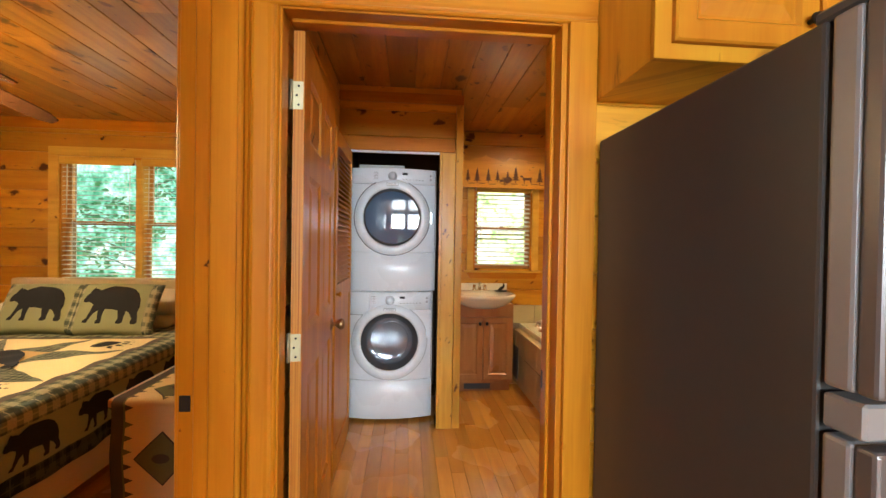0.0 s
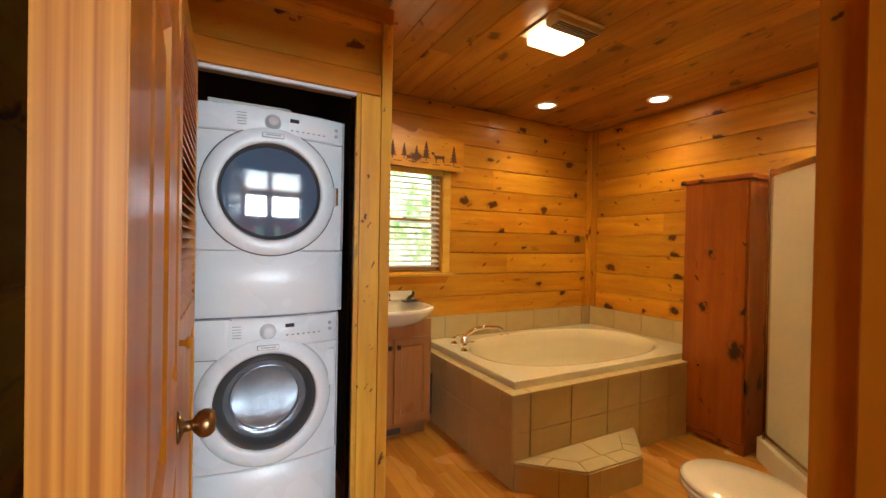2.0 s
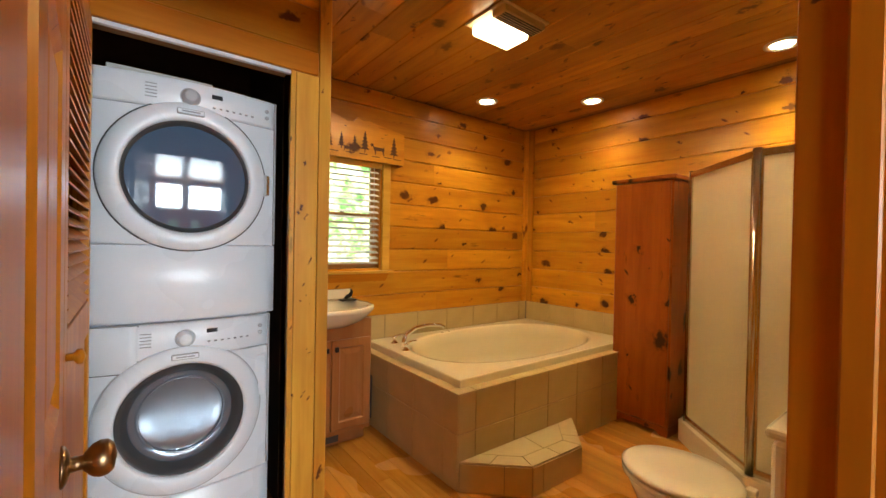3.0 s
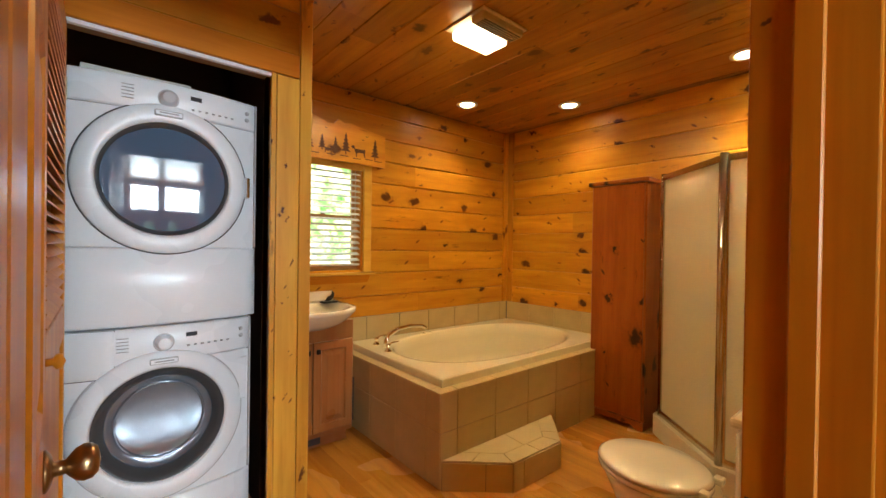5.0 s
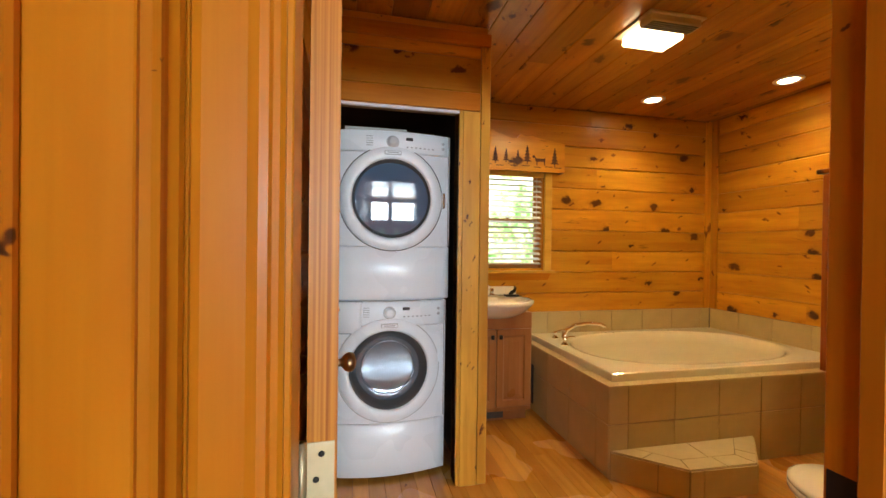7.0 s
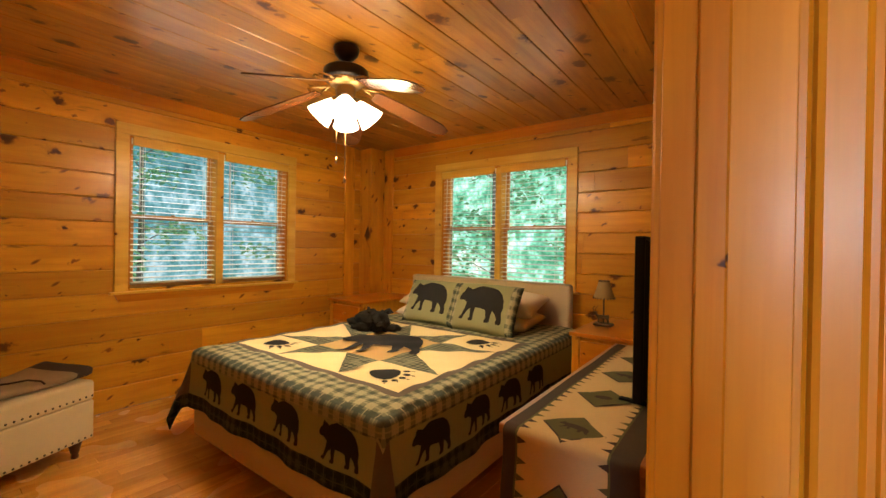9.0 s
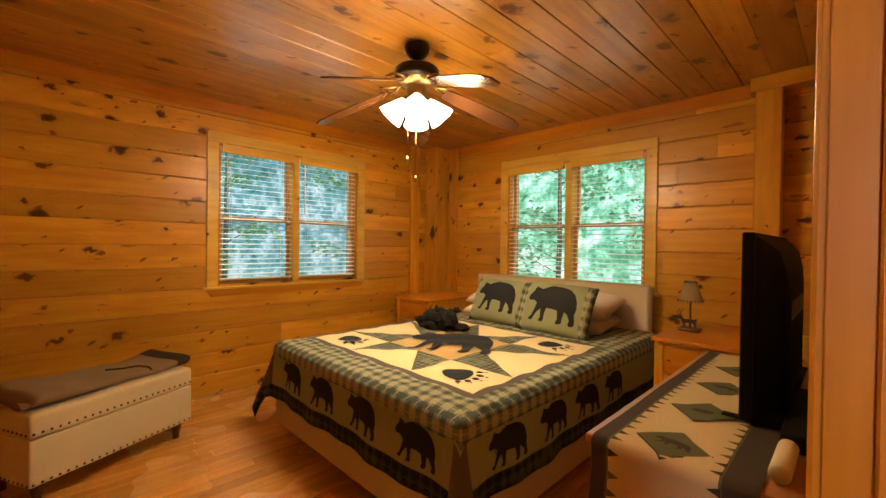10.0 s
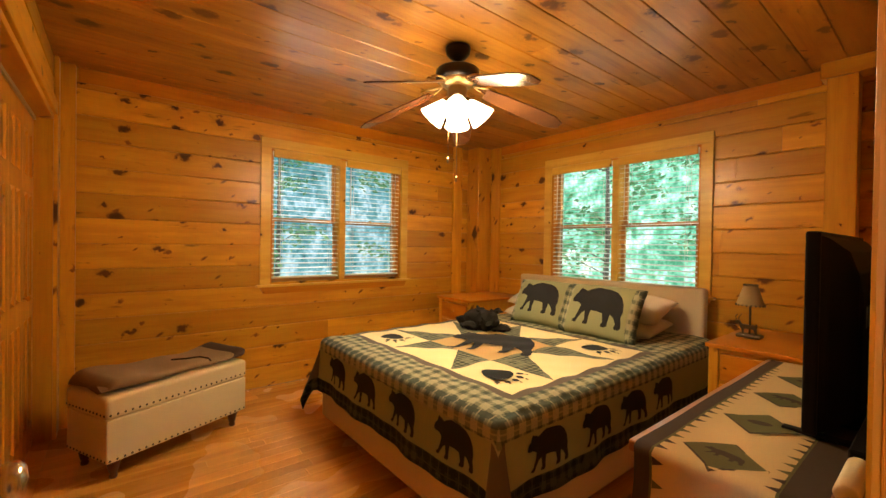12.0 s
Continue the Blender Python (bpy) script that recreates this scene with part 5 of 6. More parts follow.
# leaf shade, sunlight and sky gaps are all put into these colours
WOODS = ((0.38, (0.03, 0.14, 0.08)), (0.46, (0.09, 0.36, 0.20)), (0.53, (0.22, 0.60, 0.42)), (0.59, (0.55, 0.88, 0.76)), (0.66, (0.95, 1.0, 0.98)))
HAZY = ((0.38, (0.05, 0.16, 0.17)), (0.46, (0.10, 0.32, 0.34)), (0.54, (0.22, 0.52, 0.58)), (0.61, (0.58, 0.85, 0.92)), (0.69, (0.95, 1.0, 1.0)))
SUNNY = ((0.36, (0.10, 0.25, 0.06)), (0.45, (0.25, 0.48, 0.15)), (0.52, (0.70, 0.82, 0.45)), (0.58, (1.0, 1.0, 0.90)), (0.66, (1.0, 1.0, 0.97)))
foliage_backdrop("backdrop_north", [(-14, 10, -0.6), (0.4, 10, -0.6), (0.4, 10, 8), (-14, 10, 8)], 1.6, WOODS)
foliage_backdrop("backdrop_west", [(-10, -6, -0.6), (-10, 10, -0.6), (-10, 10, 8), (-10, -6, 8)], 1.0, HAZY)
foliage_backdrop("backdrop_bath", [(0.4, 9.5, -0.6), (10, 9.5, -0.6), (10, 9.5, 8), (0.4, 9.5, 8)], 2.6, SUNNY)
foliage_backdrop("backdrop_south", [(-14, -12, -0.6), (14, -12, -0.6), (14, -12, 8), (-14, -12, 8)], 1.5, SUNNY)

# saplings close outside the bedroom windows: a trunk, limbs and loose leaves
BARK = plain("grey_bark", (0.16, 0.15, 0.12), 0.9, 0.0, 0.3, 30.0, 0.4)
nl = Nodes("green_leaf")
gl = nl.add("ShaderNodeNewGeometry")
nl.set(Base_Color=nl.ramp(gl.outputs["Random Per Island"], (0.0, (0.06, 0.20, 0.09)), (0.6, (0.14, 0.36, 0.17)), (1.0, (0.34, 0.55, 0.30))), Roughness=0.5, Transmission_Weight=0.0, Subsurface_Weight=0.0)
tr_ = nl.add("ShaderNodeBsdfTranslucent")
tr_.inputs["Color"].default_value = (0.30, 0.65, 0.30, 1)
mx_ = nl.add("ShaderNodeMixShader")
mx_.inputs[0].default_value = 0.5
nl.link(nl.bsdf.outputs[0], mx_.inputs[1])
nl.link(tr_.outputs[0], mx_.inputs[2])
nl.link(mx_.outputs[0], nl.tree.nodes["Material Output"].inputs["Surface"])


def sapling(x, y, seed, height=5.0, leaves=1400):
    rnd = random.Random(seed)
    d = thing("tree", "young broadleaf tree with sunlit green leaves", "tree", (x, y, -0.6), group="trees outside the windows")
    part("trunk", tube([(0, 0, 0), (0.04, 0.02, height * 0.4), (-0.03, 0.05, height)], [0.06, 0.045, 0.012], 8), BARK, d)
    bm = bmesh.new()
    lb = bmesh.new()
    for k in range(16):
        z = height * (0.22 + 0.045 * k)
        a = rnd.uniform(0, 2 * math.pi)
        L = rnd.uniform(0.7, 1.5) * (1.1 - k / 30)
        tip = Vector((L * math.cos(a), L * math.sin(a), z + rnd.uniform(-0.1, 0.35)))
        root = Vector((0, 0.02, z - 0.15))
        add_tube(lb, [root, (root + tip) / 2 + Vector((0, 0, 0.08)), tip], [0.012, 0.007, 0.003], 5)
        for q in range(leaves // 16):
            t = rnd.uniform(0.25, 1.05)
            p = root.lerp(tip, t) + Vector((rnd.gauss(0, 0.16), rnd.gauss(0, 0.16), rnd.gauss(0, 0.09)))
            s_ = rnd.uniform(0.035, 0.075)
            m = Matrix.Translation(p) @ Euler((rnd.gauss(0, 0.5), rnd.gauss(0, 0.5), rnd.uniform(0, 6.3))).to_matrix().to_4x4()
            vs_ = [bm.verts.new(m @ Vector(c)) for c in ((0, -s_, 0), (s_ * 0.55, -s_ * 0.1, s_ * 0.12), (0, s_ * 1.2, -s_ * 0.1), (-s_ * 0.55, -s_ * 0.1, s_ * 0.12))]
            bm.faces.new([vs_[0], vs_[1], vs_[2]])
            bm.faces.new([vs_[0], vs_[2], vs_[3]])
    part("limbs", lb, BARK, d)
    crown = new("crown", bpy.data.meshes.new("crown"))
    bm.to_mesh(crown.data)
    bm.free()
    crown.data.materials.append(nl.mat)
    crown.parent = d
    crown["kind"] = "stuff"


for k, (tx, ty) in enumerate(((-4.3, 7.2), (-0.3, 7.0), (-2.9, 9.2), (-7.6, 0.6), (-7.4, 4.9), (-9.2, 3.1))):
    sapling(tx, ty, 50 + k)

# ---- kitchen end of the hall ----
CHARCOAL = plain("charcoal_painted_steel", (0.050, 0.045, 0.042), 0.42, 0.1, 0.10, 25.0, 0.06)
STAINLESS = plain("dark_stainless_steel", (0.14, 0.13, 0.13), 0.34, 0.45, 0.06)
fr = thing("refrigerator", "tall charcoal refrigerator with dark stainless doors", "refrigerator")
part("body", box(0.668, 1.50, 0.537, 1.215, 0.03, 1.655, 0.006, 2), CHARCOAL, fr)
SILVER = plain("silver_door_edge", (0.26, 0.26, 0.27), 0.35, 0.3, 0.05)
for a, b in ((0.06, 1.080), (1.145, 1.655)):
    d = part("door", box(0.670, 1.50, 0.462, 0.490, a, b, 0.006, 2), STAINLESS, fr, "dark brushed stainless door")
    part("door_edge", box(0.668, 1.50, 0.491, 0.530, a, b, 0.006, 2), SILVER, d)
    z = 1.02 if a < 0.5 else 1.20
    part("handle", tube([(0.78, 0.464, z), (0.78, 0.41, z), (1.40, 0.41, z), (1.40, 0.464, z)], 0.013, 10), STAINLESS, d)
part("middle_rail", box(0.668, 1.50, 0.475, 0.53, 1.088, 1.136, 0.004), SILVER, fr, "bright metal strip between the doors")
part("hinge_cover", box(0.672, 0.75, 0.47, 0.56, 1.655, 1.675, 0.005), RUBBER, fr)
for xx in (0.72, 1.45):
    for yy in (0.58, 1.16):
        part("foot", lathe([(0, 0), (0.02, 0), (0.02, 0.03), (0, 0.03)], (xx, yy, 0), 10), RUBBER, fr)
uc = thing("wall_cabinet", "honey pine wall cabinet above the refrigerator", "cabinet")
part("body", box(0.668, 1.50, 0.957, 1.244, 1.785, 2.38, 0.002), PINE_POST, uc)
part("face_frame", box(0.666, 1.50, 0.938, 0.957, 1.783, 2.38, 0.002), PINE_POST, uc)
for a, b in ((0.708, 1.075), (1.085, 1.46)):
    bm = bmesh.new()
    ls = []
    for inset, dy in [(0.0, 0.0), (0.0, -0.014), (0.005, -0.019), (0.050, -0.019), (0.058, -0.010), (0.066, -0.010), (0.098, -0.018)]:
        ls.append([bm.verts.new((xx, 0.938 + dy, zz)) for xx, zz in ((a + inset, 1.82 + inset), (b - inset, 1.82 + inset), (b - inset, 2.35 - inset), (a + inset, 2.35 - inset))])
    for l0, l1 in zip(ls, ls[1:]):
        for i in range(4):
            bm.faces.new([l0[i], l0[(i + 1) % 4], l1[(i + 1) % 4], l1[i]])
    bm.faces.new(ls[-1])
    dr = part("door", bm, DOOR_PINE, uc)
    part("knob", lathe([(0, 0), (0.006, 0), (0.006, 0.012), (0.015, 0.018), (0.013, 0.026), (0, 0.030)], ((b - 0.03) if a < 1 else (a + 0.03), 0.919, 1.88), 14, FRONT), BLACK_IRON, dr, "small black knob")

# ---- bedroom structure ----
bp = thing("corner_post", "square knotty pine corner post of the bedroom", "post", kind="structure")
part("post", box(-4.249, -4.05, 3.90, 4.119, 0, CEIL - 0.001, 0.004), PINE_POST, bp)
part("corner_board", box(-4.249, -4.228, 3.66, 3.80, 0, CEIL - 0.001, 0.003), PINE_POST, bp)
part("corner_board", box(-4.03, -3.89, 4.098, 4.119, 0, CEIL - 0.001, 0.003), PINE_POST, bp)
bp2 = thing("wall_post", "square knotty pine post against the bedroom wall", "post", kind="structure")
part("post", box(-1.0, -0.855, 3.985, 4.119, 0, CEIL - 0.10, 0.004), PINE_POST, bp2)
part("beam_end", box(-1.03, -0.536, 3.975, 4.119, CEIL - 0.099, CEIL - 0.001, 0.004), PINE_RAIL_X, bp2)
bp3 = thing("corner_post", "knotty pine corner boards of the bedroom", "post", kind="structure")
part("corner_board", box(-4.249, -4.20, 0.201, 0.30, 0, CEIL - 0.001, 0.004), PINE_POST, bp3)
part("corner_board", box(-4.199, -4.10, 0.201, 0.225, 0, CEIL - 0.001, 0.004), PINE_POST, bp3)
bp4 = thing("corner_trim", "pine corner boards behind the bathtub", "trim", kind="structure")
part("corner_board", box(2.935, 2.999, 3.985, 4.0095, 0.736, CEIL - 0.001, 0.003), PINE_POST, bp4)
part("corner_board", box(2.980, 2.9995, 3.92, 3.984, 0.736, CEIL - 0.001, 0.003), PINE_POST, bp4)
cr = thing("ceiling_trim", "pine boards along the tops of the walls", "trim", kind="structure")
part("trim_board", box(-3.88, -1.04, 4.104, 4.119, CEIL - 0.10, CEIL - 0.001, 0.003), TRIM_W, cr)
part("trim_board", box(-4.249, -4.234, 0.31, 3.65, CEIL - 0.10, CEIL - 0.001, 0.003), TRIM_W, cr)

# closet doors in the south wall and the bedroom door
cf = thing("closet_opening", "pine lined opening of the bedroom closet", "door frame", kind="structure")
part("jamb", box(-4.06, -4.012, -0.02, 0.207, 0, 2.022, 0.002), PINE_POST, cf)
part("jamb", box(-2.528, -2.48, -0.02, 0.207, 0, 2.022, 0.002), PINE_POST, cf)
part("head_jamb", box(-4.06, -2.48, -0.02, 0.207, 2.023, 2.06, 0.002), PINE_RAIL_X, cf)
part("casing", box(-4.099, -4.03, 0.2005, 0.226, 0, 2.06, 0.003), PINE_POST, cf)
part("head_casing", box(-4.099, -2.44, 0.2005, 0.222, 2.062, 2.15, 0.003), PINE_RAIL_X, cf)
part("door_track", box(-4.015, -2.525, 0.10, 0.13, 2.000, 2.021), STEEL, cf, "dark metal door track")
# unseen sheet behind the closed leaves, shade put into its colour
part("closet_back", box(-4.1, -2.4, -0.05, -0.03, 0, 2.2), CLOSET_SHADE, cf)
quad = [(a, b, c, d) for c, d in ((0.16, 0.80), (0.92, 1.52), (1.62, 1.88)) for a, b in ((0.06, 0.165), (0.205, 0.31))]
for k in range(4):
    cd = panel_door("door_closet_leaf", "pale pine panelled bifold closet door, closed", 0.367, 1.985, (-4.008 + 0.370 * k, 0.085, 0.012), 0, quad)
    if k in (0, 2):
        part("knob", lathe([(0, 0), (0.007, 0), (0.007, 0.012), (0.016, 0.018), (0.015, 0.028), (0, 0.032)], (0.34, 0.035, 0.93), 14, Matrix.Rotation(radians(-90), 4, "X")), DOOR_PINE, cd)
bd = panel_door("door_bedroom", "glossy honey pine six-panel bedroom door standing open", 0.795, 1.995, (-0.558, 0.362, 0.008), 180.5, six)
part("door_knob", lathe(knob_prof, (0.735, 0.0, 0.93), 20, Matrix.Rotation(radians(90), 4, "X")), plain("satin_nickel", (0.62, 0.58, 0.50), 0.25, 1.0), bd, "satin nickel knob")

# ---- fabrics ----
def cloth(name, colour, colour2=None, scale=220.0, rough=0.85, bump=0.25):
    n = Nodes(name)
    tc = n.add("ShaderNodeTexCoord")
    a = n.noise(tc.outputs["Object"], scale, 2)
    b = n.noise(tc.outputs["Object"], 9.0, 3)
    c2 = colour2 or tuple(0.8 * v for v in colour)
    n.set(Base_Color=n.mix("MIX", n.math("ADD", n.math("MULTIPLY", a, 0.5), n.math("MULTIPLY", b, 0.4)), colour, c2), Roughness=rough, Specular_IOR_Level=0.15)
    n.bump(n.math("ADD", n.math("MULTIPLY", a, 0.4), b), bump, 0.004)
    return n.mat


def plaid(name, base, dark, light, pitch=0.064):
    """Woven checks: broad and narrow bands along all three axes."""
    n = Nodes(name)
    tc = n.add("ShaderNodeTexCoord")
    s = n.add("ShaderNodeSeparateXYZ")
    n.link(tc.outputs["Object"], s.inputs[0])
    total = None
    thin = None
    for o in s.outputs:
        f = n.math("FRACT", n.math("ADD", n.math("DIVIDE", o, pitch), 50.0))
        broad = n.math("LESS_THAN", f, 0.42)
        line = n.math("LESS_THAN", n.math("ABSOLUTE", n.math("SUBTRACT", f, 0.72)), 0.05)
        total = broad if total is None else n.math("ADD", total, broad)
        thin = line if thin is None else n.math("MAXIMUM", thin, line)
    weave = n.noise(tc.outputs["Object"], 260.0, 2)
    col = n.ramp(n.math("DIVIDE", total, 3.0), (0.0, light), (0.34, base), (0.70, dark))
    col = n.mix("MIX", n.math("MULTIPLY", thin, 0.7), col, light)
    col = n.mix("MULTIPLY", 0.35, col, n.ramp(weave, (0.3, 0.4), (0.7, 1.0)))
    n.set(Base_Color=col, Roughness=0.9, Specular_IOR_Level=0.15)
    n.bump(n.math("ADD", weave, n.noise(tc.outputs["Object"], 12.0, 2)), 0.3, 0.004)
    return n.mat


CREAM = cloth("cream_cotton", (0.82, 0.69, 0.40), (0.72, 0.59, 0.31))
TAN = cloth("tan_cotton", (0.55, 0.36, 0.15), (0.47, 0.30, 0.12))
SAGE = cloth("sage_cotton", (0.30, 0.305, 0.165), (0.235, 0.24, 0.13))
GREYBROWN = cloth("grey_brown_binding", (0.13, 0.105, 0.085))
BLACK_CLOTH = cloth("black_applique", (0.017, 0.017, 0.019), (0.026, 0.025, 0.026))
PLAID = plaid("green_cream_plaid", (0.185, 0.195, 0.13), (0.065, 0.082, 0.065), (0.38, 0.36, 0.235), 0.072)
PLAID_DARK = plaid("dark_green_plaid", (0.030, 0.042, 0.036), (0.012, 0.018, 0.017), (0.075, 0.085, 0.06), 0.06)
LINEN = cloth("beige_linen", (0.55, 0.42, 0.26), (0.47, 0.36, 0.215), 350.0)
LINEN_PALE = cloth("pale_linen", (0.62, 0.52, 0.33), (0.54, 0.45, 0.28), 350.0)
WHITE_COTTON = cloth("white_pillowcase", (0.66, 0.58, 0.46), (0.58, 0.50, 0.39), 300.0)
BEAR = [(0.0, .40), (.03, .46), (.08, .50), (.10, .56), (.13, .60), (.16, .57), (.20, .57), (.26, .54), (.34, .58), (.45, .62), (.58, .61), (.70, .60), (.82, .57), (.92, .50), (.98, .40), (1.0, .28), (.98, .18), (1.0, .10), (1.0, .03), (.97, 0), (.90, 0), (.89, .03), (.91, .08), (.86, .16), (.80, .20), (.78, .10), (.77, .02), (.73, 0), (.66, 0), (.66, .03), (.69, .07), (.66, .20), (.55, .22), (.44, .22), (.42, .12), (.42, .03), (.40, 0), (.32, 0), (.32, .03), (.35, .06), (.33, .20), (.27, .16), (.20, .06), (.17, .01), (.09, .02)]
BEAR += [(.10, .05), (.15, .08), (.20, .20), (.22, .30), (.17, .33), (.12, .35), (.06, .345), (.01, .36)]


def applique(name, outline, where, mat, parent, cell=0.04):
    """A flat outline cut along a grid and laid on a surface: where(u, v) gives the place."""
    bm = bmesh.new()
    bm.faces.new([bm.verts.new((u, v, 0)) for u, v in outline])
    bmesh.ops.triangulate(bm, faces=bm.faces)
    us, vs = [p[0] for p in outline], [p[1] for p in outline]
    for axis, lo_, hi_ in ((0, min(us), max(us)), (1, min(vs), max(vs))):
        k = math.ceil(lo_ / cell)
        while k * cell < hi_:
            co, no = [0, 0, 0], [0, 0, 0]
            co[axis], no[axis] = k * cell, 1
            bmesh.ops.bisect_plane(bm, geom=[*bm.verts, *bm.edges, *bm.faces], plane_co=co, plane_no=no)
            k += 1
    for v in bm.verts:
        v.co = where(v.co.x, v.co.y)
    for f in bm.faces:
        f.smooth = True
    return part(name, bm, mat, parent)


def ellipse(cx_, cy_, rx_, ry_, n=14, turn=0.0):
    return [(cx_ + rx_ * math.cos(2 * math.pi * i / n) * math.cos(turn) - ry_ * math.sin(2 * math.pi * i / n) * math.sin(turn), cy_ + rx_ * math.cos(2 * math.pi * i / n) * math.sin(turn) + ry_ * math.sin(2 * math.pi * i / n) * math.cos(turn)) for i in range(n)]


# ---- bed ----
bed = thing("bed", "upholstered beige linen platform bed", "bed")
BX0, BX1, BY0, BY1, BT = -3.245, -1.575, 1.675, 3.96, 0.615
part("base", box(BX0 - 0.015, BX1 + 0.015, BY0 - 0.018, BY1, 0.06, 0.36, 0.02, 2), LINEN, bed)
part("headboard", box(-3.44, -1.645, 3.965, 4.055, 0.06, 0.972, 0.025, 3), LINEN, bed)
for fx in (BX0 + 0.12, BX1 - 0.12):
    for fy in (BY0 + 0.12, 3.85):
        part("foot", box(fx - 0.03, fx + 0.03, fy - 0.03, fy + 0.03, 0, 0.06), RUBBER, bed)
part("mattress", box(BX0 + 0.03, BX1 - 0.03, BY0 + 0.03, BY1, 0.36, BT - 0.012, 0.04, 3), WHITE_COTTON, bed)

quilt = thing("quilt", "patchwork quilt with black bears and green plaid borders", "quilt")
DROP = 0.375


def drape(u, v, lift=0.0):
    """Place of a point of the quilt: u across and v along are lengths on the cloth, those past the edge hang down."""
    ox = max(BX0 - u, 0) + max(u - BX1, 0)
    oy = max(BY0 - v, 0)
    x, y = min(max(u, BX0), BX1), max(v, BY0)
    r = 0.035
    sgn = -1 if u < BX0 else 1
    down = math.hypot(ox, oy) if ox and oy else ox + oy
    if ox and oy:
        nx, ny = sgn * ox / down, -oy / down
    else:
        nx, ny = (sgn if ox else 0), (-1 if oy else 0)
    if not down:
        puff = 0.006 * math.sin(u * 21) * math.sin(v * 23)
        edge = min(u - BX0, BX1 - u, v - BY0)
        z = BT + puff - (0.012 * (1 - edge / 0.05) ** 2 if edge < 0.05 else 0)
        return Vector((x, y, z + lift))
    turn = min(down / r, math.pi / 2)
    out = r * math.sin(turn)
    z = BT - 0.012 - r * (1 - math.cos(turn)) - max(0, down - r * math.pi / 2)
    k = max(0, down - 0.08) / DROP
    along = v if ox and not oy else u
    wave = 0.014 * k * math.sin(along * 9.0 + 1.0) + 0.008 * k * math.sin(along * 23.0) + 0.02 * k
    if ox and oy:
        wave += 0.07 * k * (4 * abs(nx * ny)) ** 0.5
    out += wave + lift
    return Vector((x + nx * out, y + ny * out, z + (lift if turn < 0.8 else 0)))


PX0, PX1, PY0, PY1 = -3.165, -1.70, 1.895, 3.13
us = sorted({round(BX0 - DROP + i * (BX1 - BX0 + 2 * DROP) / 110, 4) for i in range(111)} | {BX0, BX1, PX0, PX1, PX0 - 0.045, PX1 + 0.045, BX0 - 0.10, BX1 + 0.10, BX0 - 0.29, BX1 + 0.29})
vs = sorted({round(BY0 - DROP + i * (3.93 - BY0 + DROP) / 110, 4) for i in range(111)} | {BY0, PY0, PY1, PY0 - 0.045, PY1 + 0.045, BY0 - 0.10, BY0 - 0.29})
bm = bmesh.new()
grid = [[bm.verts.new(drape(u, v)) for v in vs] for u in us]
for i in range(len(us) - 1):
    for j in range(len(vs) - 1):
        u, v = (us[i] + us[i + 1]) / 2, (vs[j] + vs[j + 1]) / 2
        f = bm.faces.new([grid[i][j], grid[i + 1][j], grid[i + 1][j + 1], grid[i][j + 1]])
        f.smooth = True
        ox = max(BX0 - u, 0) + max(u - BX1, 0)
        oy = max(BY0 - v, 0)
        down = max(ox, oy)
        if PX0 < u < PX1 and PY0 < v < PY1:
            k = 0
        elif PX0 - 0.045 < u < PX1 + 0.045 and PY0 - 0.045 < v < PY1 + 0.045:
            k = 1
        elif down < 0.10:
            k = 2
        elif down < 0.29:
            k = 3 if not (ox and oy) else 1
        else:
            k = 4
        f.material_index = k
qs = part("quilt_sheet", bm, [CREAM, GREYBROWN, PLAID, SAGE, PLAID_DARK], quilt)
thick = qs.modifiers.new("thick", "SOLIDIFY")
thick.thickness, thick.offset = 0.010, -1


def on_top(u, v):
    return drape(u, v, 0.003)


cx0, cx1, cy0, cy1 = -2.705, -2.13, 2.195, 2.78
applique("centre_patch", [(cx0, cy0), (cx1, cy0), (cx1, cy1), (cx0, cy1)], on_top, TAN, quilt)
mx, my = (cx0 + cx1) / 2, (cy0 + cy1) / 2
GREEN_PATCH = plaid("green_check_patch", (0.075, 0.085, 0.060), (0.035, 0.045, 0.038), (0.22, 0.22, 0.15), 0.035)
for tri in ([(cx0, cy0), (mx, cy0), (cx0, PY0)], [(cx1, cy0), (cx1, PY0), (mx, cy0)], [(cx0, cy1), (cx0, PY1), (mx, cy1)], [(cx1, cy1), (mx, cy1), (cx1, PY1)],
            [(cx0, cy0), (PX0, cy0), (cx0, my)], [(cx0, cy1), (cx0, my), (PX0, cy1)], [(cx1, cy0), (cx1, my), (PX1, cy0)], [(cx1, cy1), (PX1, cy1), (cx1, my)]):
    applique("star_point_patch", tri, on_top, GREEN_PATCH, quilt)
tilt = radians(33)
applique("bear_patch", [(mx + (a - 0.5) * 0.58 * math.cos(tilt) - (b - 0.3) * 0.86 * math.sin(tilt), my + (a - 0.5) * 0.58 * math.sin(tilt) + (b - 0.3) * 0.86 * math.cos(tilt)) for a, b in BEAR], lambda u, v: drape(u, v, 0.012), BLACK_CLOTH, quilt)
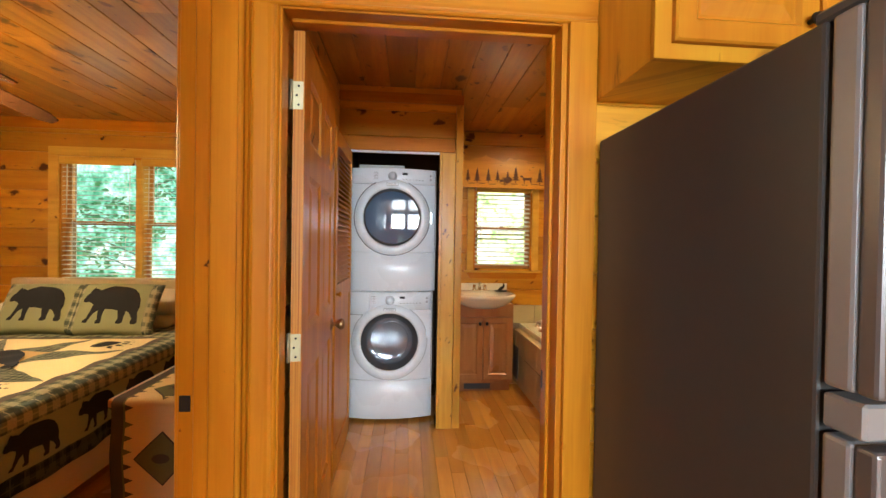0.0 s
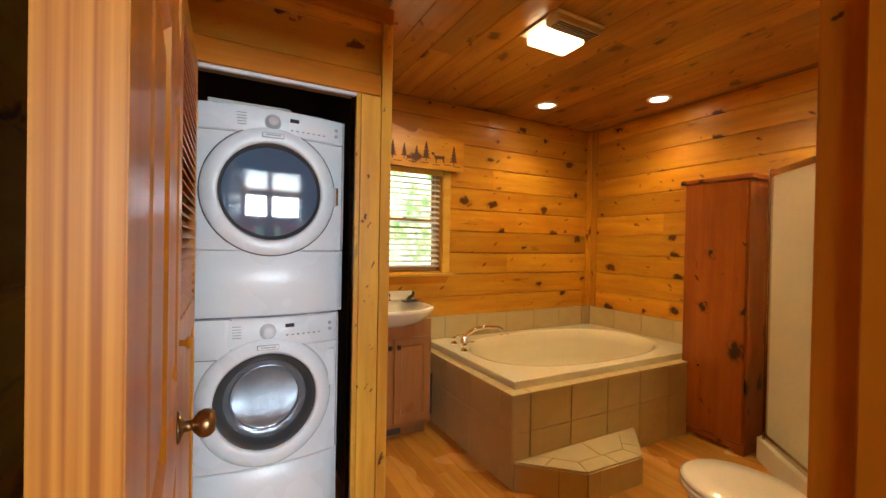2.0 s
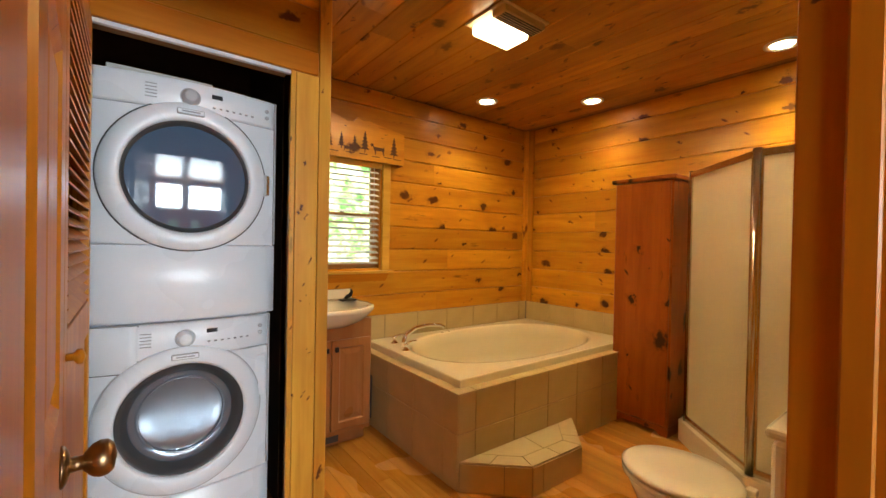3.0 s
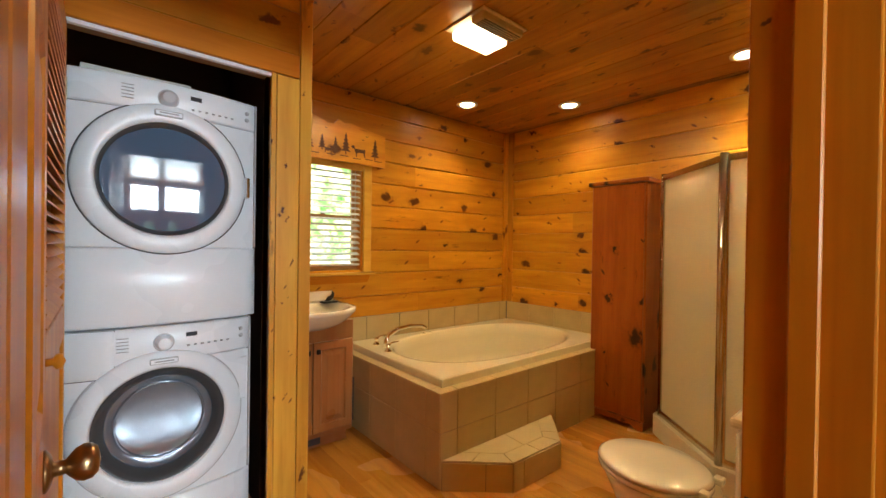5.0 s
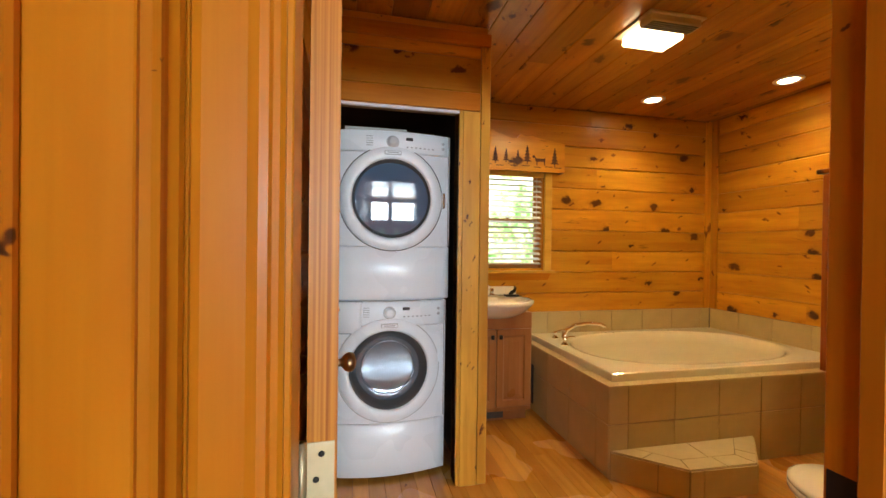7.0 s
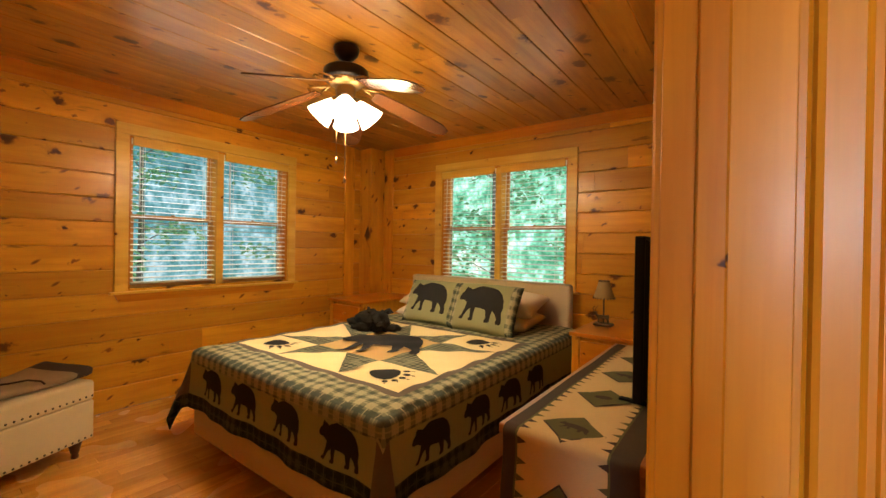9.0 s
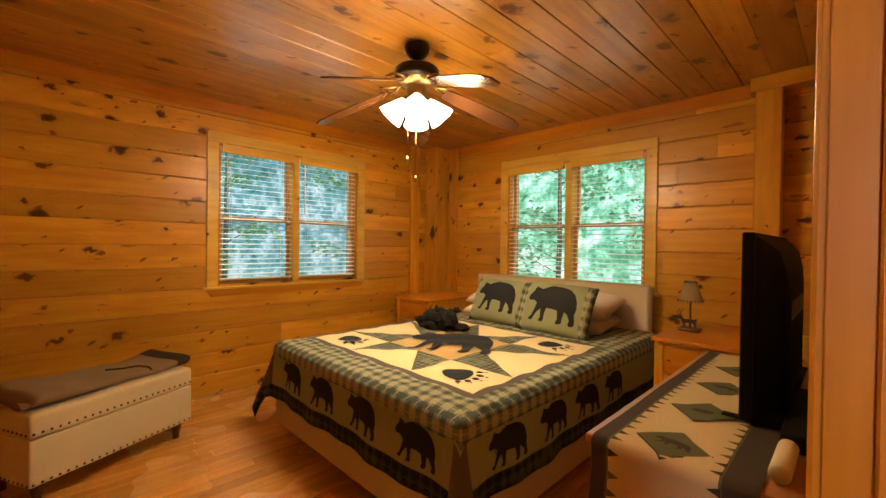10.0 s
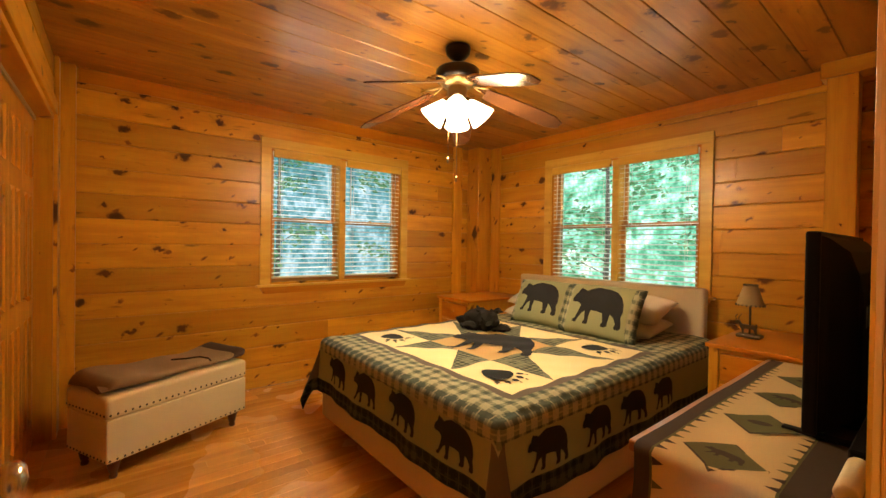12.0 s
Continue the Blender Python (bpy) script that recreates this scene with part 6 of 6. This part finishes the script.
for qx, qy in (((PX0 + cx0) / 2, (PY0 + cy0) / 2), ((PX1 + cx1) / 2, (PY0 + cy0) / 2), ((PX1 + cx1) / 2, (PY1 + cy1) / 2), ((PX0 + cx0) / 2, (PY1 + cy1) / 2)):
    applique("paw_pad", ellipse(qx - 0.02, qy, 0.085, 0.080), lambda u, v: drape(u, v, 0.004), BLACK_CLOTH, quilt)
    for k in range(5):
        a = radians(-50 + 25 * k)
        applique("paw_toe", ellipse(qx - 0.02 + 0.122 * math.cos(a), qy + 0.108 * math.sin(a), 0.021, 0.016, 10, a), lambda u, v: drape(u, v, 0.004), BLACK_CLOTH, quilt)
        applique("paw_claw", ellipse(qx - 0.02 + 0.158 * math.cos(a), qy + 0.140 * math.sin(a), 0.011, 0.006, 6, a), lambda u, v: drape(u, v, 0.004), BLACK_CLOTH, quilt)


def drape_foot(u, v):
    return drape(u, BY0 - (BT - v), 0.005)


def drape_right(u, v):
    return drape(BX1 + (BT - v), u, 0.005)


for k, bx in enumerate((-2.955, -2.585, -2.195, -1.80)):
    applique("bear_patch", [(bx - 0.12 + 0.25 * a, 0.350 + 0.28 * b) for a, b in BEAR], drape_foot, BLACK_CLOTH, quilt, 0.03)
for by in (1.935, 2.31, 2.66, 3.02):
    applique("bear_patch", [(by - 0.13 + 0.26 * a, 0.345 + 0.265 * b) for a, b in BEAR], drape_right, BLACK_CLOTH, quilt, 0.03)


# ---- pillows ----
def pillow(name, label, m, w, h, t, mats, edges=0.0, bear=False, group=""):
    """A stuffed pillow in the plane u, v of m, its front along the third axis. mats: field, edge bands."""
    p = thing(name, label, "pillow", group=group)
    p.matrix_world = m
    N, K = 30, 20

    def at(a, b, side, lift=0.0):
        a_, b_ = max(-1, min(1, 2 * a / w)), max(-1, min(1, 2 * b / h))
        bulge = ((1 - abs(a_) ** 2.6) * (1 - abs(b_) ** 2.6)) ** 0.55 * t / 2
        sag = 0.02 * (a_ * a_) * (1 if b_ > 0 else 0)
        return Vector((a * (1 - 0.05 * (1 - b_ * b_) * abs(a_)) , b * (1 - 0.06 * (1 - a_ * a_)) - sag, side * (bulge + 0.006) + lift))

    bm = bmesh.new()
    for side in (1, -1):
        gr = [[bm.verts.new(at(-w / 2 + w * i / N, -h / 2 + h * j / K, side)) for j in range(K + 1)] for i in range(N + 1)]
        for i in range(N):
            for j in range(K):
                f = bm.faces.new([gr[i][j], gr[i + 1][j], gr[i + 1][j + 1], gr[i][j + 1]])
                f.smooth = True
                mid_ = abs(-w / 2 + w * (i + 0.5) / N)
                f.material_index = 1 if edges and mid_ > w / 2 - edges else 0
    bmesh.ops.remove_doubles(bm, verts=bm.verts, dist=0.013)
    part("pillowcase", bm, mats, p)
    if bear:
        s = w * 0.70
        applique("bear_patch", [(-s / 2 + s * a, -0.39 * s + s * 1.16 * b + 0.03) for a, b in BEAR], lambda u, v: at(u, v, 1, 0.004), BLACK_CLOTH, p, 0.025)
    return p


def leaning(x, y, z, lean, turn=0.0):
    """Pose with u to the right, v up along the lean, front to -y."""
    return pose(x, y, z, 90 - lean, 0, turn)


pillow("bear_pillow", "sage pillow sham with a black bear and plaid edges", leaning(-2.665, 3.36, 0.80, 26, 1), 0.57, 0.42, 0.15, [SAGE, PLAID], 0.065, True, "bear pillows")
pillow("bear_pillow", "sage pillow sham with a black bear and plaid edges", leaning(-2.115, 3.33, 0.80, 24, -2), 0.62, 0.43, 0.15, [SAGE, PLAID], 0.07, True, "bear pillows")
for px_, py_, pz_, pl in ((-2.13, 3.64, 0.675, 82), (-2.12, 3.70, 0.80, 72), (-2.85, 3.64, 0.675, 82), (-2.87, 3.70, 0.80, 72)):
    pillow("bed_pillow", "plain white bed pillow behind the shams", leaning(px_, py_, pz_, pl), 0.66, 0.42, 0.15, [WHITE_COTTON], 0, False, "white pillows")

# plush bear: one plain shape lying on the quilt
bm = bmesh.new()
FUR = cloth("black_plush", (0.012, 0.011, 0.011), (0.02, 0.018, 0.016), 120.0, 0.95, 0.8)


PLUSH = (-2.72, 2.75)


def blob(c, r, mi=0, squash=(1, 1, 1), turn=0.0):
    before = set(bm.verts)
    m = Matrix.Translation(c) @ Matrix.Rotation(turn, 4, "Z") @ Matrix.Diagonal((*squash, 1))
    bmesh.ops.create_icosphere(bm, subdivisions=3, radius=r, matrix=m)
    for v in set(bm.verts) - before:
        v.co += 0.007 * noise.noise_vector(v.co * 30)
        for f in v.link_faces:
            f.material_index, f.smooth = mi, True


hx, hy = PLUSH
blob((hx, hy, 0.700), 0.082, 0, (1.05, 1, 0.92))
blob((hx + 0.080, hy - 0.030, 0.682), 0.040, 1, (1.1, 1, 0.9))
blob((hx + 0.122, hy - 0.048, 0.692), 0.014, 0)
blob((hx - 0.070, hy - 0.01, 0.768), 0.028, 0)
blob((hx + 0.055, hy + 0.050, 0.768), 0.028, 0)
blob((hx - 0.15, hy + 0.06, 0.690), 0.115, 0, (1.45, 0.95, 0.62), radians(160))
blob((hx - 0.10, hy - 0.07, 0.648), 0.045, 0, (2.0, 0.9, 0.7), radians(215))
blob((hx + 0.085, hy + 0.05, 0.648), 0.045, 0, (2.0, 0.9, 0.7), radians(20))
blob((hx - 0.32, hy + 0.05, 0.650), 0.048, 0, (1.7, 0.9, 0.7), radians(190))
blob((hx - 0.27, hy + 0.17, 0.650), 0.048, 0, (1.7, 0.9, 0.7), radians(120))
solid("plush_bear", bm, [FUR, TAN], "black plush bear with tan muzzle on the quilt", "plush toy")

# ---- nightstands and lamp ----
def nightstand(x0, x1, label):
    d = thing("nightstand", label, "nightstand", (x0, 3.30, 0), group="bedside tables")
    w = x1 - x0
    part("top", box(-0.015, w + 0.015, -0.02, 0.77, 0.69, 0.715, 0.005, 2), TRIM_W, d)
    part("body", box(0.01, w - 0.01, 0.01, 0.76, 0.12, 0.69, 0.002), PINE_POST, d)
    dr = part("drawer", box(0.06, w - 0.06, -0.008, 0.012, 0.50, 0.66, 0.004), TRIM_W, d)
    part("knob", lathe([(0, 0), (0.007, 0), (0.006, 0.012), (0.015, 0.018), (0.012, 0.028), (0, 0.03)], (w / 2, -0.008, 0.58), 14, FRONT), DOOR_PINE, dr)
    part("door", box(0.06, w - 0.06, -0.008, 0.012, 0.15, 0.48, 0.004), PINE_POST, d)
    for a in (0.0, w - 0.05):
        for b in (0.0, 0.71):
            part("leg", box(a, a + 0.05, b, b + 0.05, 0, 0.69, 0.003), PINE_POST, d)


nightstand(-1.395, -0.955, "honey pine nightstand beside the bed with a lamp")
nightstand(-4.02, -3.50, "honey pine nightstand beside the bed")
BRONZE = plain("dark_bronze", (0.07, 0.05, 0.03), 0.45, 0.7, 0.15)
SHADE = cloth("parchment_shade", (0.34, 0.24, 0.11), (0.27, 0.18, 0.08), 90.0)
tl = thing("table_lamp", "small bronze deer lamp with parchment shade, off", "table lamp", (-1.285, 3.66, 0.716))
part("base", box(-0.065, 0.065, -0.045, 0.045, 0, 0.022, 0.008, 2), BRONZE, tl)
part("pole", tube([(0, 0, 0.02), (0, 0, 0.24)], 0.006, 8), BRONZE, tl)
part("deer_figure", prism(deer(-0.01, 0.022, 0.11), axes((0, -0.012, 0), X, Z, Y), 0.02), BRONZE, tl, "standing deer figure with antlers")
part("antler", add_tube(tube([(-0.066, -0.004, 0.10), (-0.075, -0.012, 0.125), (-0.060, -0.018, 0.145)], 0.0025, 6), [(-0.062, 0.004, 0.10), (-0.060, 0.012, 0.125), (-0.046, 0.016, 0.145)], 0.0025, 6), BRONZE, tl)
part("shade", lathe([(0.075, 0.205), (0.035, 0.335), (0.033, 0.335), (0.072, 0.205)], (0, 0, 0), 24), SHADE, tl, "tapered stitched parchment shade")
for z, r in ((0.207, 0.0755), (0.333, 0.0362)):
    sb = bmesh.new()
    for k in range(20):
        a = 2 * math.pi * k / 20
        add_box(sb, r * math.cos(a) - 0.003, r * math.cos(a) + 0.003, r * math.sin(a) - 0.003, r * math.sin(a) + 0.003, z - 0.006, z + 0.006)
    part("stitching", sb, BRONZE, tl)

# ---- dresser with runner and television ----
DRESS = wood("dresser_pine", "y", (0.42, 0.21, 0.075), (0.30, 0.13, 0.04), knots=2.0, knot_size=0.05, rough=0.3, spread=0.05)
ds = thing("dresser", "low brown pine dresser along the bedroom wall", "dresser")
DX0, DX1, DY0, DY1, DZ = -1.105, -0.560, 1.755, 3.275, 0.685
part("top", box(DX0, DX1, DY0, DY1, DZ - 0.035, DZ, 0.006, 2), DRESS, ds)
part("body", box(DX0 + 0.03, DX1 - 0.01, DY0 + 0.03, DY1 - 0.03, 0.06, DZ - 0.035, 0.003), DRESS, ds)
for a in (DX0 + 0.012, DX1 - 0.062):
    for b in (DY0 + 0.012, DY1 - 0.062):
        part("leg", box(a, a + 0.05, b, b + 0.05, 0, DZ - 0.036, 0.004), DRESS, ds)
for k in range(3):
    for z in (0.11, 0.37):
        y0 = DY0 + 0.08 + 0.46 * k
        dr = part("drawer", box(DX0 + 0.012, DX0 + 0.03, y0, y0 + 0.43, z, z + 0.24, 0.004), DRESS, ds)
        part("knob", lathe([(0, 0), (0.008, 0), (0.007, 0.012), (0.016, 0.018), (0.013, 0.028), (0, 0.03)], (DX0 + 0.012, y0 + 0.215, z + 0.12), 12, Matrix.Rotation(radians(-90), 4, "Y")), BLACK_IRON, dr)
rn = thing("table_runner", "cream woven runner with green diamonds and brown edges", "table runner")
RUN = cloth("cream_tapestry", (0.58, 0.42, 0.20), (0.50, 0.35, 0.16), 160.0)
RUN_EDGE = cloth("brown_tapestry", (0.050, 0.034, 0.024), (0.07, 0.05, 0.034), 160.0)
OLIVE = cloth("olive_tapestry", (0.085, 0.085, 0.032), (0.13, 0.12, 0.05), 160.0)
RX_0, RX_1 = -1.080, -0.660


def run_at(u, v, lift=0.0):
    """Across u, along v; past the near end the cloth hangs down."""
    r = 0.012
    if v >= DY0:
        return Vector((u, v, DZ + 0.004 + lift + 0.002 * math.sin(u * 30 + v * 9)))
    d = DY0 - v
    return Vector((u + 0.004 * math.sin(d * 20), DY0 - 0.006 - lift - r * min(1, d / r), DZ + 0.004 - max(0, d - r * 0.5)))


bm = bmesh.new()
uu = [RX_0, RX_0 + 0.02, RX_0 + 0.045, RX_0 + 0.052, -0.885, RX_1 - 0.085, RX_1 - 0.078, RX_1 - 0.03, RX_1]
vv = [DY0 - 0.42 + k * (DY1 - 0.03 - DY0 + 0.42) / 90 for k in range(91)]
gr = [[bm.verts.new(run_at(u, v)) for v in vv] for u in uu]
for i in range(len(uu) - 1):
    for j in range(90):
        f = bm.faces.new([gr[i][j], gr[i + 1][j], gr[i + 1][j + 1], gr[i][j + 1]])
        f.smooth = True
        f.material_index = 1 if i < 3 or i > 4 else 0
        if i in (2, 5):
            f.material_index = 2
part("cloth", bm, [RUN, RUN_EDGE, OLIVE], rn)
k = 0
v = 1.859 - 0.348
while v < DY1 - 0.15:
    c = -0.883
    applique("diamond", [(c - 0.106, v), (c, v - 0.112), (c + 0.106, v), (c, v + 0.112)], lambda a, b: run_at(a, b, 0.002), RUN_EDGE, rn, 0.05)
    applique("diamond", [(c - 0.099, v), (c, v - 0.104), (c + 0.099, v), (c, v + 0.104)], lambda a, b: run_at(a, b, 0.0035), OLIVE, rn, 0.05)
    if k % 2 == 1:
        applique("bear_motif", [(c - 0.05 + 0.10 * a, v - 0.025 + 0.085 * b) for a, b in BEAR], lambda a, b: run_at(a, b, 0.005), RUN_EDGE, rn, 0.05)
    else:
        applique("acorn_motif", ellipse(c, v, 0.035, 0.02), lambda a, b: run_at(a, b, 0.005), RUN_EDGE, rn, 0.05)
    for s_ in (-1, 1):
        for q in (-0.14, -0.085, -0.03, 0.03, 0.085, 0.14):
            e = c + s_ * 0.143
            applique("tree_motif", [(e, v + q - 0.013), (e - s_ * 0.032, v + q), (e, v + q + 0.013)], lambda a, b: run_at(a, b, 0.003), RUN_EDGE if q < 0 else OLIVE, rn, 0.05)
    v += 0.348
    k += 1
TV_BLACK = plain("black_plastic", (0.005, 0.005, 0.006), 0.7, 0.0, 0.1, Specular_IOR_Level=0.15)
tv = thing("television", "black flat television on the dresser seen from behind", "television")
part("panel", box(-0.778, -0.742, 2.20, 3.16, 0.700, 1.335, 0.006, 2), TV_BLACK, tv)
bm = bmesh.new()
ls = [[bm.verts.new((x, y, z)) for y, z in ((a, c), (b, c), (b, d), (a, d))] for x, a, b, c, d in ((-0.742, 2.215, 3.145, 0.71, 1.322), (-0.725, 2.235, 3.125, 0.715, 1.312), (-0.690, 2.32, 3.04, 0.73, 1.272), (-0.672, 2.36, 3.00, 0.74, 1.20), (-0.665, 2.40, 2.96, 0.75, 1.12))]
for l0, l1 in zip(ls, ls[1:]):
    for i in range(4):
        bm.faces.new([l0[i], l0[(i + 1) % 4], l1[(i + 1) % 4], l1[i]])
bm.faces.new(ls[-1])
part("back_cover", bm, TV_BLACK, tv)
for k in range(8):
    part("vent_slot", box(-0.6655, -0.663, 2.45 + 0.06 * k, 2.48 + 0.06 * k, 1.02, 1.09), RUBBER, tv)
part("screen", box(-0.7795, -0.778, 2.215, 3.145, 0.720, 1.32), Nodes("dark_screen").set(Base_Color=(0.005, 0.005, 0.006), Roughness=0.15, Specular_IOR_Level=0.3).mat, tv)
part("neck", box(-0.765, -0.735, 2.62, 2.74, 0.70, 0.72, 0.004), TV_BLACK, tv)
part("stand", box(-0.79, -0.66, 2.40, 2.96, 0.690, 0.6995, 0.003), TV_BLACK, tv)
part("stand_arm", box(-0.83, -0.66, 2.22, 2.25, 0.690, 0.702, 0.003), TV_BLACK, tv)
pr = thing("paper_roll", "cream paper roll lying on the dresser", "paper roll", (-0.632, 1.93, DZ + 0.0285), 90)
part("roll", lathe([(0.0, -0.105), (0.020, -0.105), (0.024, -0.099), (0.024, 0.099), (0.020, 0.105), (0.0, 0.105)], (0, 0, 0), 24, Matrix.Rotation(radians(90), 4, "Y")), LINEN_PALE, pr)
db = thing("media_box", "dark brown box on the dresser behind the television", "media box")
part("case", box(-0.655, -0.570, 2.05, 2.60, DZ + 0.008, DZ + 0.06, 0.004), TV_BLACK, db)
part("front_light", box(-0.640, -0.628, 2.0495, 2.051, DZ + 0.026, DZ + 0.034), ENAMEL_GREY, db)

# ---- storage bench ----
ot = thing("storage_bench", "cream linen storage bench with nailheads and turned feet", "bench", (-3.20, 0.485, 0), 116)
OL, OD = 0.83, 0.41
part("body", box(0, OL, 0, OD, 0.105, 0.331, 0.008, 2), LINEN_PALE, ot)
part("lid", box(-0.004, OL + 0.004, -0.004, OD + 0.004, 0.332, 0.452, 0.022, 4), LINEN_PALE, ot)
DARK_WOOD = wood("dark_turned_wood", "z", (0.12, 0.045, 0.02), (0.07, 0.025, 0.012), knots=0.5, knot_size=0.01, spread=0.05)
for fx in (0.06, OL - 0.06):
    for fy in (0.06, OD - 0.06):
        part("foot", lathe([(0, 0), (0.017, 0), (0.020, 0.012), (0.015, 0.022), (0.021, 0.035), (0.030, 0.075), (0.036, 0.105), (0, 0.105)], (fx, fy, 0), 16), DARK_WOOD, ot)
nail = None
for z in (0.360, 0.120):
    for k in range(24):
        for side in (0, 1):
            if side == 1 and k > 11:
                continue
            if nail is None:
                nail = mesh_of(lathe([(0, 0.0045), (0.004, 0.0035), (0.0065, 0)], (0, 0, 0), 8), "nailhead", BRONZE)
            ob = new("nailhead", nail)
            ob.parent = ot
            if side == 0:
                ob.matrix_basis = pose(0.015 + k * (OL - 0.03) / 23, -0.0045 if z > 0.3 else -0.0005, z, 90)
            else:
                ob.matrix_basis = pose(-0.0045 if z > 0.3 else -0.0005, 0.015 + k * (OD - 0.03) / 11, z, 0, -90)
bl = thing("folded_blanket", "brown fleece blanket folded on the storage bench", "blanket", (-3.20, 0.485, 0), 116)
FLEECE = cloth("brown_fleece", (0.25, 0.17, 0.095), (0.19, 0.125, 0.07), 60.0, 0.95, 0.5)
FLEECE_DARK = cloth("dark_fleece", (0.045, 0.027, 0.022), (0.06, 0.036, 0.028), 60.0, 0.95, 0.5)
bm = bmesh.new()
NU, NV = 40, 18
rows_ = []
for i in range(NU + 1):
    u = 0.02 + (OL - 0.0) * i / NU
    ring = []
    for j in range(NV):
        a = 2 * math.pi * j / NV
        hy = 0.200 + 0.010 * math.sin(u * 9)
        hz = 0.034 + 0.008 * math.sin(u * 7 + 1) + 0.005 * math.sin(u * 17)
        if i in (0, NU):
            hy, hz = hy * 0.85, hz * 0.5
        cc, ss = math.cos(a), math.sin(a)
        yy = 0.235 + hy * math.copysign(abs(cc) ** 0.7, cc)
        zz = 0.452 + hz + hz * math.copysign(abs(ss) ** 0.8, ss)
        ring.append(bm.verts.new((u + 0.02 * math.sin(j), yy, max(zz, 0.4515))))
    rows_.append(ring)
for i, (a, b) in enumerate(zip(rows_, rows_[1:])):
    for j in range(NV):
        f = bm.faces.new([a[j], a[(j + 1) % NV], b[(j + 1) % NV], b[j]])
        f.smooth = True
        f.material_index = 1 if i > NU * 0.86 else 0
bm.faces.new(rows_[0][::-1])
bm.faces.new(rows_[-1])
part("fleece", bm, [FLEECE, FLEECE_DARK], bl)
part("antler_print", tube([(0.44, 0.20, 0.520), (0.50, 0.14, 0.520), (0.57, 0.12, 0.518), (0.60, 0.07, 0.508), (0.60, 0.045, 0.494)], 0.005, 6), FLEECE_DARK, bl)

# ---- ceiling fan ----
cfan = thing("ceiling_fan", "five-blade ceiling fan with a lit light cluster", "ceiling fan", (FAN[0], FAN[1], CEIL))
BRONZE_FAN = plain("oil_rubbed_bronze", (0.018, 0.012, 0.009), 0.38, 0.6, 0.1)
BLADE = wood("dark_fan_blade", "w", (0.085, 0.034, 0.013), (0.05, 0.019, 0.008), knots=0.4, knot_size=0.01, rough=0.25, spread=0.05)
part("canopy", lathe([(0, 0), (0.072, 0), (0.076, -0.012), (0.068, -0.045), (0.042, -0.072), (0.018, -0.084), (0.014, -0.095)], (0, 0, -0.0005), 28), BRONZE_FAN, cfan)
part("downrod", lathe([(0.012, -0.05), (0.012, -0.15)], (0, 0, 0), 12), BRONZE_FAN, cfan)
part("motor_housing", lathe([(0.012, -0.122), (0.055, -0.125), (0.118, -0.133), (0.130, -0.144), (0.132, -0.185), (0.126, -0.200), (0.09, -0.208)], (0, 0, 0), 36), BRONZE_FAN, cfan)
part("vent_ring", lathe([(0.112, -0.196), (0.108, -0.208), (0.085, -0.232), (0.055, -0.240)], (0, 0, 0), 36), plain("antique_gold", (0.36, 0.22, 0.08), 0.35, 0.9, 0.2), cfan)
part("light_hub", lathe([(0.055, -0.238), (0.060, -0.262), (0.052, -0.300), (0.030, -0.325), (0, -0.33)], (0, 0, 0), 28), bpy.data.materials["antique_gold"], cfan)
GOLD = bpy.data.materials["antique_gold"]
for k in range(5):
    a = radians(64 + 72 * k)
    R = Matrix.Rotation(a, 4, "Z")
    br = bmesh.new()
    for s_ in (-1, 1):
        add_tube(br, [R @ Vector(p) for p in ((0.10, 0.0, -0.222), (0.14, s_ * 0.02, -0.235), (0.18, s_ * 0.045, -0.243), (0.225, s_ * 0.035, -0.246), (0.235, s_ * 0.012, -0.246), (0.215, s_ * 0.006, -0.246))], 0.006, 8)
    b_ = part("blade_arm", br, GOLD, cfan, "gilt scrolled blade arm")
    out = [(0.17, -0.048), (0.30, -0.062), (0.55, -0.070), (0.635, -0.062), (0.69, -0.030), (0.69, 0.030), (0.635, 0.062), (0.55, 0.070), (0.30, 0.062), (0.17, 0.048)]
    m = R @ Matrix.Translation((0.17, 0, -0.262)) @ Matrix.Rotation(radians(17), 4, "Y") @ Matrix.Translation((-0.17, 0, 0)) @ Matrix.Rotation(radians(-11), 4, "X")
    part("blade", prism(out, m, 0.007), BLADE, cfan)
SHADE_LIT = glow("lit_frosted_glass", (1.0, 0.86, 0.62), 12.0)
for k in range(4):
    a = radians(49 + 90 * k)
    t = Matrix.Rotation(a, 4, "Z") @ Matrix.Translation((0.055, 0, -0.312)) @ Matrix.Rotation(radians(-42), 4, "Y")
    sh_ = part("glass_shade", lathe([(0.026, -0.02), (0.034, -0.035), (0.050, -0.075), (0.066, -0.115), (0.078, -0.150), (0.074, -0.150), (0.060, -0.110), (0.044, -0.070), (0.028, -0.035), (0.0, -0.03)], (0, 0, 0), 28, t), SHADE_LIT, cfan, "glowing frosted bell shade")
    part("socket_cup", lathe([(0, 0.012), (0.022, 0.010), (0.028, -0.012), (0.026, -0.028)], (0, 0, 0), 16, t), GOLD, cfan)
for cx_, cy_, L in ((0.0, 0.0, 0.43), (-0.033, -0.038, 0.29)):
    ch = part("pull_chain", tube([(cx_, cy_, -0.32), (cx_, cy_, -0.42 - L * 0.82)], 0.0019, 6), AGED_BRASS, cfan)
    part("chain_pull", lathe([(0, 0.02), (0.004, 0.018), (0.008, 0.0), (0.006, -0.016), (0, -0.02)], (cx_, cy_, -0.43 - L * 0.82), 10), AGED_BRASS, ch)
